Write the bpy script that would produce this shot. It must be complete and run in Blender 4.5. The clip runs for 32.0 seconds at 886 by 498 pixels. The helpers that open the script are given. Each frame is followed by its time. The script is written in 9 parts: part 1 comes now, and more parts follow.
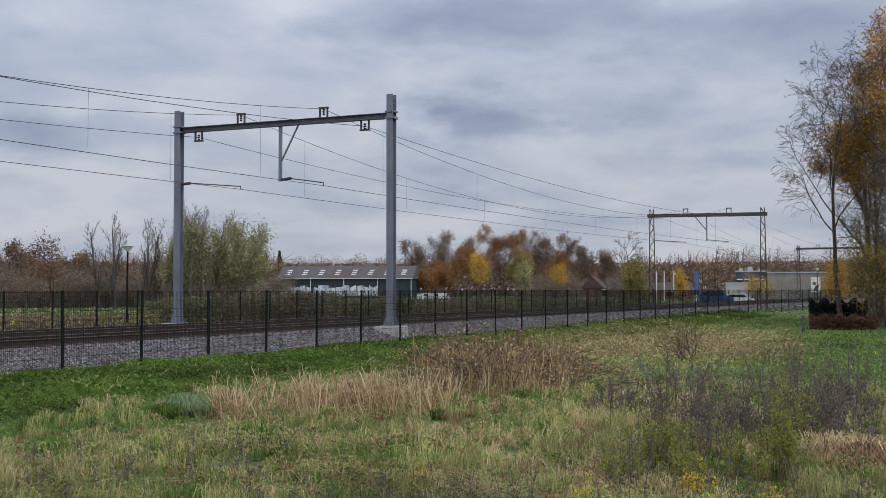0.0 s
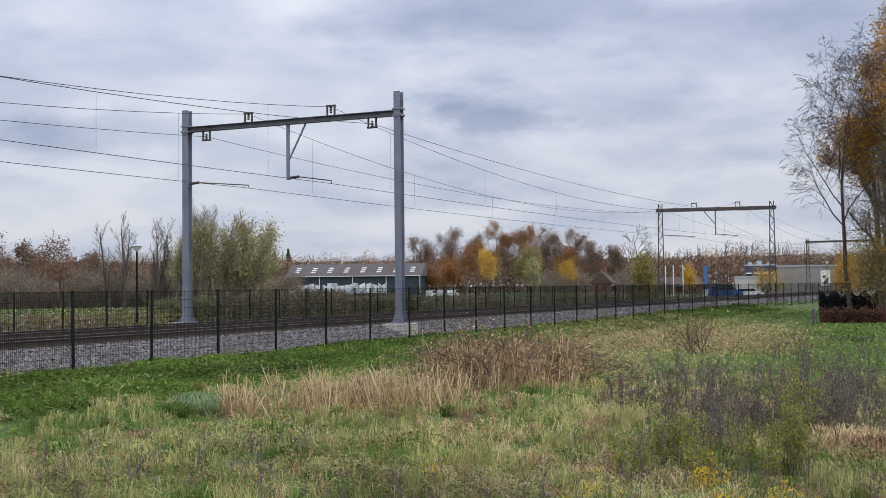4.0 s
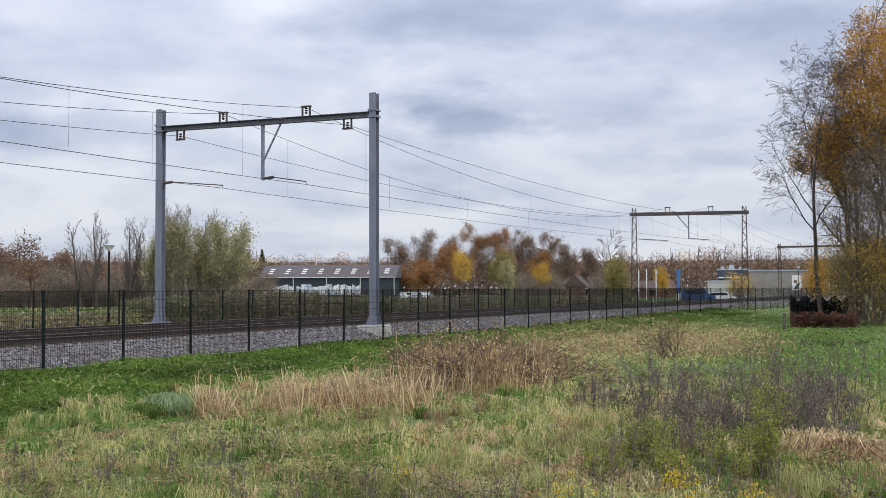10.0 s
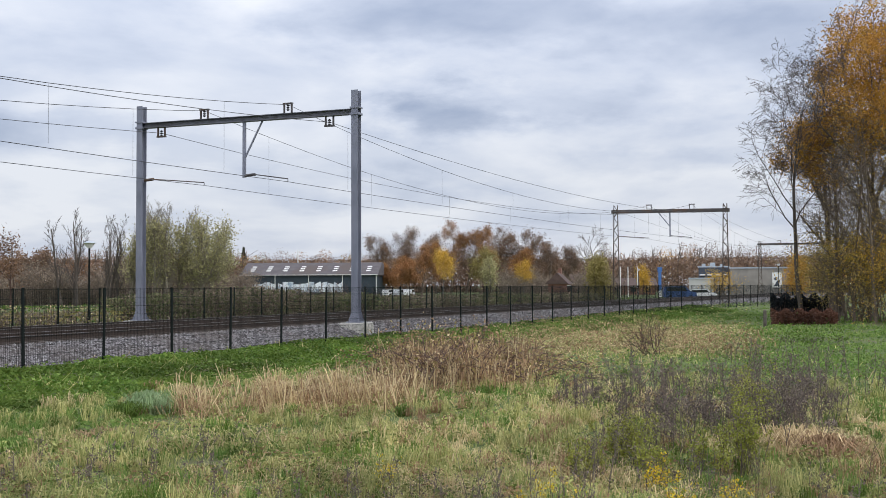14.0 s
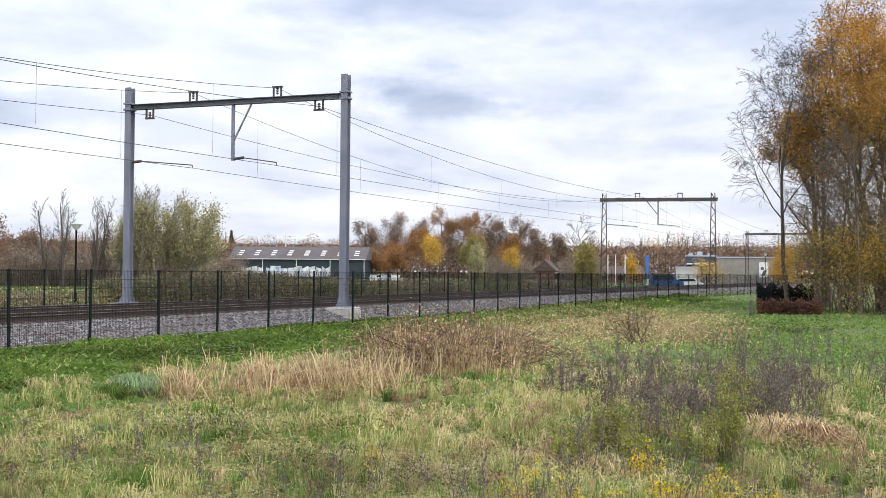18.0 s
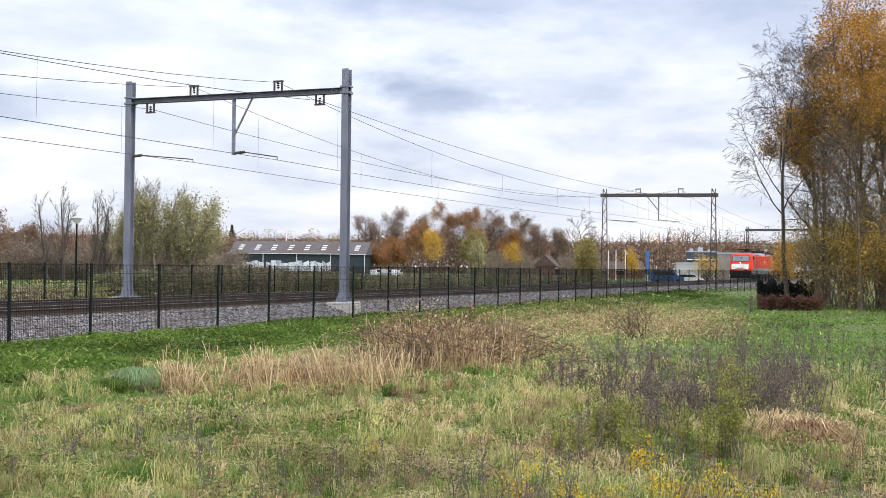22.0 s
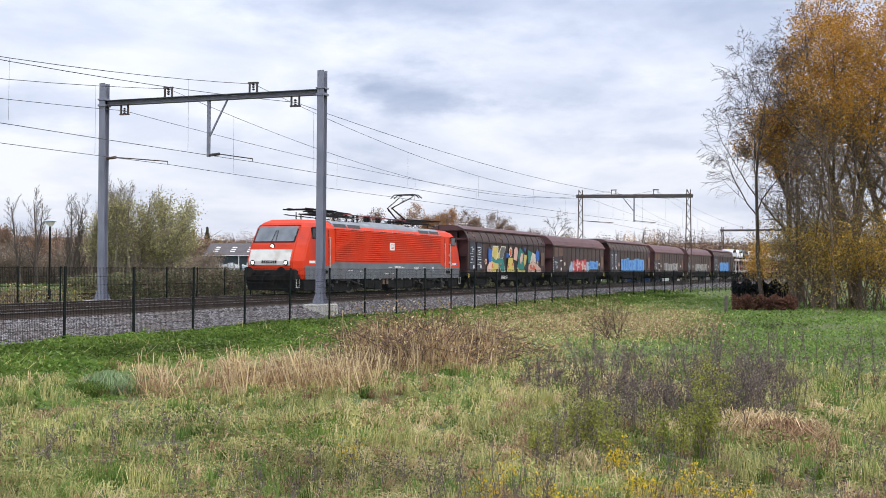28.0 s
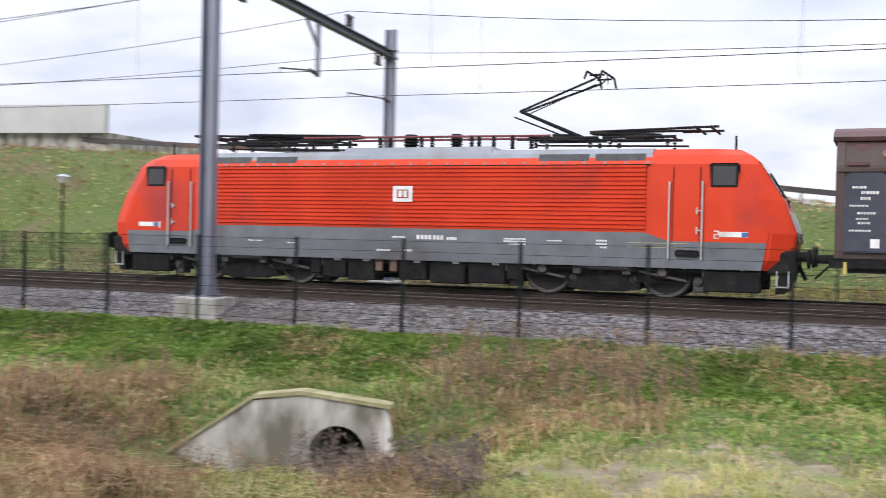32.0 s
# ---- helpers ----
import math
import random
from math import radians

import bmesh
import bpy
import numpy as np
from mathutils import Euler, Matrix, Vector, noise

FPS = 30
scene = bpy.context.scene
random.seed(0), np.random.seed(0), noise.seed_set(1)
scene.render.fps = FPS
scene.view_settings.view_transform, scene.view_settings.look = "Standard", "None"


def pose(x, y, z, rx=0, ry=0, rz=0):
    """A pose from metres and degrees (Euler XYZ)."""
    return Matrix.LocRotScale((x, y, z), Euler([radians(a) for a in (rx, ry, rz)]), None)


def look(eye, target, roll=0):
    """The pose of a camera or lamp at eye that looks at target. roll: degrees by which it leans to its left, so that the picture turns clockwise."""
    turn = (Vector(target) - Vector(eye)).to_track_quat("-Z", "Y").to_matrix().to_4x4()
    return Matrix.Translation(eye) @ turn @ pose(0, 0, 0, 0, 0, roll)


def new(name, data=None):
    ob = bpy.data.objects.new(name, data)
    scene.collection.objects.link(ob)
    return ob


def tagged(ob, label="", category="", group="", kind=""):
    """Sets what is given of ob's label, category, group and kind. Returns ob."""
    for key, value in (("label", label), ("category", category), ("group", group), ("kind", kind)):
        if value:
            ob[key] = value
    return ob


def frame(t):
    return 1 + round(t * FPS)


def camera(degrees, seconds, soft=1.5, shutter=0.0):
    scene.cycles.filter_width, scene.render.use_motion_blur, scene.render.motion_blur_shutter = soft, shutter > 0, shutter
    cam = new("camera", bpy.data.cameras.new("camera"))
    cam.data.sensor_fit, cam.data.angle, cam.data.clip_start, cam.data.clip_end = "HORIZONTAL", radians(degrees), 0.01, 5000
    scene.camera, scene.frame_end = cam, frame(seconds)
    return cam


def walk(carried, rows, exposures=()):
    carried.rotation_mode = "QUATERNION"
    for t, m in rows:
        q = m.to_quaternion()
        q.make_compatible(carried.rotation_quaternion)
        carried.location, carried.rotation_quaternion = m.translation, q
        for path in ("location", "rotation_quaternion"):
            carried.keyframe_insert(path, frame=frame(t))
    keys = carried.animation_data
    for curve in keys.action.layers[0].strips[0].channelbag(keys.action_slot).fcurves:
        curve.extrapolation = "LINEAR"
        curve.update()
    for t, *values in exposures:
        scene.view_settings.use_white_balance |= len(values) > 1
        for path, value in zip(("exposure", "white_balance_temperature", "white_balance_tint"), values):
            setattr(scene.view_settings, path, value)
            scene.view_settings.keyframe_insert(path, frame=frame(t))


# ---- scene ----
EYE = 1.293                      # height of the lens over the rails
cam = camera(45.27, 32.0, 0.6, 0.16)


def aim(az, el, roll):
    """Camera pose: azimuth clockwise from +y, elevation and roll in degrees."""
    return pose(0, 0, EYE, 90 + el, 0, -az) @ pose(0, 0, 0, 0, 0, roll)


walk(cam, [(t, aim(a, e, r)) for t, a, e, r in (
    (0, -0.00, 2.19, -0.05), (0.5, -0.01, 2.16, 0.05), (1, -0.07, 1.97, 0.06), (1.5, -0.23, 1.85, -0.13),
    (2, -0.31, 1.90, -0.27), (2.5, -0.41, 1.98, -0.47), (3, -0.48, 1.98, -0.60), (3.5, -0.48, 2.02, -0.61),
    (5.5, -0.08, 2.00, -0.55), (6, 0.18, 1.98, -0.61), (6.5, 0.45, 1.99, -0.61), (7, 0.55, 1.97, -0.53),
    (7.5, 0.67, 1.99, -0.49), (8, 0.68, 2.00, -0.43), (8.5, 0.72, 2.06, -0.21), (9, 0.79, 2.14, -0.10),
    (9.5, 0.87, 2.13, -0.14), (10, 0.92, 2.12, -0.17), (10.5, 1.06, 2.11, -0.23), (11, 1.17, 2.10, -0.17),
    (11.5, 1.24, 2.07, -0.16), (12, 1.44, 2.04, -0.11), (12.5, 1.55, 2.04, -0.10), (13, 1.66, 2.00, -0.12),
    (13.5, 1.75, 2.02, -0.20), (14, 1.88, 1.98, -0.22), (14.5, 1.93, 1.98, -0.24), (15, 2.22, 1.93, -0.01),
    (15.5, 2.37, 1.69, 0.28), (17.5, 2.55, 1.33, 0.31), (18, 2.52, 1.22, 0.47), (18.5, 2.53, 1.19, 0.57),
    (19, 2.47, 1.15, 0.56), (19.5, 2.46, 1.08, 0.60), (20, 2.47, 1.03, 0.63), (20.5, 2.49, 0.94, 0.61),
    (21, 2.47, 0.96, 0.70), (21.5, 2.46, 0.95, 0.75), (22, 2.50, 0.95, 0.64), (22.5, 2.51, 0.94, 0.63),
    (23, 2.57, 0.94, 0.63), (23.5, 2.76, 0.98, 0.63), (24, 2.95, 0.96, 0.70), (24.5, 3.20, 0.98, 0.64),
    (25, 3.40, 0.96, 0.59), (25.5, 3.48, 0.98, 0.51), (27.5, 3.77, 1.03, 0.40), (28, 3.77, 1.04, 0.39),
    (28.5, 3.77, 1.09, 0.34), (29, 3.74, 1.10, 0.26), (29.5, 3.77, 1.10, 0.26), (30, 3.53, 1.08, 0.15),
    (30.2, 2.86, 1.28, 0.23), (30.6, -10.54, 1.27, 0.50), (30.8, -19.50, 1.02, 0.70), (31, -27.56, 0.58, 0.80),
    (31.2, -35.00, 0.07, 0.03), (31.3, -39.99, -0.17, -0.25), (31.4, -46.82, -0.29, -0.16),
    (31.5, -53.95, -0.35, 0.26), (31.6, -61.56, -0.38, 0.59), (31.7, -68.85, -0.41, 0.60),
    (31.8, -75.96, -0.54, 0.95), (31.9, -82.52, -0.62, 1.10), (32, -87.56, -0.53, 1.26),
)], exposures=((0, -0.34, 6050, 12), (3, -0.14, 6080, 12), (6, 0.15, 6150, 12), (8, 0.09, 6120, 12), (13, 0.18, 6200, 11), (15.5, 0.18, 6250, 11), (18, 0.56, 6330, 12), (21, 0.56, 6330, 12), (24, 0.46, 6270, 12), (28, 0.43, 6230, 13), (30, 0.47, 6280, 13), (32, 0.57, 6280, 15)))

# ---- sky and sun ----
world = bpy.data.worlds.new("overcast_sky")
scene.world = world
world.use_nodes = True
wn, wl = world.node_tree.nodes, world.node_tree.links
wn.clear()
sky = wn.new("ShaderNodeTexSky")
sky.sky_type, sky.sun_disc = "NISHITA", False
sky.sun_elevation, sky.sun_rotation = radians(35), radians(140)
sky.air_density, sky.dust_density = 1.0, 2.0
w_co = wn.new("ShaderNodeTexCoord")


def w_node(kind, operation="", **values):
    n = wn.new(kind)
    if operation:
        n.operation = operation
    for k, v in values.items():
        n.inputs[int(k[1:])].default_value = v
    return n


# cloud deck seen in perspective: directions met with a level sheet, so streaks close up towards the horizon
w_dir = w_node("ShaderNodeSeparateXYZ")
wl.new(w_co.outputs["Generated"], w_dir.inputs[0])
w_low = w_node("ShaderNodeMath", "ADD", _1=0.2)
w_pos = w_node("ShaderNodeMath", "MAXIMUM", _1=0.05)
wl.new(w_dir.outputs["Z"], w_low.inputs[0])
wl.new(w_low.outputs[0], w_pos.inputs[0])
w_deck = w_node("ShaderNodeVectorMath", "DIVIDE")
w_den = w_node("ShaderNodeCombineXYZ", _2=1.0)
wl.new(w_co.outputs["Generated"], w_deck.inputs[0])
wl.new(w_pos.outputs[0], w_den.inputs[0])
wl.new(w_pos.outputs[0], w_den.inputs[1])
wl.new(w_den.outputs[0], w_deck.inputs[1])
w_big = w_node("ShaderNodeTexNoise")
w_big.inputs["Scale"].default_value, w_big.inputs["Detail"].default_value = 1.5, 9.0
w_big.inputs["Roughness"].default_value, w_big.inputs["Distortion"].default_value = 0.52, 0.25
wl.new(w_deck.outputs[0], w_big.inputs["Vector"])
# azimuth and height of a direction, stirred by noise, for the heavier cloud masses
w_az = w_node("ShaderNodeMath", "ARCTAN2")
wl.new(w_dir.outputs["X"], w_az.inputs[0])
wl.new(w_dir.outputs["Y"], w_az.inputs[1])
w_el = w_node("ShaderNodeMath", "ARCSINE")
wl.new(w_dir.outputs["Z"], w_el.inputs[0])
w_ae = w_node("ShaderNodeCombineXYZ")
wl.new(w_az.outputs[0], w_ae.inputs[0])
wl.new(w_el.outputs[0], w_ae.inputs[1])
w_stir = w_node("ShaderNodeTexNoise")
w_stir.inputs["Scale"].default_value, w_stir.inputs["Detail"].default_value, w_stir.inputs["Roughness"].default_value = 9.0, 7.0, 0.58
w_flat = w_node("ShaderNodeVectorMath", "MULTIPLY", _1=(1.0, 1.0, 2.6))
wl.new(w_co.outputs["Generated"], w_flat.inputs[0])
wl.new(w_flat.outputs[0], w_stir.inputs["Vector"])
w_off = w_node("ShaderNodeVectorMath", "SUBTRACT", _1=(0.5, 0.5, 0.5))
wl.new(w_stir.outputs["Color"], w_off.inputs[0])
w_amt = w_node("ShaderNodeVectorMath", "MULTIPLY", _1=(0.26, 0.075, 0.0))
wl.new(w_off.outputs[0], w_amt.inputs[0])
w_at = w_node("ShaderNodeVectorMath", "ADD")
wl.new(w_ae.outputs[0], w_at.inputs[0])
wl.new(w_amt.outputs[0], w_at.inputs[1])
w_sum = w_node("ShaderNodeMapRange")
for k, v in (("From Min", 0.4), ("From Max", 0.68), ("To Min", 0.0), ("To Max", 0.55)):
    w_sum.inputs[k].default_value = v
wl.new(w_big.outputs["Fac"], w_sum.inputs["Value"])
w_total = w_sum.outputs["Result"]
for az, el, ra, re, weight in ((1.6, 9.4, 7.0, 2.6, 0.72), (6.0, 14.2, 15.0, 3.4, 0.58), (-4.5, 14.6, 7.0, 3.2, 0.28), (9.5, 10.0, 8.0, 2.0, 0.36),
                               (-18.5, 8.0, 7.5, 1.9, 0.42), (-11.5, 6.8, 6.5, 1.7, 0.35), (0.0, 4.9, 8.0, 1.5, 0.32), (13.0, 6.6, 8.0, 1.2, 0.25),
                               (-17.0, 11.6, 7.0, 1.8, 0.16), (-58.0, 16.0, 9.0, 5.0, 0.3), (19.0, 13.0, 7.0, 3.0, 0.22), (-30.0, 13.0, 10.0, 4.0, 0.4)):
    c = w_node("ShaderNodeVectorMath", "SUBTRACT", _1=(radians(az), radians(el), 0.0))
    wl.new(w_at.outputs[0], c.inputs[0])
    d = w_node("ShaderNodeVectorMath", "DIVIDE", _1=(radians(ra), radians(re), 1.0))
    wl.new(c.outputs[0], d.inputs[0])
    ln = w_node("ShaderNodeVectorMath", "LENGTH")
    wl.new(d.outputs[0], ln.inputs[0])
    fall = w_node("ShaderNodeMapRange")
    fall.interpolation_type = "SMOOTHSTEP"
    for k, v in (("From Min", 0.15), ("From Max", 1.05), ("To Min", weight), ("To Max", 0.0)):
        fall.inputs[k].default_value = v
    wl.new(ln.outputs["Value"], fall.inputs["Value"])
    add = w_node("ShaderNodeMath", "ADD")
    wl.new(w_total, add.inputs[0])
    wl.new(fall.outputs["Result"], add.inputs[1])
    w_total = add.outputs[0]
w_ramp = wn.new("ShaderNodeValToRGB")
we = w_ramp.color_ramp.elements
we[0].position, we[0].color = 0.02, (1.0, 1.01, 1.035, 1)
we[1].position, we[1].color = 1.0, (0.35, 0.42, 0.57, 1)
e_mid = we.new(0.42)
e_mid.color = (0.735, 0.782, 0.885, 1)
w_mix = wn.new("ShaderNodeMix")
w_mix.data_type = "RGBA"
w_mix.inputs["Factor"].default_value = 0.92
w_gain = wn.new("ShaderNodeVectorMath")
w_gain.operation = "SCALE"
w_bg = wn.new("ShaderNodeBackground")
w_bg.inputs["Strength"].default_value = 0.12
w_out = wn.new("ShaderNodeOutputWorld")
# an overcast sky is brighter overhead than at the horizon
w_sep = wn.new("ShaderNodeSeparateXYZ")
w_up = wn.new("ShaderNodeMapRange")
w_up.inputs["From Min"].default_value, w_up.inputs["From Max"].default_value = 0.1, 1.0
w_up.inputs["To Min"].default_value, w_up.inputs["To Max"].default_value = 6.05, 13.0
wl.new(w_co.outputs["Generated"], w_sep.inputs["Vector"])
wl.new(w_sep.outputs["Z"], w_up.inputs["Value"])
wl.new(w_up.outputs["Result"], w_gain.inputs["Scale"])
wl.new(w_total, w_ramp.inputs["Fac"])
wl.new(w_ramp.outputs["Color"], w_gain.inputs[0])
wl.new(sky.outputs["Color"], w_mix.inputs["A"])
wl.new(w_gain.outputs["Vector"], w_mix.inputs["B"])
wl.new(w_mix.outputs["Result"], w_bg.inputs["Color"])
wl.new(w_bg.outputs["Background"], w_out.inputs["Surface"])

sun = new("sun", bpy.data.lights.new("sun", "SUN"))
sun.data.energy, sun.data.angle, sun.data.color = 1.5, radians(35), (1.0, 0.96, 0.9)
sun.matrix_world = look((0, 0, 60), (0 - 60 * math.sin(radians(140)), 0 - 60 * math.cos(radians(140)), 60 - 42))

# ---- materials ----
def surface(name, a, b, scale=6.0, rough=0.8, bump=0.2, metal=0.0, stain=None, stain_scale=0.6, stain_at=(0.52, 0.68),
            vary=0.0, stretch=(1, 1, 1), fine=60.0, spec=0.5):
    """Two-tone surface with grain, broad stains and relief, in object coordinates."""
    m = bpy.data.materials.new(name)
    m.use_nodes = True
    n, k = m.node_tree.nodes, m.node_tree.links
    bs = n["Principled BSDF"]
    co = n.new("ShaderNodeTexCoord")
    mp = n.new("ShaderNodeMapping")
    mp.inputs["Scale"].default_value = stretch
    k.new(co.outputs["Object"], mp.inputs["Vector"])
    n1 = n.new("ShaderNodeTexNoise")
    n1.inputs["Scale"].default_value, n1.inputs["Detail"].default_value = scale, 6.0
    k.new(mp.outputs["Vector"], n1.inputs["Vector"])
    ramp = n.new("ShaderNodeValToRGB")
    ramp.color_ramp.elements[0].position, ramp.color_ramp.elements[0].color = 0.3, (*a, 1)
    ramp.color_ramp.elements[1].position, ramp.color_ramp.elements[1].color = 0.7, (*b, 1)
    k.new(n1.outputs["Fac"], ramp.inputs["Fac"])
    out = ramp.outputs["Color"]
    if stain:
        n2 = n.new("ShaderNodeTexNoise")
        n2.inputs["Scale"].default_value, n2.inputs["Detail"].default_value = stain_scale, 4.0
        k.new(mp.outputs["Vector"], n2.inputs["Vector"])
        r2 = n.new("ShaderNodeValToRGB")
        r2.color_ramp.elements[0].position, r2.color_ramp.elements[1].position = stain_at
        k.new(n2.outputs["Fac"], r2.inputs["Fac"])
        mx = n.new("ShaderNodeMix")
        mx.data_type = "RGBA"
        mx.inputs["B"].default_value = (*stain, 1)
        k.new(r2.outputs["Color"], mx.inputs["Factor"])
        k.new(out, mx.inputs["A"])
        out = mx.outputs["Result"]
    if vary:
        inf = n.new("ShaderNodeObjectInfo")
        geo = n.new("ShaderNodeNewGeometry")
        add = n.new("ShaderNodeMath")
        add.operation = "ADD"
        k.new(inf.outputs["Random"], add.inputs[0])
        k.new(geo.outputs["Random Per Island"], add.inputs[1])
        fr = n.new("ShaderNodeMapRange")
        fr.inputs["From Max"].default_value = 2.0
        fr.inputs["To Min"].default_value, fr.inputs["To Max"].default_value = 1 - vary, 1 + vary
        k.new(add.outputs[0], fr.inputs["Value"])
        hs = n.new("ShaderNodeHueSaturation")
        k.new(fr.outputs["Result"], hs.inputs["Value"])
        k.new(out, hs.inputs["Color"])
        out = hs.outputs["Color"]
    k.new(out, bs.inputs["Base Color"])
    bs.inputs["Roughness"].default_value, bs.inputs["Metallic"].default_value = rough, metal
    bs.inputs["Specular IOR Level"].default_value = spec
    if bump:
        n3 = n.new("ShaderNodeTexNoise")
        n3.inputs["Scale"].default_value, n3.inputs["Detail"].default_value = fine, 3.0
        k.new(mp.outputs["Vector"], n3.inputs["Vector"])
        bp = n.new("ShaderNodeBump")
        bp.inputs["Strength"].default_value, bp.inputs["Distance"].default_value = bump, 0.02
        k.new(n3.outputs["Fac"], bp.inputs["Height"])
        k.new(bp.outputs["Normal"], bs.inputs["Normal"])
    return m


def leafy(name, a, b, vary=0.35, rough=0.7, through_it=0.35, clump=1.6):
    """Leaf or blade: colour differs from piece to piece, some light passes through."""
    m = bpy.data.materials.new(name)
    m.use_nodes = True
    n, k = m.node_tree.nodes, m.node_tree.links
    bs, mo = n["Principled BSDF"], n["Material Output"]
    geo = n.new("ShaderNodeNewGeometry")
    ramp = n.new("ShaderNodeValToRGB")
    ramp.color_ramp.elements[0].color, ramp.color_ramp.elements[1].color = (*a, 1), (*b, 1)
    co = n.new("ShaderNodeTexCoord")
    n0 = n.new("ShaderNodeTexNoise")
    n0.inputs["Scale"].default_value, n0.inputs["Detail"].default_value = clump, 3.0
    k.new(co.outputs["Object"], n0.inputs["Vector"])
    f0 = n.new("ShaderNodeMapRange")
    f0.inputs["From Min"].default_value, f0.inputs["From Max"].default_value = 0.34, 0.66
    k.new(n0.outputs["Fac"], f0.inputs["Value"])
    fm = n.new("ShaderNodeMix")
    fm.inputs["Factor"].default_value = 0.4
    k.new(geo.outputs["Random Per Island"], fm.inputs["A"])
    k.new(f0.outputs["Result"], fm.inputs["B"])
    k.new(fm.outputs["Result"], ramp.inputs["Fac"])
    n1 = n.new("ShaderNodeTexNoise")
    n1.inputs["Scale"].default_value, n1.inputs["Detail"].default_value = 0.5, 3.0
    k.new(co.outputs["Object"], n1.inputs["Vector"])
    fr = n.new("ShaderNodeMapRange")
    fr.inputs["From Min"].default_value, fr.inputs["From Max"].default_value = 0.3, 0.7
    fr.inputs["To Min"].default_value, fr.inputs["To Max"].default_value = 1 - vary, 1 + vary
    k.new(n1.outputs["Fac"], fr.inputs["Value"])
    hs = n.new("ShaderNodeHueSaturation")
    k.new(fr.outputs["Result"], hs.inputs["Value"])
    k.new(ramp.outputs["Color"], hs.inputs["Color"])
    k.new(hs.outputs["Color"], bs.inputs["Base Color"])
    bs.inputs["Roughness"].default_value = rough
    bs.inputs["Specular IOR Level"].default_value = 0.2
    tr = n.new("ShaderNodeBsdfTranslucent")
    k.new(hs.outputs["Color"], tr.inputs["Color"])
    mx = n.new("ShaderNodeMixShader")
    mx.inputs["Fac"].default_value = through_it
    k.new(bs.outputs["BSDF"], mx.inputs[1])
    k.new(tr.outputs["BSDF"], mx.inputs[2])
    k.new(mx.outputs["Shader"], mo.inputs["Surface"])
    return m


def glowing(name, colour, power):
    m = bpy.data.materials.new(name)
    m.use_nodes = True
    bs = m.node_tree.nodes["Principled BSDF"]
    bs.inputs["Base Color"].default_value = (*colour, 1)
    bs.inputs["Emission Color"].default_value, bs.inputs["Emission Strength"].default_value = (*colour, 1), power
    return m


M_GALV = surface("galvanised_steel", (0.165, 0.178, 0.225), (0.24, 0.252, 0.31), 3, 0.5, 0.05, 0.3, stain=(0.15, 0.16, 0.19), stretch=(1, 1, 0.3))
M_DARKSTEEL = surface("dark_weathered_steel", (0.045, 0.042, 0.045), (0.09, 0.08, 0.078), 5, 0.65, 0.1, 0.3, stain=(0.12, 0.075, 0.05))
M_LATTICE = surface("brown_lattice_steel", (0.05, 0.04, 0.035), (0.11, 0.08, 0.06), 5, 0.7, 0.1, 0.2)
M_CONCRETE = surface("weathered_concrete", (0.36, 0.35, 0.32), (0.52, 0.5, 0.46), 4, 0.9, 0.25, stain=(0.2, 0.2, 0.16), stain_scale=1.1)
M_OLDCONCRETE = surface("stained_culvert_concrete", (0.34, 0.325, 0.29), (0.54, 0.52, 0.47), 5, 0.95, 0.5, stain=(0.14, 0.13, 0.1), stain_scale=1.7, stain_at=(0.45, 0.62), stretch=(1, 1, 0.5))
# cross beam: galvanised grey, darkened in its colour for the shade on its underside
M_BEAM = surface("shaded_grey_beam_steel", (0.1, 0.105, 0.125), (0.155, 0.16, 0.185), 4, 0.55, 0.08, 0.3, stain=(0.08, 0.08, 0.085))
M_RAIL = surface("rusty_rail", (0.03, 0.023, 0.019), (0.062, 0.043, 0.034), 9, 0.7, 0.2, 0.3)
M_RAILTOP = surface("worn_rail_head", (0.22, 0.21, 0.205), (0.34, 0.325, 0.315), 9, 0.4, 0.05, 0.8)
M_SLEEPER = surface("concrete_sleeper", (0.07, 0.058, 0.05), (0.14, 0.12, 0.104), 5, 0.9, 0.3, stain=(0.06, 0.045, 0.036), vary=0.2)
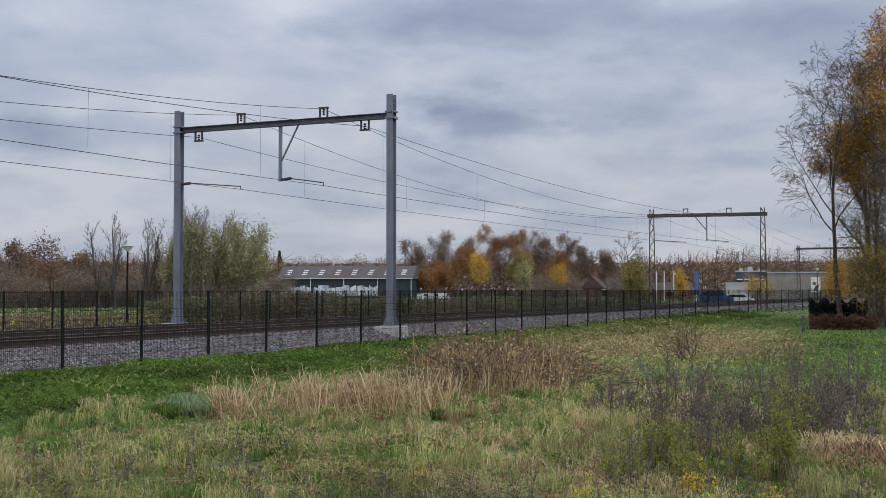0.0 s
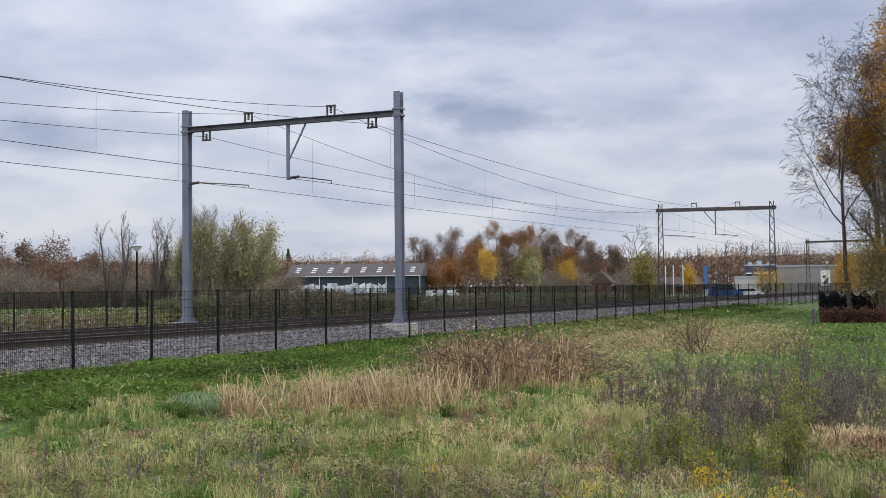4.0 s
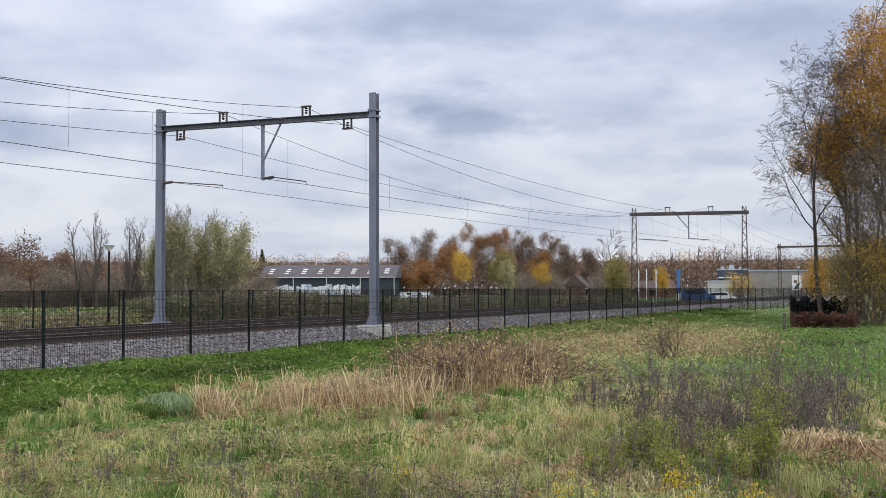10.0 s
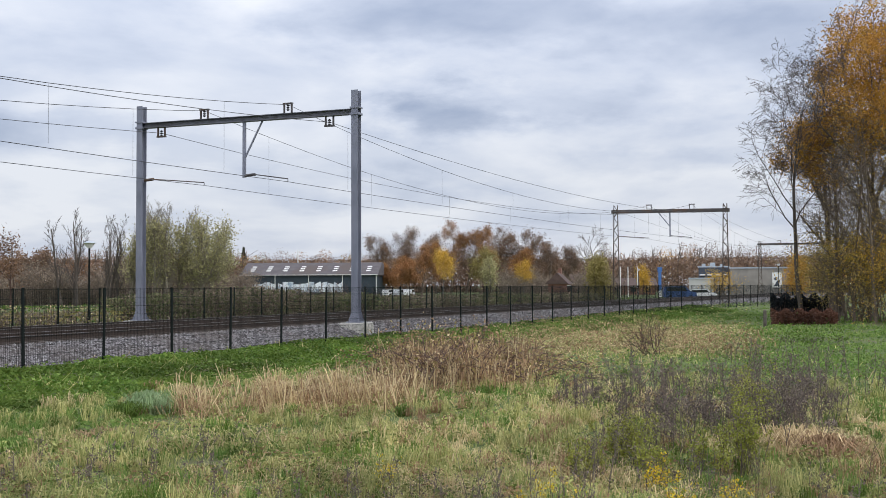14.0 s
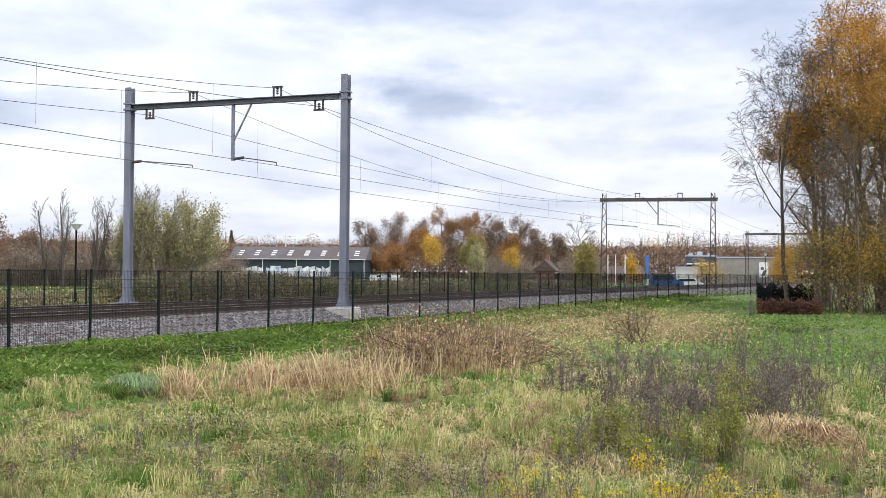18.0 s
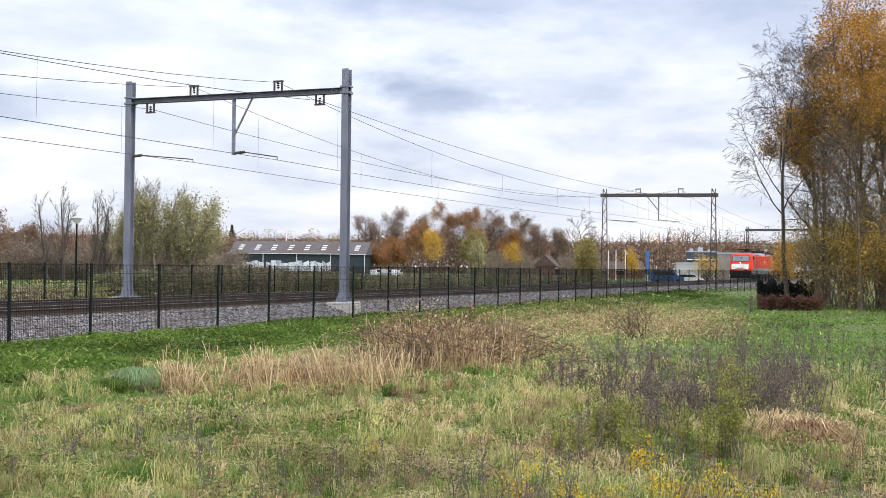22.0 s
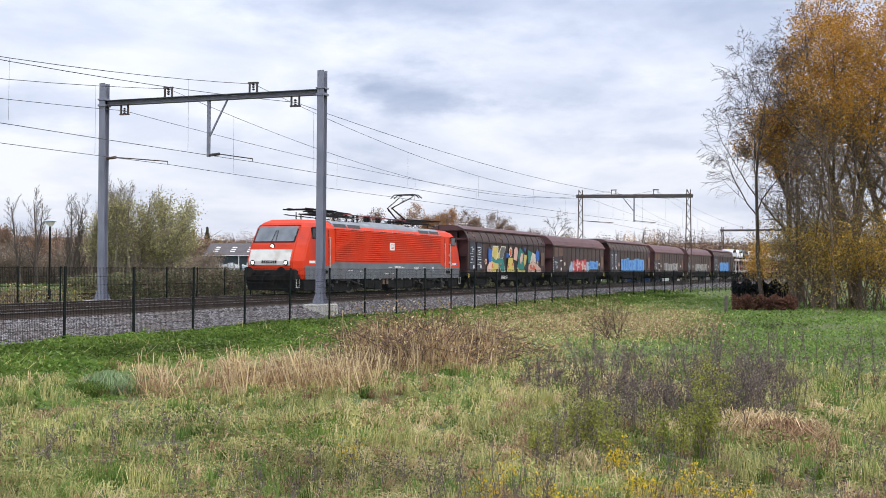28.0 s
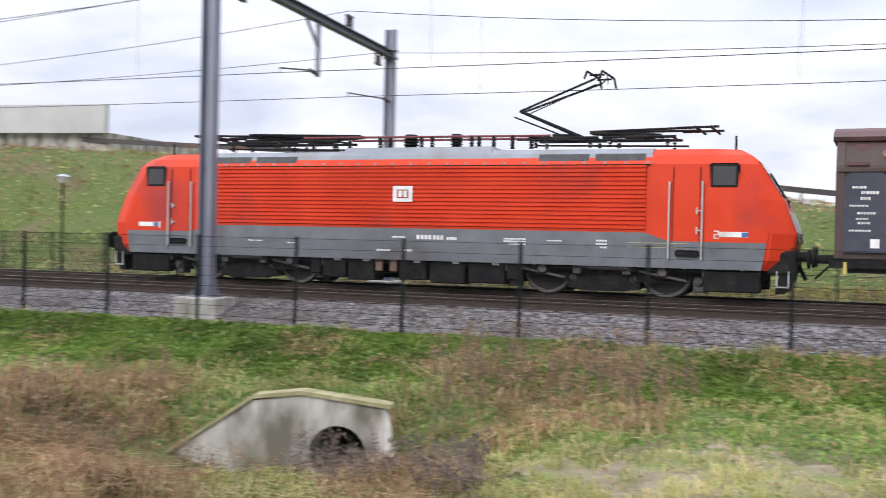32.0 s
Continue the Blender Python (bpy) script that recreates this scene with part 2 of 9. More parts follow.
def stony(name, cells):
    """Crushed stone: every cell or piece has its own grey, joints are dark and deep."""
    m = bpy.data.materials.new(name)
    m.use_nodes = True
    n, k = m.node_tree.nodes, m.node_tree.links
    bs = n["Principled BSDF"]
    co = n.new("ShaderNodeTexCoord")
    ramp = n.new("ShaderNodeValToRGB")
    e = ramp.color_ramp.elements
    e[0].position, e[0].color = 0.05, (0.03, 0.027, 0.028, 1)
    e[1].position, e[1].color = 0.95, (0.33, 0.315, 0.325, 1)
    e2 = e.new(0.5)
    e2.color = (0.12, 0.112, 0.115, 1)
    if cells:
        vo = n.new("ShaderNodeTexVoronoi")
        vo.inputs["Scale"].default_value = cells
        k.new(co.outputs["Object"], vo.inputs["Vector"])
        sep = n.new("ShaderNodeSeparateColor")
        k.new(vo.outputs["Color"], sep.inputs["Color"])
        k.new(sep.outputs["Red"], ramp.inputs["Fac"])
        bp = n.new("ShaderNodeBump")
        bp.invert = True
        bp.inputs["Strength"].default_value, bp.inputs["Distance"].default_value = 1.0, 0.05
        k.new(vo.outputs["Distance"], bp.inputs["Height"])
        k.new(bp.outputs["Normal"], bs.inputs["Normal"])
    else:
        geo = n.new("ShaderNodeNewGeometry")
        k.new(geo.outputs["Random Per Island"], ramp.inputs["Fac"])
    n1 = n.new("ShaderNodeTexNoise")
    n1.inputs["Scale"].default_value, n1.inputs["Detail"].default_value = 0.7, 5.0
    k.new(co.outputs["Object"], n1.inputs["Vector"])
    r1 = n.new("ShaderNodeMapRange")
    r1.inputs["From Min"].default_value, r1.inputs["From Max"].default_value = 0.4, 0.75
    r1.inputs["To Max"].default_value = 0.6
    k.new(n1.outputs["Fac"], r1.inputs["Value"])
    mx = n.new("ShaderNodeMix")
    mx.data_type = "RGBA"
    mx.inputs["B"].default_value = (0.1, 0.075, 0.06, 1)
    k.new(r1.outputs["Result"], mx.inputs["Factor"])
    k.new(ramp.outputs["Color"], mx.inputs["A"])
    k.new(mx.outputs["Result"], bs.inputs["Base Color"])
    bs.inputs["Roughness"].default_value = 0.9
    return m


M_BALLAST = stony("ballast_bed", 17.0)
M_STONE = stony("ballast_stone", 0)
M_RIM = surface("worn_wheel_rim", (0.1, 0.095, 0.09), (0.17, 0.16, 0.15), 9, 0.5, 0.05, 0.5)
M_WIRE = surface("copper_wire_dark", (0.05, 0.05, 0.055), (0.09, 0.09, 0.095), 4, 0.6, 0, 0.4)
M_FENCE = surface("dark_green_fence_coating", (0.005, 0.008, 0.008), (0.012, 0.016, 0.015), 3, 0.8, 0, spec=0.15)
M_RED = surface("traffic_red_paint", (0.53, 0.033, 0.005), (0.61, 0.045, 0.008), 1.2, 0.5, 0.03, stain=(0.34, 0.034, 0.026), stain_scale=0.45, stain_at=(0.55, 0.72), spec=0.3)
M_GREYBAND = surface("grey_sole_bar_paint", (0.1, 0.112, 0.125), (0.15, 0.16, 0.174), 2, 0.5, 0.03, stain=(0.09, 0.09, 0.09))
M_ROOFGREY = surface("grey_roof_hood_paint", (0.19, 0.212, 0.24), (0.27, 0.296, 0.328), 2, 0.6, 0.03, stain=(0.2, 0.2, 0.2))
M_UNDER = surface("black_running_gear", (0.006, 0.006, 0.007), (0.016, 0.015, 0.015), 6, 0.8, 0.2, 0.0, stain=(0.026, 0.022, 0.019), stain_scale=2, spec=0.2)
M_GEAR = surface("dusty_grey_running_gear", (0.045, 0.045, 0.048), (0.09, 0.088, 0.088), 5, 0.7, 0.15, 0.0, stain=(0.1, 0.085, 0.07), stain_scale=2)
M_GRILLE = surface("dark_grille", (0.03, 0.032, 0.035), (0.06, 0.062, 0.065), 6, 0.7, 0.1)
M_WHITE = surface("white_lettering_paint", (0.66, 0.66, 0.64), (0.78, 0.78, 0.76), 4, 0.5, 0.02, stain=(0.5, 0.48, 0.45), stain_scale=1.5)
M_GLASS = surface("dark_cab_glass", (0.012, 0.014, 0.016), (0.02, 0.022, 0.024), 2, 0.06, 0, spec=0.8)
M_SCREEN = surface("cab_windscreen_glass", (0.1, 0.12, 0.14), (0.17, 0.19, 0.21), 1.5, 0.08, 0, spec=0.8)
M_GRAFLINE = surface("faded_yellow_line_paint", (0.4, 0.36, 0.16), (0.5, 0.45, 0.2), 4, 0.6, 0)
M_LAMP = glowing("headlamp_glow", (1.0, 0.93, 0.75), 6.0)
M_WAGON = surface("brown_wagon_paint", (0.04, 0.023, 0.02), (0.074, 0.043, 0.036), 1.5, 0.6, 0.06, stain=(0.05, 0.037, 0.033), stain_scale=0.8, stretch=(1, 1, 0.35))
M_WAGON_ROOF = surface("red_brown_wagon_roof", (0.085, 0.036, 0.038), (0.125, 0.055, 0.055), 1.5, 0.62, 0.06, stain=(0.06, 0.035, 0.035))
M_NAVY = surface("blue_grey_data_panel", (0.028, 0.034, 0.05), (0.045, 0.05, 0.068), 3, 0.6, 0.03)
M_BROWNPANEL = surface("rusty_brown_panel", (0.13, 0.075, 0.05), (0.18, 0.11, 0.08), 3, 0.7, 0.05)

# ---- building helpers ----
def part(name, bm, material, parent=None, label="", smooth=False):
    """Links a bmesh as one mesh object under a thing or a part."""
    me = bpy.data.meshes.new(name)
    bm.to_mesh(me)
    bm.free()
    me.materials.append(material)
    if smooth:
        for f in me.polygons:
            f.use_smooth = True
    ob = new(name, me)
    if parent:
        ob.parent = parent
    if label:
        tagged(ob, label)
    return ob


def shell(name, verts, faces, material, parent=None, label="", smooth=False):
    """Links plain vertex and face arrays as one mesh object."""
    me = bpy.data.meshes.new(name)
    me.from_pydata([tuple(v) for v in verts], [], faces)
    me.materials.append(material)
    if smooth:
        for f in me.polygons:
            f.use_smooth = True
    ob = new(name, me)
    if parent:
        ob.parent = parent
    if label:
        tagged(ob, label)
    return ob


def box(bm, x0, x1, y0, y1, z0, z1, bevel=0.0):
    r = bmesh.ops.create_cube(bm, size=1.0)
    m = Matrix.Translation(((x0 + x1) / 2, (y0 + y1) / 2, (z0 + z1) / 2)) @ Matrix.Diagonal((abs(x1 - x0), abs(y1 - y0), abs(z1 - z0), 1))
    bmesh.ops.transform(bm, matrix=m, verts=r["verts"])
    if bevel:
        es = {e for v in r["verts"] for e in v.link_edges}
        bmesh.ops.bevel(bm, geom=list(es), offset=bevel, segments=1, affect="EDGES")
    return bm


def rod(bm, a, b, r, n=6, r2=None):
    """A straight rod from a to b."""
    a, b = Vector(a), Vector(b)
    d = b - a
    m = Matrix.Translation((a + b) / 2) @ d.to_track_quat("Z", "Y").to_matrix().to_4x4()
    bmesh.ops.create_cone(bm, cap_ends=True, segments=n, radius1=r, radius2=r if r2 is None else r2, depth=d.length, matrix=m)
    return bm


def loft(bm, sections, closed=True, caps=True):
    """Skins a row of equal-length vertex loops."""
    rings = [[bm.verts.new(p) for p in s] for s in sections]
    n = len(rings[0])
    for r0, r1 in zip(rings, rings[1:]):
        for i in range(n if closed else n - 1):
            bm.faces.new((r0[i], r0[(i + 1) % n], r1[(i + 1) % n], r1[i]))
    if caps:
        bm.faces.new(rings[0][::-1])
        bm.faces.new(rings[-1])
    bmesh.ops.recalc_face_normals(bm, faces=bm.faces[:])
    return bm


def B():
    return bmesh.new()


def empty(name, m, label, category, group=""):
    ob = new(name)
    ob.matrix_basis = m
    return tagged(ob, label, category, group)


# ---- the line: far track centre, s along it (away to the right), l towards the camera ----
def curvature(s):
    return 0.0815 - 0.00067 * s if s < 70 else (0.0 if s < 160 else -0.03)


S_MIN, S_MAX = -160, 1000
line_s = np.arange(S_MIN, S_MAX + 1.0)
line_h = np.zeros(len(line_s))
i_0 = -S_MIN
line_h[i_0] = 25.136
for i in range(i_0 + 1, len(line_s)):
    line_h[i] = line_h[i - 1] + curvature(line_s[i] - 0.5)
for i in range(i_0 - 1, -1, -1):
    line_h[i] = line_h[i + 1] - curvature(max(-40, line_s[i] + 0.5))
line_h = np.radians(line_h)
line_x, line_y = np.zeros(len(line_s)), np.zeros(len(line_s))
line_x[1:] = np.cumsum((np.sin(line_h[1:]) + np.sin(line_h[:-1])) / 2)
line_y[1:] = np.cumsum((np.cos(line_h[1:]) + np.cos(line_h[:-1])) / 2)
line_x += -line_x[i_0] - 26.57 * math.cos(line_h[i_0])
line_y += -line_y[i_0] + 26.57 * math.sin(line_h[i_0])


def along(s, l, z=0.0):
    h = float(np.interp(s, line_s, line_h))
    return Vector((float(np.interp(s, line_s, line_x)) + l * math.cos(h), float(np.interp(s, line_s, line_y)) - l * math.sin(h), z))


def heading(s):
    return math.degrees(float(np.interp(s, line_s, line_h)))


def on_line(s, l, z=0.0):
    """Pose with x along the line (away to the right) and y away from the camera."""
    p = along(s, l, z)
    return pose(p.x, p.y, p.z, 0, 0, 90 - heading(s))


def polar(az, d, z=0.0):
    return Vector((d * math.sin(radians(az)), d * math.cos(radians(az)), z))


def lateral(xs, ys):
    """Offset l and distance s of points from the line (numpy arrays)."""
    k = slice(0, len(line_s), 4)
    lx, ly, lh, ls = line_x[k], line_y[k], line_h[k], line_s[k]
    out_l, out_s = np.empty(len(xs)), np.empty(len(xs))
    for a in range(0, len(xs), 4000):
        dx, dy = xs[a:a + 4000, None] - lx[None], ys[a:a + 4000, None] - ly[None]
        j = np.argmin(dx * dx + dy * dy, axis=1)
        r = np.arange(len(j))
        h = lh[j]
        out_l[a:a + 4000] = dx[r, j] * np.cos(h) - dy[r, j] * np.sin(h)
        out_s[a:a + 4000] = ls[j] + dx[r, j] * np.sin(h) + dy[r, j] * np.cos(h)
    return out_l, out_s


def soft_noise(x, y, f, seed=0.0):
    return (np.sin(x * f + seed) * np.cos(y * f * 1.13 + 1.7 * seed) + 0.5 * np.sin(x * f * 2.3 + 2 + seed) * np.cos(y * f * 1.9 - seed)
            + 0.25 * np.sin(x * f * 4.7 - seed) * np.sin(y * f * 5.1 + 0.5)) / 1.75


CULVERT = polar(-95.4, 13.0, -0.85)


def ground_z(xs, ys):
    xs, ys = np.asarray(xs, float), np.asarray(ys, float)
    l, s = lateral(xs, ys)
    z = np.interp(l, [-400, -60, -12, -6.5, -4.2, 7.9, 8.9, 11.2, 13.0, 60], [-0.9, -0.8, -0.75, -0.6, -0.62, -0.62, -0.5, -0.82, -0.9, -0.9])
    d = np.hypot(xs, ys)
    z = z + 0.27 * np.clip((s - 45) / 25, 0, 1) * np.clip((l - 8.2) / 1.2, 0, 1) * np.clip((15.5 - l) / 5, 0, 1)
    near_line = np.clip((np.abs(l - 2) - 7) / 3, 0, 1)
    z = z + near_line * 0.07 * soft_noise(xs, ys, 0.55, 1.0) + near_line * np.clip(d / 60, 0, 1) * 0.15 * soft_noise(xs, ys, 0.06, 3.0)
    z = z + 0.42 * np.clip(1 - d / 7.0, 0, 1)
    # wet hollow in front of the culvert
    e = np.hypot(xs - (CULVERT.x + 0.8), (ys - CULVERT.y) * 0.8)
    z = z - 1.0 * np.clip(1.3 - e / 2.1, 0, 1) * np.clip((l - 10.9) / 1.2, 0, 1)
    # road embankment that climbs to the bridge, beyond the line
    up = np.interp(s, [-70, -45, -16, 10, 40, 75], [7.2, 7.0, 5.4, 3.0, 0.8, 0.0])
    face = np.clip((-l - 13.0 - np.clip((s + 20) * 0.25, 0, 10)) / 13.0, 0, 1) * np.clip((120 + l) / 20, 0, 1)
    return z + up * face * face * (3 - 2 * face)


M_GROUND = surface("meadow_soil_and_grass", (0.035, 0.062, 0.012), (0.12, 0.16, 0.035), 7.0, 0.95, 0.8, stain=(0.12, 0.1, 0.05), stain_scale=0.3, stain_at=(0.52, 0.7), fine=40)


def build_ground():
    n_a, n_r = 330, 180
    rad = 0.6 * (3600 / 0.6) ** (np.arange(n_r) / (n_r - 1))
    ang = np.arange(n_a) * 2 * np.pi / n_a
    x = (rad[:, None] * np.sin(ang)[None]).ravel()
    y = (rad[:, None] * np.cos(ang)[None]).ravel()
    z = ground_z(x, y)
    far = np.clip((np.hypot(x, y) - 420) / 600, 0, 1)
    z = z * (1 - far) - 0.9 * far
    verts = np.column_stack([x, y, z]).tolist() + [(0, 0, -0.45)]
    faces = []
    for i in range(n_r - 1):
        for j in range(n_a):
            k = (j + 1) % n_a
            faces.append((i * n_a + j, i * n_a + k, (i + 1) * n_a + k, (i + 1) * n_a + j))
    c = n_r * n_a
    faces += [(c, (j + 1) % n_a, j) for j in range(n_a)]
    ob = shell("ground", verts, [f[::-1] for f in faces], M_GROUND, smooth=True)
    tagged(ob, "uneven autumn meadow with green and straw-coloured patches", "ground", kind="structure")


build_ground()

# ---- ballast, sleepers, rails ----
TRACKS = (0.0, 4.05)


def sweep(name, profile, s0, s1, step, material, label="", parent=None, smooth=False):
    """A profile of (l, z) drawn along the line."""
    ss = np.arange(s0, s1 + step / 2, step)
    verts, faces, n = [], [], len(profile)
    for s in ss:
        verts += [along(s, l, z) for l, z in profile]
    for i in range(len(ss) - 1):
        for j in range(n - 1):
            faces.append((i * n + j, i * n + j + 1, (i + 1) * n + j + 1, (i + 1) * n + j))
    return shell(name, verts, faces, material, parent, label, smooth)


ballast = sweep("ballast_bed", [(-4.2, -0.66), (-1.9, -0.2), (0, -0.19), (2.0, -0.24), (4.05, -0.19), (5.55, -0.2), (6.75, -0.6), (8.3, -0.7)],
                -150, 420, 2.0, M_BALLAST)
tagged(ballast, "grey crushed-stone ballast bed under two tracks", "ballast", kind="structure")

rail_section = [(-0.075, -0.17), (-0.075, -0.155), (-0.012, -0.13), (-0.012, -0.045), (-0.036, -0.03), (-0.036, 0.0), (0.036, 0.0), (0.036, -0.03),
                (0.012, -0.045), (0.012, -0.13), (0.075, -0.155), (0.075, -0.17)]
for l0 in TRACKS:
    for side in (-0.7535, 0.7535):
        r = sweep("rail", [(l0 + side + a, b) for a, b in rail_section], -150, 420, 2.0, M_RAIL)
        tagged(r, "rusty steel rail with a worn bright head on concrete sleepers", "rail", "rails of the two tracks", "structure")
        sweep("rail_head", [(l0 + side - 0.03, 0.004), (l0 + side + 0.03, 0.004)], -150, 420, 2.0, M_RAILTOP, "bright worn running surface", r)


def sleeper_mesh():
    bm = B()
    loft(bm, [[(-0.13, y, -0.3), (0.13, y, -0.3), (0.11, y, z), (-0.11, y, z)] for y, z in ((-1.25, -0.17), (-0.5, -0.165), (0, -0.19), (0.5, -0.165), (1.25, -0.17))])
    me = bpy.data.meshes.new("sleeper")
    bm.to_mesh(me)
    bm.free()
    me.materials.append(M_SLEEPER)
    return me


SLEEPER = sleeper_mesh()
for l0 in TRACKS:
    row = empty("sleeper_row", Matrix(), "row of weathered concrete sleepers half sunk in ballast", "sleepers")
    row["kind"] = "structure"
    for i in range(140):
        ob = new("sleeper", SLEEPER)
        ob.matrix_basis = on_line(-30 + i * 0.6, l0, 0.0)
        ob.parent = row


# ---- portals over the line ----
def grey_portal(near, far, z_foot, height):
    """Rolled-steel portal: two masts on concrete blocks, a cross beam, insulator brackets, a drop post and steady arms."""
    near, far = Vector(near), Vector(far)
    span = (far - near).length
    ang = math.degrees(math.atan2(far.y - near.y, far.x - near.x))
    g = empty("catenary_portal", pose(near.x, near.y, z_foot, 0, 0, ang), "grey galvanised steel portal carrying the overhead line across two tracks", "catenary portal", "portals over the line")
    H = height
    for k, x in enumerate((0.0, span)):
        blk = B()
        loft(blk, [[(x - w, -d, z), (x + w, -d, z), (x + w, d, z), (x - w, d, z)] for w, d, z in ((0.54, 0.54, -0.95), (0.5, 0.5, -0.03), (0.47, 0.47, 0.0))])
        part("foundation_block", blk, M_CONCRETE, g, "pale weathered concrete foundation block")
        bm = B()
        # I section with its flanges and web
        sec = ((-0.14, -0.16), (0.14, -0.16), (0.14, -0.135), (0.012, -0.135), (0.012, 0.135), (0.14, 0.135), (0.14, 0.16), (-0.14, 0.16), (-0.14, 0.135), (-0.012, 0.135), (-0.012, -0.135), (-0.14, -0.135))
        loft(bm, [[(x + a, b, z) for a, b in sec] for z in (0.02, H)])
        m = part("mast", bm, M_GALV, g)
        bm = B()
        box(bm, x - 0.3, x + 0.3, -0.3, 0.3, 0.0, 0.04)
        for a in (-0.2, 0.2):
            for b in (-0.23, 0.23):
                rod(bm, (x + a, b, 0.03), (x + a, b, 0.14), 0.025)
        for sy in (-1, 1):
            f0 = bm.faces.new([bm.verts.new(p) for p in ((x - 0.25, sy * 0.19, 0.04), (x + 0.25, sy * 0.19, 0.04), (x + 0.145, sy * 0.165, 0.4), (x - 0.145, sy * 0.165, 0.4))])
        part("base_plate", bm, M_GALV, m, "bolted grey base plate with gussets")
        bm = B()
        box(bm, x - 0.19, x + 0.19, -0.2, 0.2, H - 0.98, H - 0.9)
        box(bm, x - 0.19, x + 0.19, -0.2, 0.2, H - 0.72, H - 0.66)
        part("clamp", bm, M_GALV, m)
    bm = B()
    zb = H - 0.95
    sec = ((-0.13, 0), (0.13, 0), (0.13, 0.025), (0.012, 0.025), (0.012, 0.2), (0.13, 0.2), (0.13, 0.225), (-0.13, 0.225), (-0.13, 0.2), (-0.012, 0.2), (-0.012, 0.025), (-0.13, 0.025))
    loft(bm, [[(x, a, zb + b) for a, b in sec] for x in (0.15, span - 0.15)])
    part("cross_beam", bm, M_BEAM, g)
    for u, up in ((0.115, -1), (0.3, 1), (0.69, 1), (0.9, -1)):
        x = u * span
        z0 = zb + 0.225 if up > 0 else zb - 0.42
        bm = B()
        for a in (-0.17, 0.17):
            box(bm, x + a - 0.025, x + a + 0.025, -0.04, 0.04, z0, z0 + 0.42)
        box(bm, x - 0.22, x + 0.22, -0.05, 0.05, z0 + (0.37 if up > 0 else 0.0), z0 + (0.43 if up > 0 else 0.06))
        br = part("insulator_bracket", bm, M_DARKSTEEL, g)
        bm = B()
        zi = z0 + (0.36 if up > 0 else 0.06)
        for q in range(3):
            rod(bm, (x, 0, zi - 0.02 - q * 0.09 if up > 0 else zi + q * 0.09), (x, 0, zi - 0.08 - q * 0.09 if up > 0 else zi + 0.06 + q * 0.09), 0.07, 8, 0.03)
        part("insulator", bm, M_UNDER, br)
    # drop post for the near track and arms that steady the contact wires
    x = 0.5 * span
    bm = B()
    box(bm, x - 0.06, x + 0.06, -0.05, 0.05, 5.75 - z_foot, zb)
    part("drop_post", bm, M_GALV, g)
    bm = B()
    rod(bm, (x - 0.85, 0, zb), (x - 0.06, 0, 6.6 - z_foot), 0.045)
    part("drop_brace", bm, M_GALV, g)
    for x0, x1 in ((x - 0.06, 0.3 * span), (span - 0.16, 0.69 * span)):
        bm = B()
        rod(bm, (x0, 0, 5.82 - z_foot), (x0 - 0.45, 0, 5.86 - z_foot), 0.06, 8)
        rod(bm, (x0 - 0.4, 0, 5.86 - z_foot), (x1, 0, 5.62 - z_foot), 0.022)
        rod(bm, (x1, 0, 5.62 - z_foot), (x1, 0, 5.5 - z_foot), 0.015)
        part("steady_arm", bm, M_DARKSTEEL, g)
    return near, far


def lattice_portal(near, far, z_foot, height):
    """Old riveted portal: two tapering lattice masts and a thin beam."""
    near, far = Vector(near), Vector(far)
    span = (far - near).length
    ang = math.degrees(math.atan2(far.y - near.y, far.x - near.x))
    g = empty("lattice_portal", pose(near.x, near.y, z_foot, 0, 0, ang), "old brown lattice steel portal carrying the overhead line", "catenary portal", "portals over the line")
    H = height
    for x in (0.0, span):
        bm = B()
        for a in (-1, 1):
            for b in (-1, 1):
                rod(bm, (x + a * 0.3, b * 0.22, 0), (x + a * 0.16, b * 0.13, H), 0.045, 4)
        part("mast", bm, M_LATTICE, g)
        n = 16
        for b in (-1, 1):
            for q in range(n):
                bm = B()
                za, zc = H * q / n, H * (q + 1) / n
                wa, wc = 0.3 - 0.14 * q / n, 0.3 - 0.14 * (q + 1) / n
                sgn = 1 if q % 2 else -1
                rod(bm, (x - sgn * wa, b * 0.2, za), (x + sgn * wc, b * 0.2, zc), 0.028, 4)
                part("lacing_bar", bm, M_LATTICE, g)
    bm = B()
    zb = H - 0.75
    box(bm, -0.4, span + 0.4, -0.16, 0.16, zb, zb + 0.32)
    part("cross_beam", bm, M_DARKSTEEL, g)
    for u in (0.3, 0.69):
        x = u * span
        bm = B()
        for a in (-0.2, 0.2):
            box(bm, x + a - 0.03, x + a + 0.03, -0.05, 0.05, zb + 0.32, zb + 0.72)
        box(bm, x - 0.26, x + 0.26, -0.06, 0.06, zb + 0.7, zb + 0.78)
        part("insulator_bracket", bm, M_DARKSTEEL, g)
    x = 0.5 * span
    bm = B()
    box(bm, x - 0.06, x + 0.06, -0.05, 0.05, 5.7 - z_foot, zb)
    rod(bm, (x + 1.0, 0, zb), (x + 0.05, 0, 6.7 - z_foot), 0.045)
    part("drop_post", bm, M_GALV, g)
    for x0, x1 in ((x - 0.06, 0.3 * span), (span - 0.2, 0.69 * span)):
        bm = B()
        rod(bm, (x0, 0, 5.8 - z_foot), (x1, 0, 5.6 - z_foot), 0.03)
        part("steady_arm", bm, M_DARKSTEEL, g)
    return near, far


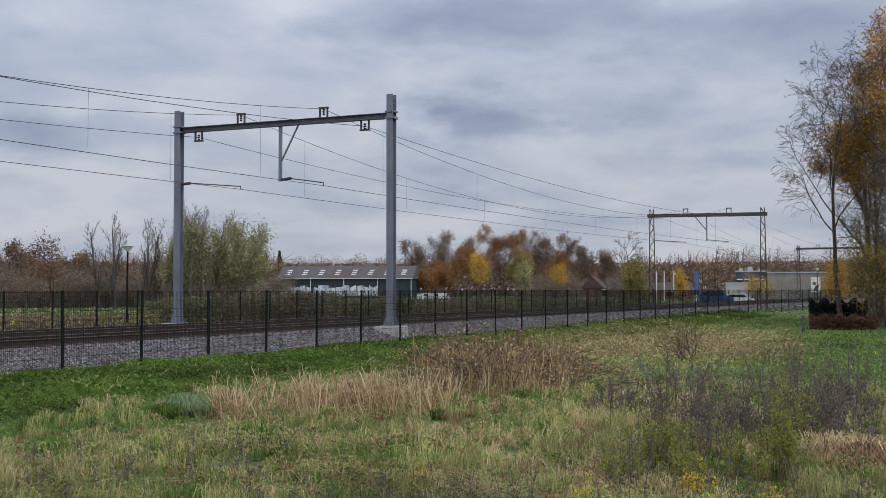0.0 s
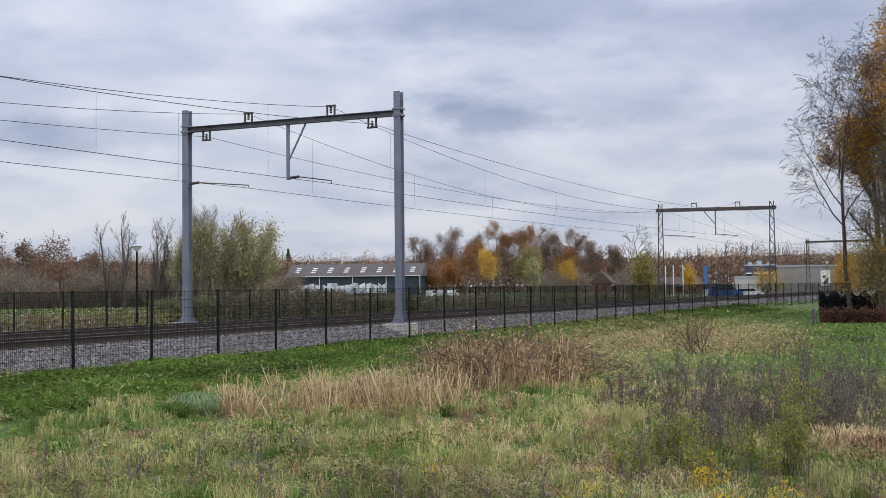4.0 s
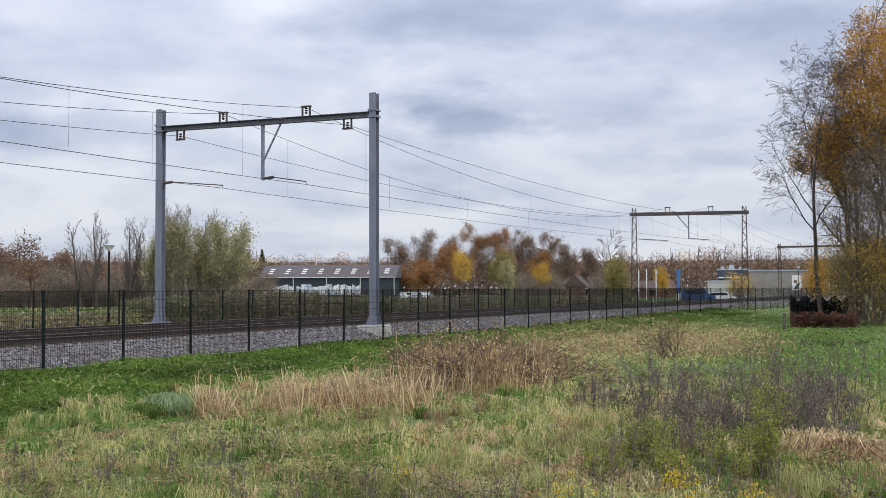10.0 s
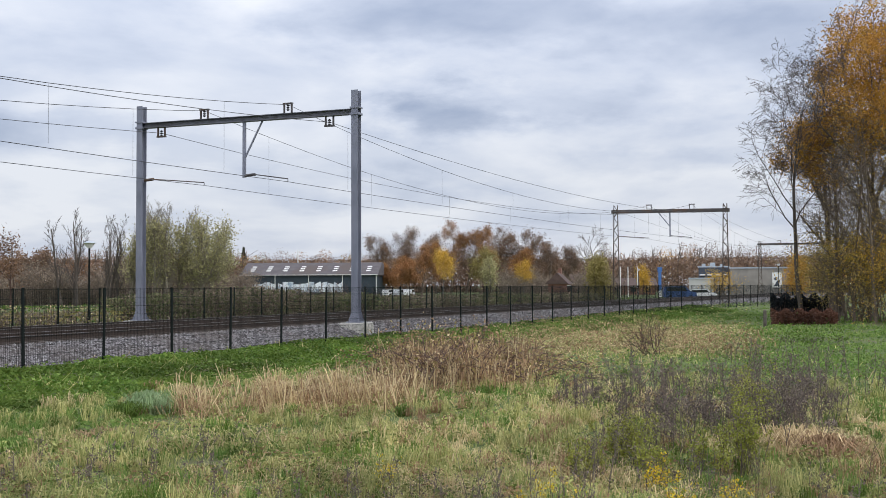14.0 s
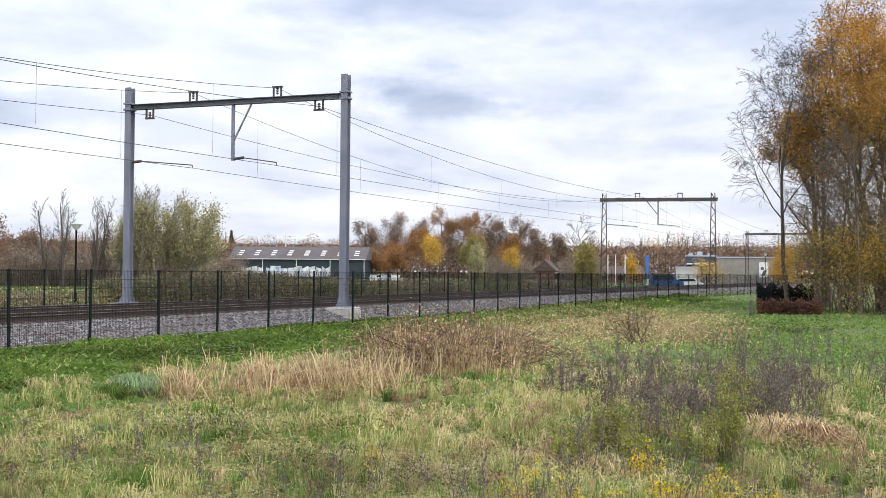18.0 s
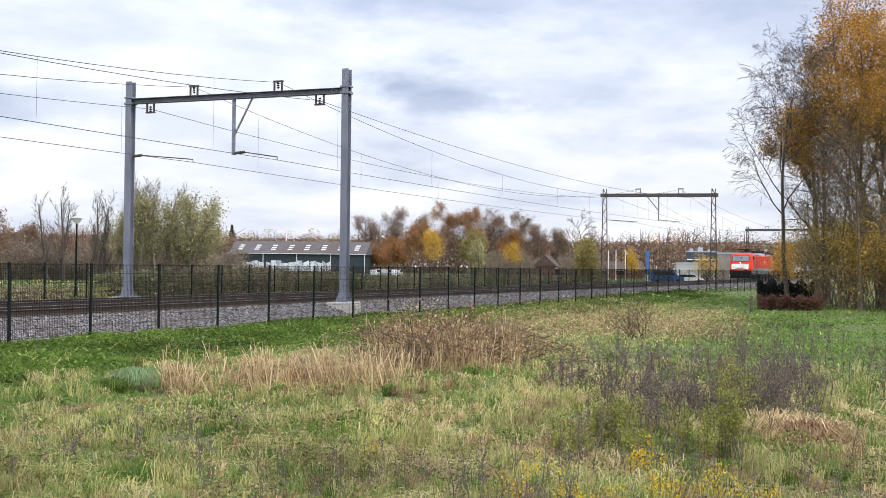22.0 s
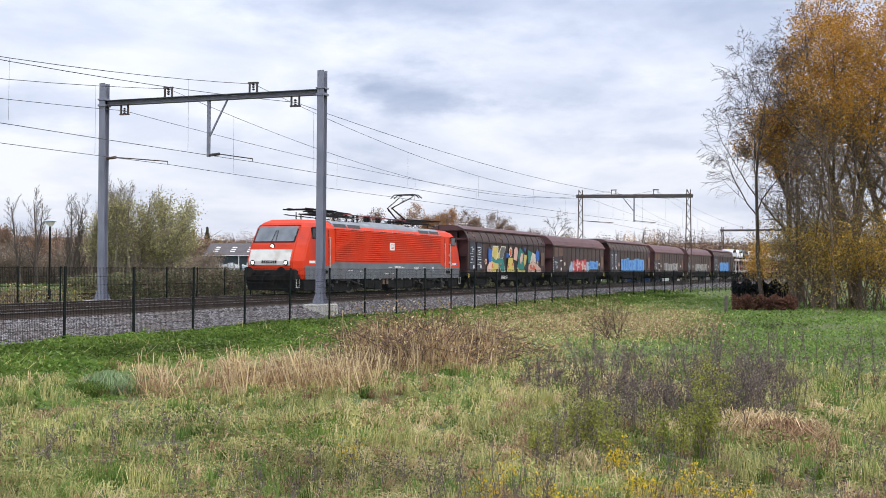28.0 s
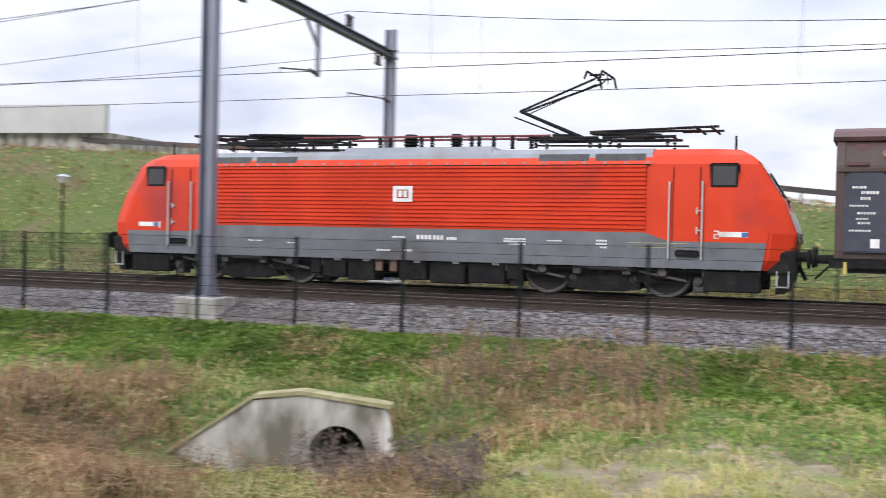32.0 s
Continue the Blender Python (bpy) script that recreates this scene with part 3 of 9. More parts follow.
PORTALS = []
pm_n, pm_f = along(-66, 7.2), along(-66, -4.0)
PORTALS.append(grey_portal(pm_n, pm_f, -0.12, 9.1))
PORTALS.append(grey_portal(polar(-100.1, 24.6), polar(-90.6, 35.5), -0.12, 8.35))
PORTALS.append(grey_portal(polar(-2.79, 41.7), polar(-14.0, 46.98), -0.13, 9.12))
PORTALS.append(lattice_portal(polar(16.78, 99.5), polar(11.14, 99.5), -0.5, 9.15))
PORTALS.append(lattice_portal(polar(21.6, 186), polar(18.5, 187), -0.5, 9.15))
PORTALS.append(lattice_portal(along(270, 7), along(270, -4), -0.5, 9.15))


def build_wires():
    """Contact wires, sagging carriers with droppers and feeders from portal to portal."""
    def at(i, u, z):
        n, f = PORTALS[i]
        p = n.lerp(f, u)
        return Vector((p.x, p.y, z))

    kinds = (("contact_wire", 0.3, 5.5, 0.18, "near"), ("contact_wire", 0.69, 5.5, 0.18, "far"), ("carrier_wire", 0.3, 8.62, 1.6, "near"),
             ("carrier_wire", 0.69, 8.62, 1.7, "far"), ("feeder_wire", 0.115, 7.8, 1.15, ""), ("feeder_wire", 0.9, 7.8, 0.9, ""))
    for name, u, z, sag, which in kinds:
        sags = [sag + (0.5 if name == "carrier_wire" and i >= 2 else (-0.25 if sag == 1.15 and i >= 2 else 0.0)) for i in range(len(PORTALS))]
        bm = B()
        for i in range(len(PORTALS) - 1):
            za, zb = [z - (0.55 if j <= 1 and z > 6 else 0.0) for j in (i, i + 1)]
            a, b = at(i, u, za), at(i + 1, u, zb)
            prev = None
            for q in range(25):
                w = q / 24
                p = a.lerp(b, w)
                p.z -= sags[i] * 4 * w * (1 - w)
                if prev is not None:
                    rod(bm, prev, p, 0.0105, 4)
                prev = p
        tagged(part(name, bm, M_WIRE), "dark overhead wire strung from portal to portal", "overhead wire", "wires over the tracks", "structure")
        if name == "carrier_wire":
            bm = B()
            for i in range(len(PORTALS) - 1):
                za, zb = [z - (0.55 if j <= 1 and z > 6 else 0.0) for j in (i, i + 1)]
                a, b = at(i, u, za), at(i + 1, u, zb)
                n = max(4, int((b - a).length / 8))
                for q in range(n):
                    w = (q + 0.5) / n
                    p = a.lerp(b, w)
                    rod(bm, (p.x, p.y, 5.5), (p.x, p.y, p.z - sags[i] * 4 * w * (1 - w)), 0.005, 3)
            tagged(part("dropper_wires", bm, M_WIRE), "thin droppers between carrier and contact wire", "overhead wire", kind="stuff")


build_wires()


# ---- mesh fences on both sides ----
def fence_meshes(h):
    bm = B()
    box(bm, -0.03, 0.03, -0.02, 0.02, -0.35, h + 0.02)
    post = bpy.data.meshes.new("post")
    bm.to_mesh(post)
    bm.free()
    v, f = [], []

    def bar(x0, x1, z0, z1, y, t):
        k = len(v)
        v.extend([(x0, y - t, z0), (x1, y - t, z0), (x1, y - t, z1), (x0, y - t, z1), (x0, y + t, z0), (x1, y + t, z0), (x1, y + t, z1), (x0, y + t, z1)])
        f.extend([(k, k + 1, k + 2, k + 3), (k + 5, k + 4, k + 7, k + 6), (k, k + 3, k + 7, k + 4), (k + 1, k + 5, k + 6, k + 2), (k + 3, k + 2, k + 6, k + 7)])

    for i in range(1, 49):
        x = i * 2.443 / 49
        bar(x - 0.002, x + 0.002, 0.04, h, 0.0, 0.002)
    for i in range(9):
        z = 0.06 + i * (h - 0.08) / 8
        for y in (-0.007, 0.007):
            bar(0.02, 2.42, z - 0.0035, z + 0.0035, y, 0.003)
    panel = bpy.data.meshes.new("mesh_panel")
    panel.from_pydata(v, [], f)
    for me in (post, panel):
        me.materials.append(M_FENCE)
    return post, panel


F_POST, F_PANEL = fence_meshes(1.74)


def fence(label, places):
    """Posts at the places (points), a wire panel from each to the next."""
    g = empty("mesh_fence", Matrix(), label, "fence", "fences along the line")
    g["kind"] = "structure"
    for a, b in zip(places, places[1:]):
        d = b - a
        ang = math.degrees(math.atan2(d.y, d.x))
        p = new("post", F_POST)
        p.matrix_basis = pose(a.x, a.y, a.z, random.uniform(-0.6, 0.6), random.uniform(-0.6, 0.6), ang)
        p.parent = g
        q = new("mesh_panel", F_PANEL)
        q.matrix_basis = pose(a.x, a.y, a.z, 0, -math.degrees(math.atan2(d.z, d.xy.length)), ang)
        q.parent = g
    return g


fence("dark green welded-mesh fence with square posts beside the ballast", [along(30.296 + (i - 31) * 2.443, 8.51 + 0.0321 * ((i - 31) * 2.443 + 15.3), -0.48) for i in range(66)])
fence("dark mesh fence along the far side of the tracks", [along(-60 + i * 2.443, -7.6, -0.5) for i in range(84)])

# ---- the train; x forward, y towards the side that is seen ----
WHEELSETS = []                    # (wheelset, its vehicle, place along it, radius)
VEHICLES = []                     # (thing, distance of its middle behind the locomotive's middle, half pivot spacing)


def plate(bm, pts, y, t=0.006):
    """A thin upright plate with the outline pts (x, z) on the plane y."""
    a = [bm.verts.new((x, y, z)) for x, z in pts]
    b = [bm.verts.new((x, y + t, z)) for x, z in pts]
    bm.faces.new(b)
    bm.faces.new(a[::-1])
    n = len(pts)
    for i in range(n):
        bm.faces.new((a[i], a[(i + 1) % n], b[(i + 1) % n], b[i]))
    bmesh.ops.recalc_face_normals(bm, faces=bm.faces[:])
    return bm


def wheelset(parent, x, r, name="wheelset", inside=False):
    """Two wheels with rims, webs and an axle, turning about the axle."""
    e = new(name)
    e.parent = parent
    e.matrix_basis = pose(x, 0, r)
    WHEELSETS.append((e, parent, x, r))
    bm = B()
    rod(bm, (0, -0.95, 0), (0, 0.95, 0), 0.08, 8)
    part("axle", bm, M_UNDER, e)
    for sy in (-1, 1):
        bm = B()
        rod(bm, (0, sy * 0.685, 0), (0, sy * 0.72, 0), r + 0.03, 28)
        rod(bm, (0, sy * 0.72, 0), (0, sy * 0.82, 0), r, 28)
        rod(bm, (0, sy * 0.82, 0), (0, sy * 0.86, 0), r * 0.3, 14)
        w = part("wheel", bm, M_WHEEL, e)
        bm = B()
        for q in range(28):
            a0, a1 = q * math.tau / 28, (q + 1) * math.tau / 28
            bm.faces.new([bm.verts.new((c * math.cos(a), sy * 0.826, c * math.sin(a))) for c, a in ((r * 0.86, a0), (r * 0.985, a0), (r * 0.985, a1), (r * 0.86, a1))])
        part("rim", bm, M_RIM, w, "worn grey wheel rim")
    return e


M_WHEEL = surface("dusty_wheel_steel", (0.016, 0.014, 0.013), (0.042, 0.036, 0.033), 6, 0.6, 0.1, 0.4)
M_CREAM = surface("dirty_white_front_paint", (0.58, 0.57, 0.53), (0.72, 0.71, 0.67), 3, 0.5, 0.03, stain=(0.42, 0.38, 0.32), stain_scale=1.2)
M_BUSRED = surface("dark_red_busbar", (0.12, 0.02, 0.02), (0.18, 0.03, 0.03), 4, 0.6, 0)
M_SILVER = surface("bare_handrail_metal", (0.5, 0.5, 0.48), (0.62, 0.62, 0.6), 4, 0.4, 0, 0.6)
M_BLUE = surface("sticker_blue", (0.03, 0.1, 0.3), (0.05, 0.14, 0.36), 4, 0.5, 0)

BODY_END = ((0.72, 1.44, 9.12), (0.95, 1.5, 9.27), (1.55, 1.5, 9.35), (2.3, 1.5, 9.06), (3.13, 1.47, 8.55), (3.34, 1.32, 8.34), (3.5, 1.05, 8.05))


def nose_x(z):
    return float(np.interp(z, [b[0] for b in BODY_END], [b[2] for b in BODY_END]))


def front_patch(bm, end, y0, y1, z0, z1, out=0.012, n=4):
    """A patch that follows the sloping cab front at one end."""
    rows = []
    for q in range(n + 1):
        z = z0 + (z1 - z0) * q / n
        rows.append([bm.verts.new((end * (nose_x(z) + out), y, z)) for y in (y0, y1)])
    for a, b in zip(rows, rows[1:]):
        bm.faces.new((a[0], a[1], b[1], b[0]) if end > 0 else (a[1], a[0], b[0], b[1]))
    return bm


def pantograph(parent, x, raised, turn):
    e = new("pantograph")
    e.parent = parent
    e.matrix_basis = pose(x, 0, 3.62, 0, 0, 180 if turn < 0 else 0)
    bm = B()
    for sx in (-0.7, 0.7):
        for sy in (-0.5, 0.5):
            for q in range(3):
                rod(bm, (sx, sy, q * 0.07), (sx, sy, q * 0.07 + 0.05), 0.06, 8, 0.035)
    tagged(part("insulator_set", bm, M_UNDER, e), "small dark insulators", kind="stuff")
    bm = B()
    for sy in (-0.5, 0.5):
        rod(bm, (-0.9, sy, 0.24), (0.9, sy, 0.24), 0.035)
    for sx in (-0.8, 0.0, 0.8):
        rod(bm, (sx, -0.55, 0.24), (sx, 0.55, 0.24), 0.03)
    rod(bm, (-0.3, 0, 0.28), (0.4, 0, 0.3), 0.1, 8)
    part("base_frame", bm, M_UNDER, e)
    if raised:
        bm = B()
        for sy in (-0.14, 0.14):
            rod(bm, (-0.35, sy * 2, 0.3), (1.25, sy, 0.98), 0.05, 8, 0.04)
        rod(bm, (-0.2, 0, 0.22), (1.45, 0.0, 0.85), 0.02)
        part("lower_arm", bm, M_UNDER, e)
        bm = B()
        for sy in (-1, 1):
            rod(bm, (1.25, sy * 0.12, 0.98), (-0.75, sy * 0.4, 1.7), 0.03)
        rod(bm, (1.05, 0, 0.92), (-0.7, 0.05, 1.62), 0.015)
        part("upper_arm", bm, M_UNDER, e)
        for sx in (-1.0, -0.62):
            bm = B()
            for q in range(8):
                ya, yb = -0.9 + q * 0.225, -0.9 + (q + 1) * 0.225
                f = lambda y: 1.855 - max(0, abs(y) - 0.62) ** 2 * 2.6
                rod(bm, (sx, ya, f(ya)), (sx, yb, f(yb)), 0.03)
            part("contact_strip", bm, M_UNDER, e)
        for sy in (-0.4, 0.4):
            bm = B()
            rod(bm, (-1.0, sy, 1.8), (-0.62, sy, 1.8), 0.025)
            rod(bm, (-0.75, sy, 1.7), (-0.9, sy, 1.84), 0.02)
            rod(bm, (-1.05, sy, 1.82), (-1.1, sy, 1.55), 0.012)
            part("head_link", bm, M_UNDER, e)
    else:
        bm = B()
        for sy in (-0.2, 0.2):
            rod(bm, (-0.5, sy, 0.3), (1.3, sy * 0.7, 0.4), 0.045)
        part("lower_arm", bm, M_UNDER, e)
        bm = B()
        for sy in (-1, 1):
            rod(bm, (1.3, sy * 0.12, 0.42), (-1.35, sy * 0.35, 0.46), 0.03)
        part("upper_arm", bm, M_UNDER, e)
        for sx in (-1.75, -1.4):
            bm = B()
            rod(bm, (sx, -0.85, 0.42), (sx, 0.85, 0.42), 0.035)
            part("contact_strip", bm, M_UNDER, e)
        for sy in (-0.5, 0.5):
            bm = B()
            rod(bm, (-1.9, sy, 0.46), (-0.9, sy, 0.44), 0.03)
            part("head_link", bm, M_UNDER, e)
    return e


LOCO_WHEELS = []


def locomotive():
    g = empty("electric_locomotive", Matrix(), "red four-axle electric locomotive with grey band and raised pantograph", "locomotive")
    bm = B()
    rings = []
    for z, w, xe in BODY_END:
        c = 0.3
        rings.append([(xe, w - c, z), (xe - 0.55, w, z), (-xe + 0.55, w, z), (-xe, w - c, z), (-xe, -w + c, z), (-xe + 0.55, -w, z), (xe - 0.55, -w, z), (xe, -w + c, z)])
    loft(bm, rings)
    bmesh.ops.bevel(bm, geom=[e for e in bm.edges if abs(e.verts[0].co.z - e.verts[1].co.z) > 0.1], offset=0.05, segments=2, affect="EDGES")
    part("body", bm, M_RED, g)
    for sy in (1, -1):
        # ribbed machine-room wall
        bm = B()
        n = 15
        prof = []
        for q in range(n):
            z0 = 1.56 + q * (3.1 - 1.56) / n
            d = (3.1 - 1.56) / n
            prof += [(1.506, z0), (1.506, z0 + d * 0.35), (1.545, z0 + d * 0.5), (1.545, z0 + d * 0.85)]
        prof.append((1.506, 3.1))
        a = [bm.verts.new((-6.0, sy * y, z)) for y, z in prof]
        b = [bm.verts.new((6.0, sy * y, z)) for y, z in prof]
        for i in range(len(prof) - 1):
            bm.faces.new((a[i], b[i], b[i + 1], a[i + 1]))
        for side in (a, b):
            for q in range(n):
                k = q * 4
                bm.faces.new((side[k], side[k + 1], side[k + 2], side[k + 3], side[k + 4]))
        bmesh.ops.recalc_face_normals(bm, faces=bm.faces[:])
        part("ribbed_wall", bm, M_RED, g, "horizontally ribbed red wall panel")
        bm = B()
        plate(bm, [(-6.0, 1.53), (-6.55, 1.34), (-8.72, 1.34), (-8.62, 0.72), (8.62, 0.72), (8.72, 1.34), (6.55, 1.34), (6.0, 1.53)], sy * 1.503 if sy > 0 else -1.509)
        band = part("lower_band", bm, M_GREYBAND, g, "grey painted lower band")
        yb = sy * 1.512 if sy > 0 else -1.516
        # rows of small bars where the lettering stands: start, height, bar width, bar height, number of bars
        for x0, zc, w, hb, n in ((-0.95, 1.26, 0.075, 0.11, 3), (-0.62, 1.26, 0.075, 0.11, 3), (-0.3, 1.26, 0.075, 0.11, 1), (0.1, 1.28, 0.03, 0.05, 9), (-1.3, 1.26, 0.04, 0.07, 5),
                                 (-3.1, 1.3, 0.03, 0.035, 14), (-3.1, 1.24, 0.03, 0.035, 14), (-3.1, 1.18, 0.03, 0.035, 11), (-4.0, 1.28, 0.03, 0.03, 9), (-5.1, 1.3, 0.05, 0.04, 4),
                                 (-5.1, 1.22, 0.05, 0.04, 4), (-5.1, 1.14, 0.04, 0.04, 3), (4.3, 1.12, 0.04, 0.03, 8), (3.3, 1.08, 0.03, 0.025, 6), (0.5, 0.94, 0.05, 0.05, 6), (-0.1, 0.94, 0.06, 0.06, 3)):
            bm = B()
            for q in range(n):
                xa = x0 + q * w * 1.35
                plate(bm, [(xa, zc), (xa + w, zc), (xa + w, zc + hb), (xa, zc + hb)], yb, 0.003)
            tagged(part("marking", bm, M_WHITE, band), "row of small white bars", kind="stuff")
        for x0, x1, z0, z1 in ((-7.0, -5.6, 1.185, 1.195), (-7.0, -5.6, 1.285, 1.295)):
            bm = B()
            plate(bm, [(x0, z0), (x1, z0), (x1, z1), (x0, z1)], yb, 0.003)
            part("thin_line", bm, M_GRAFLINE, band)
        bm = B()
        box(bm, -6.1, 6.1, sy * 1.49, sy * 1.515, 3.1, 3.125)
        part("eaves_joint", bm, M_UNDER, g, "dark joint under the roof hood")
        for x0, x1, z0, z1 in ((2.55, 2.85, 0.3, 0.8), (-2.9, -2.6, 0.3, 0.82), (-8.6, -7.35, 0.2, 0.7), (7.35, 8.6, 0.2, 0.7)):
            bm = B()
            box(bm, x0, x1, sy * 1.1, sy * 1.42, z0, z1, 0.03)
            part("sand_box", bm, M_UNDER, g, "black sand box")
        for x in (-7.4, -5.55, -4.35, -2.55, 2.55, 4.35, 5.55, 7.4):
            bm = B()
            rod(bm, (x, sy * 1.2, 0.6), (x + 0.05, sy * 0.86, 0.12), 0.025, 6)
            box(bm, x - 0.1, x + 0.1, sy * 1.18, sy * 1.36, 0.52, 0.86, 0.02)
            part("sand_pipe", bm, M_GEAR, g)
        for x in (-5.6, 4.3):
            bm = B()
            rod(bm, (x, sy * 1.38, 0.7), (x + 0.95, sy * 1.38, 0.7), 0.075, 10)
            rod(bm, (x + 0.95, sy * 1.38, 0.7), (x + 1.3, sy * 1.38, 0.7), 0.04, 8)
            part("yaw_damper", bm, M_GEAR, g, "dusty grey yaw damper")
        for x in (-8.2, -6.9, -4.95, -3.3, -1.2, 1.1, 3.3, 4.95, 6.9):
            bm = B()
            rod(bm, (x, sy * 1.31, 0.76), (x, sy * 1.43, 0.76), 0.055, 10)
            part("jacking_point", bm, M_WHITE, g, "small white jacking mark")
        for x in (0.35, 0.75):
            bm = B()
            box(bm, x, x + 0.2, sy * 1.36, sy * 1.43, 0.42, 0.78, 0.02)
            part("cover_plate", bm, M_BROWNPANEL, g, "brown cover plate")
        for end in (1, -1):
            bm = B()
            x0, x1 = sorted((end * 7.48, end * 8.06))
            box(bm, x0, x1, sy * 1.44, sy * 1.506, 2.6, 3.1, 0.04)
            win = part("cab_side_window", bm, M_GLASS, g, "dark cab side window")
            bm = B()
            box(bm, x0 - 0.05, x1 + 0.05, sy * 1.44, sy * 1.502, 2.55, 3.14, 0.05)
            part("rubber_seal", bm, M_UNDER, win)
            door_x = (end * 6.55, end * 7.3)
            for x in door_x:
                bm = B()
                rod(bm, (x, sy * 1.56, 0.92), (x, sy * 1.56, 2.72), 0.022, 8)
                for z in (0.95, 2.68):
                    rod(bm, (x, sy * 1.48, z), (x, sy * 1.56, z), 0.018)
                part("handrail", bm, M_SILVER, g, "bare metal handrail")
            bm = B()
            for x in (door_x[0] + end * 0.08, door_x[1] - end * 0.06):
                box(bm, x - 0.008, x + 0.008, sy * 1.49, sy * 1.504, 0.95, 3.05)
            door = part("cab_door", bm, M_UNDER, g, "thin door joint lines")
            for z in (2.05, 1.6):
                bm = B()
                rod(bm, (end * 7.18, sy * 1.5, z), (end * 7.18, sy * 1.55, z), 0.032)
                box(bm, end * 7.18 - 0.1, end * 7.18 + 0.02, sy * 1.53, sy * 1.55, z - 0.012, z + 0.012)
                box(bm, end * 7.18 - 0.015, end * 7.18 + 0.015, sy * 1.53, sy * 1.55, z - 0.08, z + 0.08)
                part("door_handle", bm, M_SILVER, door, "bare metal door handle")
            bm = B()
            box(bm, end * 6.98 - 0.28, end * 6.98 + 0.28, sy * 1.5, sy * 1.52, 0.98, 1.14, 0.04)
            part("step_recess", bm, M_UNDER, door, "dark foot step recess")
            bm = B()
            plate(bm, [(end * 8.0 - 0.32, 1.46), (end * 8.0 + 0.32, 1.46), (end * 8.0 + 0.32, 1.58), (end * 8.0 - 0.32, 1.58)], sy * 1.505 if sy > 0 else -1.509, 0.004)
            st = part("sticker", bm, M_WHITE, g, "small white sticker with a blue corner")
            bm = B()
            xx = sorted((end * 8.0 - 0.32 * sy, end * 8.0 - 0.18 * sy))
            plate(bm, [(xx[0], 1.47), (xx[1], 1.47), (xx[1], 1.57), (xx[0], 1.57)], sy * 1.51 if sy > 0 else -1.513, 0.003)
            part("sticker_corner", bm, M_BLUE, st)
            bm = B()
            # cab number
            c = end * 7.62
            if end > 0:
                plate(bm, [(c - 0.02, 1.42), (c + 0.02, 1.42), (c + 0.02, 1.6), (c - 0.02, 1.6)], sy * 1.505 if sy > 0 else -1.509, 0.004)
            else:
                for z in (1.42, 1.5, 1.58):
                    plate(bm, [(c - 0.06, z), (c + 0.06, z), (c + 0.06, z + 0.025), (c - 0.06, z + 0.025)], sy * 1.505 if sy > 0 else -1.509, 0.004)
                plate(bm, [(c - 0.06, 1.52), (c - 0.035, 1.52), (c - 0.035, 1.6), (c - 0.06, 1.6)], sy * 1.506, 0.004)
                plate(bm, [(c + 0.035, 1.43), (c + 0.06, 1.43), (c + 0.06, 1.5), (c + 0.035, 1.5)], sy * 1.506, 0.004)
            part("cab_marking", bm, M_WHITE, g)
        # operator's mark: a white square frame with two plain bars
        bm = B()
        y = sy * 1.548 if sy > 0 else -1.554
        for x0, x1, z0, z1 in ((-0.1, 0.44, 2.2, 2.235), (-0.1, 0.44, 2.565, 2.6), (-0.1, 0.01, 2.235, 2.565), (0.33, 0.44, 2.235, 2.565),
                               (0.01, 0.33, 2.235, 2.29), (0.01, 0.33, 2.51, 2.565)):
            plate(bm, [(x0, z0), (x1, z0), (x1, z1), (x0, z1)], y)
        mark = part("square_mark", bm, M_WHITE, g, "white square operator mark")
        bm = B()
        for x0, x1, z0, z1 in ((0.05, 0.15, 2.315, 2.485), (0.19, 0.29, 2.315, 2.485)):
            plate(bm, [(x0, z0), (x1, z0), (x1, z1), (x0, z1)], y + 0.002 * sy)
        part("plain_bars", bm, M_WHITE, mark)
    # roof hood, grilles and gear
    bm = B()
    loft(bm, [[(x, 1.44, 3.12), (x, 1.3, 3.4), (x, 1.1, z), (x, -1.1, z), (x, -1.3, 3.4), (x, -1.44, 3.12)] for x, z in ((-6.1, 3.52), (-2.1, 3.52), (-2.0, 3.62), (2.0, 3.62), (2.1, 3.52), (6.1, 3.52))])
    hood = part("roof_hood", bm, M_ROOFGREY, g, "grey removable roof hood")
    for sy in (1, -1):
        for x0, x1 in ((-5.95, -4.75), (-4.6, -3.35), (3.35, 4.6), (4.75, 5.95)):
            bm = B()
            q = [bm.verts.new(p) for p in ((x0, sy * 1.432, 3.17), (x1, sy * 1.432, 3.17), (x1, sy * 1.325, 3.385), (x0, sy * 1.325, 3.385))]
            bm.faces.new(q if sy > 0 else q[::-1])
            part("roof_grille", bm, M_GRILLE, hood, "dark roof ventilation grille")
        bm = B()
        for q in range(25):
            x = -6 + q * 0.5
            box(bm, x - 0.03, x + 0.03, sy * 1.39, sy * 1.46, 3.12, 3.2)
        tagged(part("lug_strip", bm, M_ROOFGREY, hood), "row of small lifting lugs", kind="stuff")
    for x in (-2.9, -2.4, -1.9, -1.5, -1.3, -0.2, 0.1, 1.0, 1.3, 2.2, 2.6, 3.3):
        bm = B()
        for q in range(5):
            rod(bm, (x, 0.55, 3.6 + q * 0.07), (x, 0.55, 3.66 + q * 0.07), 0.07, 8, 0.04)
        part("post_insulator", bm, M_UNDER, g)
    for x, r in ((-0.75, 0.17), (0.55, 0.22)):
        bm = B()
        for q in range(6):
            rod(bm, (x, 0.2, 3.6 + q * 0.075), (x, 0.2, 3.66 + q * 0.075), r, 10, r * 0.7)
        part("circuit_breaker", bm, M_UNDER, g, "stacked dark insulator column")
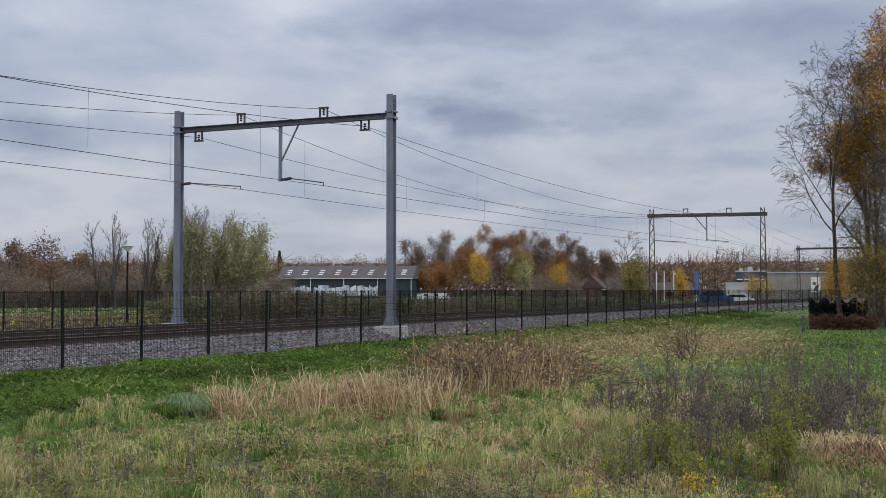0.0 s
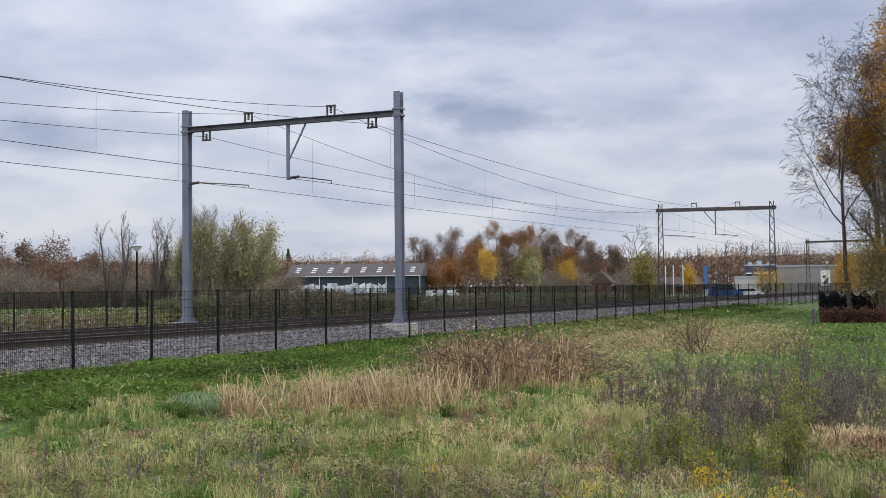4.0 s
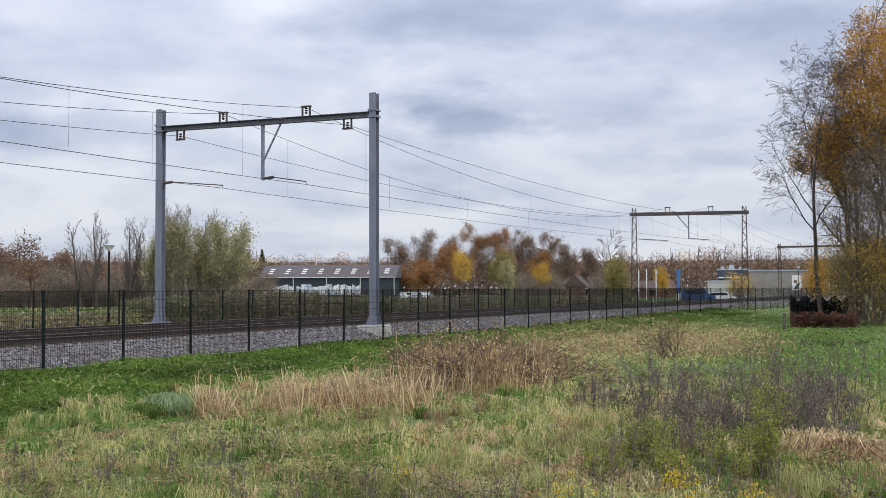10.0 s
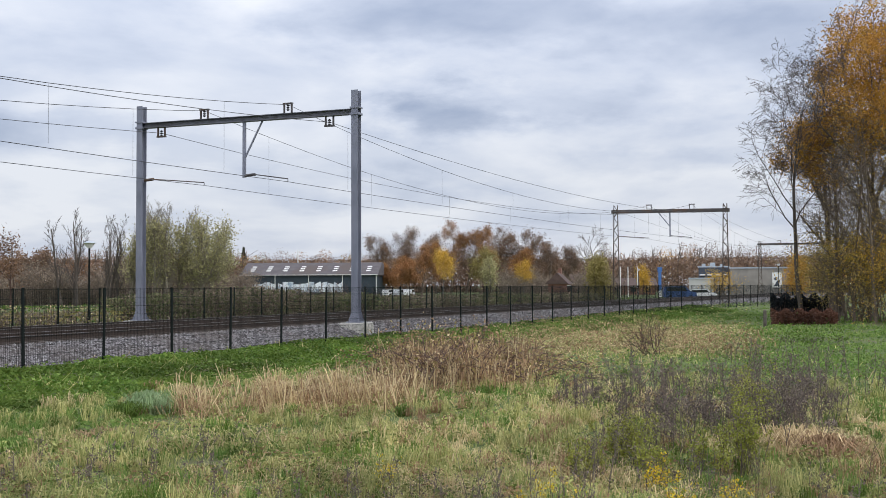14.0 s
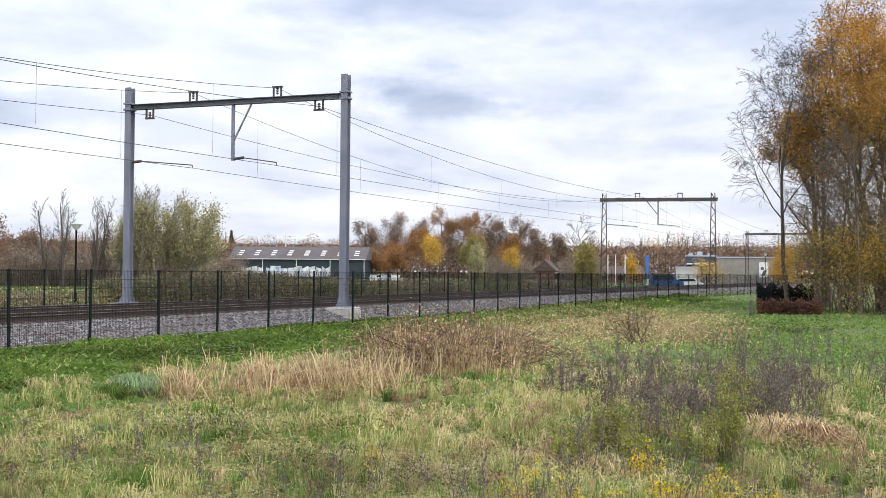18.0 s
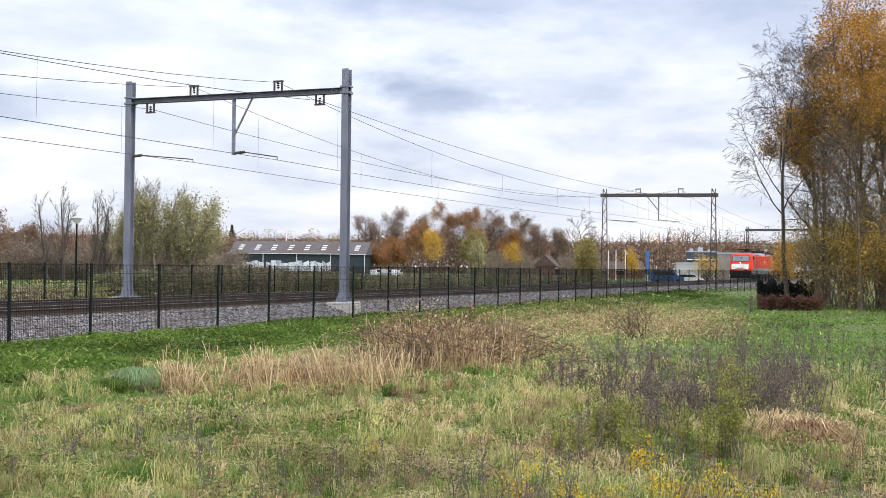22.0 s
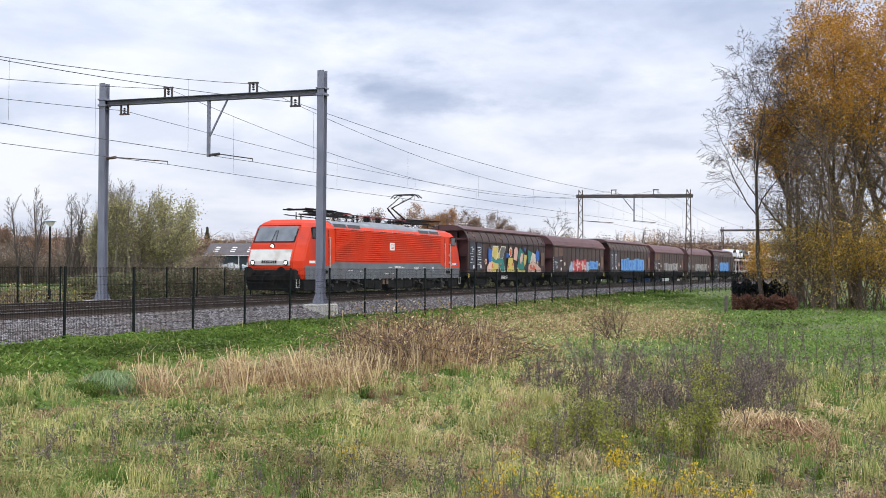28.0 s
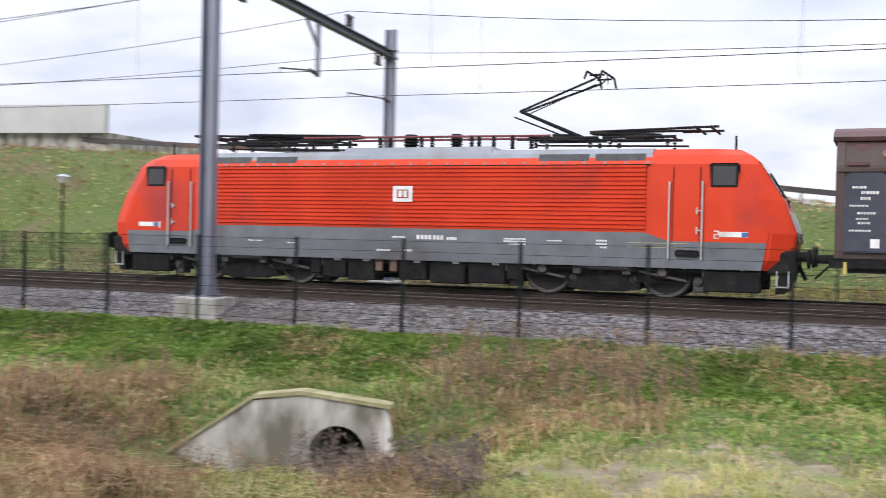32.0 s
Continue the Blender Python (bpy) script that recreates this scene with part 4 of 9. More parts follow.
    bm = B()
    rod(bm, (-3.4, 0.55, 3.92), (3.6, 0.55, 3.96), 0.03)
    rod(bm, (-2.6, -0.4, 3.95), (2.6, -0.4, 3.95), 0.03)
    part("busbar", bm, M_BUSRED, g, "dark red roof busbar")
    for x0, x1 in ((-6.6, -2.6), (2.6, 6.9)):
        bm = B()
        rod(bm, (x0, 0.85, 3.74), (x1, 0.8, 3.8), 0.025)
        rod(bm, (x0, -0.85, 3.74), (x1, -0.8, 3.8), 0.025)
        part("roof_cable", bm, M_UNDER, g)
    pantograph(g, -3.7, True, 1)
    pantograph(g, -5.6, False, 1)
    pantograph(g, 5.2, False, -1)
    pantograph(g, 3.4, False, -1)
    for end in (1, -1):
        bm = B()
        rod(bm, (end * 7.9, 0.5, 3.48), (end * 7.9, 0.5, 3.85), 0.03)
        part("aerial", bm, M_UNDER, g)
        bm = B()
        front_patch(bm, end, -1.06, 1.06, 2.46, 3.16)
        ws = part("windscreen", bm, M_SCREEN, g, "raked cab windscreen")
        bm = B()
        front_patch(bm, end, -1.14, 1.14, 2.4, 3.22, 0.006)
        part("rubber_seal", bm, M_UNDER, ws)
        for y in (-0.12, 0.12):
            bm = B()
            rod(bm, (end * (nose_x(2.42) + 0.03), y, 2.42), (end * (nose_x(3.0) + 0.03), y * 0.4, 3.0), 0.014)
            part("wiper", bm, M_UNDER, ws)
        bm = B()
        front_patch(bm, end, -1.12, 1.12, 1.36, 2.08)
        wp = part("front_panel", bm, M_CREAM, g, "dirty white front panel")
        bm = B()
        x = end * (nose_x(1.5) + 0.02)
        for q in range(7):
            y = -0.36 + q * 0.12
            bm.faces.new([bm.verts.new((x, yy, zz)) for yy, zz in ((y - 0.04, 1.45), (y + 0.04, 1.45), (y + 0.04, 1.58), (y - 0.04, 1.58))])
        part("plate_bars", bm, M_UNDER, wp)
        for y in (-0.9, 0.9, 0.0):
            z = 1.47 if y else 2.24
            bm = B()
            xx = nose_x(z)
            rod(bm, (end * (xx - 0.05), y, z), (end * (xx + 0.025), y, z), 0.13, 12)
            hl = part("lamp_housing", bm, M_UNDER, g)
            bm = B()
            rod(bm, (end * (xx + 0.02), y, z), (end * (xx + 0.035), y, z), 0.06, 12)
            part("headlamp", bm, M_LAMP if end > 0 else M_WHITE, hl, "lit headlamp" if end > 0 else "headlamp, unlit")
        bm = B()
        box(bm, end * 8.7, end * 9.33, -1.35, 1.35, 0.62, 1.18, 0.06)
        part("buffer_beam", bm, M_UNDER, g)
        bm = B()
        loft(bm, [[(end * 9.0, y, 0.62), (end * 9.25, y, 0.6), (end * 9.1, y, 0.2), (end * 8.9, y, 0.2)] for y in (-1.3, 1.3)])
        part("snow_plough", bm, M_UNDER, g)
        for y in (-0.875, 0.875):
            bm = B()
            rod(bm, (end * 9.3, y, 1.05), (end * 9.66, y, 1.05), 0.11, 10)
            rod(bm, (end * 9.66, y, 1.05), (end * 9.72, y, 1.05), 0.24, 14)
            part("buffer", bm, M_UNDER, g)
        bm = B()
        rod(bm, (end * 9.3, 0, 1.02), (end * 9.7, 0, 0.98), 0.05)
        rod(bm, (end * 9.3, 0.3, 0.9), (end * 9.5, 0.3, 0.5), 0.03)
        rod(bm, (end * 9.3, -0.3, 0.9), (end * 9.5, -0.3, 0.5), 0.03)
        part("coupling_and_hoses", bm, M_UNDER, g)
        for y in (-1.45, 1.45):
            bm = B()
            for x in (end * 8.95, end * 9.2):
                rod(bm, (x, y * 0.95, 0.35), (x, y * 0.95, 0.72), 0.02)
            rod(bm, (end * 8.95, y * 0.95, 0.36), (end * 9.2, y * 0.95, 0.36), 0.02)
            part("shunter_step", bm, M_SILVER, g)
        # bogie
        bc = end * 4.95
        bg = new("bogie")
        bg.parent = g
        for sy in (1, -1):
            bm = B()
            loft(bm, [[(bc - 2.35, y, 0.55), (bc - 1.1, y, 0.36), (bc + 1.1, y, 0.36), (bc + 2.35, y, 0.55), (bc + 2.35, y, 0.86), (bc - 2.35, y, 0.86)] for y in (sy * 1.02, sy * 1.16)])
            part("bogie_frame", bm, M_UNDER, bg)
            for dx in (-1.45, 1.45):
                bm = B()
                box(bm, bc + dx - 0.22, bc + dx + 0.22, sy * 1.0, sy * 1.28, 0.45, 0.8, 0.04)
                rod(bm, (bc + dx, sy * 1.28, 0.62), (bc + dx, sy * 1.36, 0.62), 0.14, 12)
                for q in (-0.38, 0.38):
                    rod(bm, (bc + dx + q, sy * 1.14, 0.55), (bc + dx + q, sy * 1.14, 0.95), 0.11, 10)
                part("axle_box", bm, M_UNDER, bg)
            bm = B()
            for q in (-0.35, 0.0, 0.35):
                rod(bm, (bc + q, sy * 1.2, 0.55), (bc + q, sy * 1.2, 1.0), 0.12, 10)
            rod(bm, (bc - 1.0, sy * 1.25, 0.68), (bc + 0.9, sy * 1.25, 0.82), 0.05)
            part("spring_and_damper", bm, M_UNDER, bg)
            bm = B()
            loft(bm, [[(bc - 0.85, y, 0.2), (bc - 0.5, y, 0.12), (bc + 0.5, y, 0.12), (bc + 0.85, y, 0.2), (bc + 0.7, y, 0.6), (bc - 0.7, y, 0.6)] for y in (sy * 0.9, sy * 1.2)])
            part("motor_casing", bm, M_UNDER, bg)
            for dx in (-2.25, -0.72, 0.72, 2.25):
                bm = B()
                box(bm, bc + dx - 0.13, bc + dx + 0.13, sy * 0.72, sy * 1.12, 0.16, 0.62, 0.03)
                rod(bm, (bc + dx, sy * 1.12, 0.42), (bc + dx, sy * 1.2, 0.42), 0.09, 10)
                part("brake_unit", bm, M_GEAR, bg)
            for dx in (-1.45, 1.45):
                bm = B()
                rod(bm, (bc + dx - 0.55, sy * 1.3, 0.42), (bc + dx + 0.55, sy * 1.3, 0.62), 0.035, 6)
                rod(bm, (bc + dx, sy * 1.3, 0.62), (bc + dx, sy * 1.4, 0.62), 0.1, 12)
                part("axle_guide", bm, M_GEAR, bg)
            bm = B()
            for q in range(7):
                a0 = bc - 2.2 + q * 0.62
                rod(bm, (a0, sy * 1.24, 0.9), (a0 + 0.25, sy * 1.28, 0.55), 0.02, 5)
                rod(bm, (a0 + 0.25, sy * 1.28, 0.55), (a0 + 0.5, sy * 1.24, 0.88), 0.02, 5)
            tagged(part("hose_loops", bm, M_UNDER, bg), "hanging black hoses", kind="stuff")
    for x in (-6.4, -3.5, 3.5, 6.4):
        LOCO_WHEELS.append(wheelset(g, x, 0.625))
    for sy in (1, -1):
        for k, (x0, x1, z0) in enumerate(((-2.55, -1.6, 0.2), (-1.5, -0.55, 0.16), (-0.45, 0.3, 0.22), (0.98, 1.75, 0.17), (1.82, 2.5, 0.22))):
            bm = B()
            box(bm, x0, x1, sy * 0.8, sy * 1.4, z0, 0.84, 0.03)
            eq = part("equipment_box", bm, M_UNDER, g)
            bm = B()
            plate(bm, [(x0 + 0.15, 0.66), (x0 + 0.33, 0.66), (x0 + 0.33, 0.74), (x0 + 0.15, 0.74)], sy * 1.402 if sy > 0 else -1.407, 0.004)
            part("marking", bm, M_WHITE, eq)
    bm = B()
    box(bm, -8.6, 8.6, -0.75, 0.75, 0.45, 0.9)
    part("underfloor", bm, M_UNDER, g)
    for sy in (1, -1):
        bm = B()
        box(bm, -8.55, 8.55, sy * 1.18, sy * 1.3, 0.6, 0.73, 0.02)
        part("side_sill", bm, M_UNDER, g)
    bm = B()
    for q in range(22):
        x = -8.2 + q * 0.78
        for sy in (1, -1):
            rod(bm, (x, sy * 1.3, 0.66), (x + 0.5, sy * 1.34, 0.72), 0.03, 5)
    tagged(part("pipe_run", bm, M_UNDER, g), "thin black pipes", kind="stuff")
    g.scale = (1.016, 1.016, 1.016)
    VEHICLES.append((g, 0.0, 4.95))
    return g


locomotive()

PAINT = {n: surface("spray_paint_" + n, tuple(v * 0.85 for v in c), c, 3.0, 0.55, 0.03) for n, c in dict(
    yellow=(0.62, 0.5, 0.12), teal=(0.02, 0.2, 0.17), slate=(0.13, 0.14, 0.13), pink=(0.7, 0.45, 0.36), blue=(0.02, 0.13, 0.5), orange=(0.62, 0.12, 0.04),
    black=(0.012, 0.012, 0.014), cream=(0.66, 0.6, 0.48), red=(0.5, 0.04, 0.05), sky=(0.12, 0.32, 0.6), grey=(0.36, 0.34, 0.32), paleblue=(0.3, 0.45, 0.6)).items()}


def spray(parent, colour, shapes, y, outline=0.0):
    """Patches of spray paint on the wall plane y; each shape is a quad (x0, x1, z0, z1, lean) or a disc (x, z, r)."""
    for i, q in enumerate(shapes):
        for grow_by, col, dy in ((outline, "black", -0.0015), (0.0, colour, 0.0)) if outline else ((0.0, colour, 0.0),):
            if len(q) == 3:
                x, z, r = q
                r += grow_by
                pts = [(x + r * math.cos(a * math.tau / 14), z + 1.15 * r * math.sin(a * math.tau / 14)) for a in range(14)]
            else:
                x0, x1, z0, z1, lean = q
                x0, x1, z0, z1 = x0 - grow_by, x1 + grow_by, z0 - grow_by, z1 + grow_by
                b = 0.12 * min(x1 - x0, z1 - z0)
                pts = [(x0 + b, z0), (x1 - b, z0), (x1, z0 + b), (x1 + lean, z1 - b), (x1 + lean - b, z1), (x0 + lean + b, z1), (x0 + lean, z1 - b), (x0, z0 + b)]
            bm = B()
            f = bm.faces.new([bm.verts.new((x, y + dy + 0.0001 * i, z)) for x, z in pts])
            f.normal_update()
            if f.normal.y < 0:
                f.normal_flip()
            part("paint_patch", bm, PAINT[col], parent)


def daub(parent, colour, pts, y):
    """One ragged patch of spray paint with corners (x, z) on the wall plane y."""
    bm = B()
    f = bm.faces.new([bm.verts.new((x, y, z)) for x, z in pts])
    f.normal_update()
    if f.normal.y < 0:
        f.normal_flip()
    bmesh.ops.triangulate(bm, faces=bm.faces[:])
    part("paint_patch", bm, PAINT[colour], parent)


def letters(parent, colours, x0, x1, z0, z1, n, y, seed):
    """A row of ragged block letters in spray paint, outlined by a second colour."""
    rnd = random.Random(seed)
    w = (x1 - x0) / n
    back, front = [], []
    for i in range(n):
        a = x0 + i * w
        top = z1 - rnd.uniform(0, 0.18) * (z1 - z0)
        back.append((a + 0.02 * w, a + 0.99 * w, z0, top, rnd.uniform(-0.08, 0.08)))
        for _ in range(3):
            b = a + rnd.uniform(0.05, 0.7) * w
            c = z0 + rnd.uniform(0.05, 0.6) * (z1 - z0)
            if rnd.random() < 0.6:
                front.append((b, b + w * rnd.uniform(0.1, 0.2), z0 + 0.06, top - 0.08, rnd.uniform(-0.12, 0.12)))
            else:
                front.append((b, min(a + w, b + w * 0.5), c, c + 0.1 * (z1 - z0) + 0.05, 0.05))
    spray(parent, colours[0], back, y, 0.05)
    spray(parent, colours[1], front, y + 0.004)


def data_panel(parent, x0, x1, z0, z1, y):
    bm = B()
    plate(bm, [(x0, z0), (x1, z0), (x1, z1 - 0.12), (x1 - 0.12, z1), (x0 + 0.12, z1), (x0, z1 - 0.12)], y)
    p = part("data_panel", bm, M_NAVY, parent, "dark blue-grey panel with white data")
    rnd = random.Random(int(x0 * 100))
    bm = B()
    z = z1 - 0.35
    while z > z0 + 0.3:
        a = x0 + 0.15 + rnd.uniform(0, 0.3)
        n = rnd.randint(3, 9)
        hb = rnd.choice((0.04, 0.05, 0.065))
        for _ in range(n):
            b = min(x1 - 0.12, a + rnd.uniform(0.025, 0.06))
            if b <= a:
                break
            plate(bm, [(a, z), (b, z), (b, z + hb), (a, z + hb)], y + 0.008, 0.002)
            a = b + 0.02
        z -= rnd.uniform(0.075, 0.19)
    plate(bm, [(x0 + 0.15, z0 + 0.1), (x0 + 0.34, z0 + 0.1), (x0 + 0.34, z0 + 0.3), (x0 + 0.15, z0 + 0.3)], y + 0.008, 0.002)
    tagged(part("data_lettering", bm, M_WHITE, p), "small white data marks", kind="stuff")


def wagon_base(g, half, pivot):
    bm = B()
    box(bm, -half, half, -1.38, 1.38, 0.84, 1.055)
    part("underframe", bm, M_UNDER, g, "black underframe")
    for sy in (1, -1):
        bm = B()
        plate(bm, [(-half + 0.4, 0.74), (-2.9, 0.74), (-1.8, 0.5), (1.8, 0.5), (2.9, 0.74), (half - 0.4, 0.74), (half - 0.4, 0.92), (-half + 0.4, 0.92)], sy * 1.25, 0.04)
        for q in range(9):
            x = -half + 0.5 + q * (2 * half - 1) / 8
            rod(bm, (x, sy * 1.32, 0.8), (x + 0.05, sy * 1.32, 0.96), 0.03, 5)
        part("sole_bar", bm, M_UNDER, g)
    for end in (1, -1):
        for y in (-0.875, 0.875):
            bm = B()
            rod(bm, (end * half, y, 1.02), (end * (half + 0.42), y, 1.02), 0.1, 10)
            rod(bm, (end * (half + 0.42), y, 1.02), (end * (half + 0.48), y, 1.02), 0.22, 12)
            part("buffer", bm, M_UNDER, g)
        bm = B()
        rod(bm, (end * half, 0, 0.98), (end * (half + 0.5), 0, 0.95), 0.05)
        rod(bm, (end * half, 0.35, 0.9), (end * (half + 0.35), 0.35, 0.55), 0.025)
        part("coupling", bm, M_UNDER, g)
        bg = new("bogie")
        bg.parent = g
        for sy in (1, -1):
            bm = B()
            c = end * pivot
            loft(bm, [[(c - 1.45, y, 0.6), (c - 0.65, y, 0.22), (c + 0.65, y, 0.22), (c + 1.45, y, 0.6), (c + 1.35, y, 0.85), (c - 1.35, y, 0.85)] for y in (sy * 0.98, sy * 1.1)])
            part("bogie_frame", bm, M_UNDER, bg)
            for dx in (-0.9, 0.9):
                bm = B()
                box(bm, c + dx - 0.16, c + dx + 0.16, sy * 0.95, sy * 1.2, 0.3, 0.65, 0.04)
                part("axle_box", bm, M_UNDER, bg)
        for dx in (-0.9, 0.9):
            wheelset(g, end * pivot + dx, 0.46)
        for sy in (1, -1):
            bm = B()
            rod(bm, (end * (half - 0.35), sy * 1.4, 0.72), (end * (half - 0.35), sy * 1.4, 0.98), 0.04, 6)
            part("tail_lamp_bracket", bm, PAINT["yellow"], g)


def ribbed_wagon(k):
    """Wagon with curved sliding walls and ribs."""
    g = empty("covered_wagon", Matrix(), "brown bogie wagon with curved ribbed sliding walls and spray-painted letters", "railway wagon", "covered wagons of the train")
    half, pivot = 7.15, 4.1
    wagon_base(g, half, pivot)
    wall = [(1.4, 1.06), (1.43, 2.98), (1.41, 3.12), (1.33, 3.34), (1.2, 3.56), (1.04, 3.74)]
    for sy in (1, -1):
        for d, (x0, x1) in enumerate(((-7.0, -0.03), (0.03, 7.0))):
            bm = B()
            loft(bm, [[(x, sy * y, z) for y, z in wall] for x in (x0, x1)], closed=False, caps=False)
            bmesh.ops.solidify(bm, geom=bm.faces[:], thickness=0.03)
            door = part("sliding_wall", bm, M_WAGON, g, "brown sliding wall")
            for q in range(7):
                x = x0 + 0.06 + q * (x1 - x0 - 0.12) / 6
                bm = B()
                w = 0.09 if q in (0, 6) else 0.03
                loft(bm, [[(x - w, sy * (y + 0.002), z), (x - w, sy * (y + 0.032), z + 0.008), (x + w, sy * (y + 0.032), z + 0.008), (x + w, sy * (y + 0.002), z)] for y, z in wall])
                part("rib", bm, M_WAGON, door)
            bm = B()
            box(bm, x0, x1, sy * 1.42, sy * 1.5, 2.98, 3.05)
            part("guide_rail", bm, M_WAGON, door)
    bm = B()
    loft(bm, [[(x, 1.16, 3.69), (x, 1.2, 3.78), (x, 0.8, 3.95), (x, 0.35, 4.05), (x, -0.35, 4.05), (x, -0.8, 3.95), (x, -1.2, 3.78), (x, -1.16, 3.69)] for x in (-7.12, 7.12)])
    part("ridge_roof", bm, M_WAGON_ROOF, g, "red-brown fixed ridge of the roof")
    for end in (1, -1):
        bm = B()
        prof = wall + [(0.4, 4.05)]
        ring = [(y, z) for y, z in prof] + [(-y, z) for y, z in prof[::-1]]
        loft(bm, [[(x, y * 0.985, z) for y, z in ring] for x in (end * 6.3, end * 6.36)])
        ew = part("end_wall", bm, M_WAGON_ROOF, g)
        bm = B()
        for y in (-1.2, -0.45, 0.45, 1.2):
            box(bm, end * 6.36, end * 6.62, y - 0.05, y + 0.05, 1.05, 3.6)
        part("end_post", bm, M_WAGON_ROOF, ew)
        bm = B()
        box(bm, end * 6.36, end * 6.8, -1.46, 1.46, 3.12, 3.2)
        box(bm, end * 6.36, end * 6.66, -1.3, 1.3, 2.1, 2.16)
        part("end_ledge", bm, M_WAGON_ROOF, ew)
    y = 1.49
    data_panel(g, 5.95, 6.85, 1.2, 2.96, 1.475)
    data_panel(g, 4.8, 5.7, 1.2, 2.96, 1.475)
    bm = B()
    plate(bm, [(-6.85, 1.5), (-6.15, 1.5), (-6.15, 2.5), (-6.85, 2.5)], 1.475)
    part("rusty_panel", bm, M_BROWNPANEL, g)
    for x in (4.25,):
        bm = B()
        for q in range(16):
            a0, a1 = q * math.tau / 16, (q + 1) * math.tau / 16
            bm.faces.new([bm.verts.new((x + c * math.cos(a), 1.482, 1.75 + c * math.sin(a))) for c, a in ((0.1, a0), (0.19, a0), (0.19, a1), (0.1, a1))][::-1])
        part("round_mark", bm, PAINT["pink"], g)
    for x, r in ((5.95, 0.13), (1.4, 0.15)):
        bm = B()
        rod(bm, (x, 1.27, 3.36), (x, 1.325, 3.395), r, 12)
        part("roof_patch", bm, M_BROWNPANEL, g, "pale round patch on the curved wall")
    if k == 0:
        daub(g, "black", ((1.18, 2.73), (0.60, 2.80), (0.84, 2.01), (0.68, 1.46), (0.84, 1.07), (1.61, 1.07), (1.30, 2.05)), y + 0.0000)
        daub(g, "black", ((-0.30, 2.03), (-1.57, 1.67), (-1.57, 1.07), (-0.88, 1.07), (-0.55, 1.61)), y + 0.0006)
        daub(g, "black", ((-2.37, 2.11), (-3.57, 1.69), (-3.38, 1.07), (-2.55, 1.07)), y + 0.0012)
        daub(g, "black", ((-3.19, 2.71), (-4.43, 2.56), (-5.07, 2.37), (-5.13, 1.06), (-3.19, 1.07)), y + 0.0018)
        daub(g, "blue", ((3.82, 2.58), (3.20, 2.55), (3.23, 1.75), (3.72, 1.53), (3.86, 2.00)), y + 0.0024)
        spray(g, "blue", [(3.72, 2.59, 0.08)], y + 0.0030)
        spray(g, "blue", [(3.36, 2.73, 0.08)], y + 0.0036)
        daub(g, "blue", ((0.71, 2.38), (0.29, 2.34), (0.26, 2.07), (0.71, 2.00)), y + 0.0042)
        daub(g, "blue", ((-5.03, 2.60), (-5.73, 2.57), (-5.73, 1.97), (-5.27, 1.78), (-4.99, 2.16)), y + 0.0048)
        spray(g, "blue", [(-5.31, 2.62, 0.11)], y + 0.0054)
        spray(g, "blue", [(-2.82, 2.66, 0.13)], y + 0.0060)
        daub(g, "pink", ((4.07, 1.40), (3.65, 1.74), (3.34, 1.70), (3.43, 1.08), (4.02, 1.08)), y + 0.0066)
        daub(g, "pink", ((-0.68, 2.60), (-0.97, 2.80), (-1.31, 2.75), (-1.45, 2.48), (-1.22, 1.85), (-0.60, 1.94)), y + 0.0072)
        daub(g, "pink", ((-3.57, 1.62), (-4.63, 1.80), (-6.04, 1.34), (-6.09, 1.06), (-3.38, 1.07)), y + 0.0078)
        daub(g, "cream", ((3.12, 2.81), (2.15, 2.81), (2.18, 2.30), (1.61, 2.81), (0.80, 2.79), (1.35, 2.04), (0.88, 1.06), (1.64, 1.07), (2.12, 1.60), (2.12, 1.07), (3.47, 1.07)), y + 0.0084)
        daub(g, "yellow", ((3.04, 2.75), (2.24, 2.74), (2.29, 2.29), (2.63, 1.84), (3.23, 2.10)), y + 0.0090)
        daub(g, "teal", ((3.16, 2.12), (2.58, 1.84), (2.21, 2.03), (1.61, 1.99), (1.27, 1.96), (0.99, 1.11), (1.57, 1.11), (2.18, 1.65), (2.80, 1.61), (3.30, 1.83)), y + 0.0096)
        daub(g, "yellow", ((3.29, 1.76), (2.18, 1.60), (2.20, 1.10), (3.40, 1.10)), y + 0.0102)
        daub(g, "slate", ((1.61, 2.75), (0.91, 2.74), (1.41, 1.99), (2.03, 2.03), (1.91, 2.39)), y + 0.0108)
        daub(g, "yellow", ((2.14, 2.30), (1.81, 2.46), (1.91, 2.12), (2.03, 1.90), (2.26, 2.07)), y + 0.0114)
        spray(g, "orange", [(3.19, 1.46, 0.12)], y + 0.0120)
        spray(g, "orange", [(1.66, 1.61, 0.08)], y + 0.0126)
        spray(g, "orange", [(3.02, 1.37, 0.05)], y + 0.0132)
        spray(g, "black", [(-0.05, 2.44, 0.34)], y + 0.0138)
        spray(g, "cream", [(-0.05, 2.44, 0.30)], y + 0.0144)
        spray(g, "orange", [(-0.05, 2.43, 0.22)], y + 0.0150)
        spray(g, "yellow", [(-0.10, 2.52, 0.08)], y + 0.0156)
        daub(g, "black", ((0.41, 2.10), (-0.50, 2.10), (-0.87, 1.06), (0.72, 1.06)), y + 0.0162)
        daub(g, "yellow", ((0.32, 2.05), (-0.43, 2.05), (-0.76, 1.08), (0.63, 1.08)), y + 0.0168)
        spray(g, "orange", [(0.26, 1.64, 0.08)], y + 0.0174)
        spray(g, "orange", [(-0.40, 1.59, 0.10)], y + 0.0180)
        spray(g, "orange", [(0.36, 1.43, 0.07)], y + 0.0186)
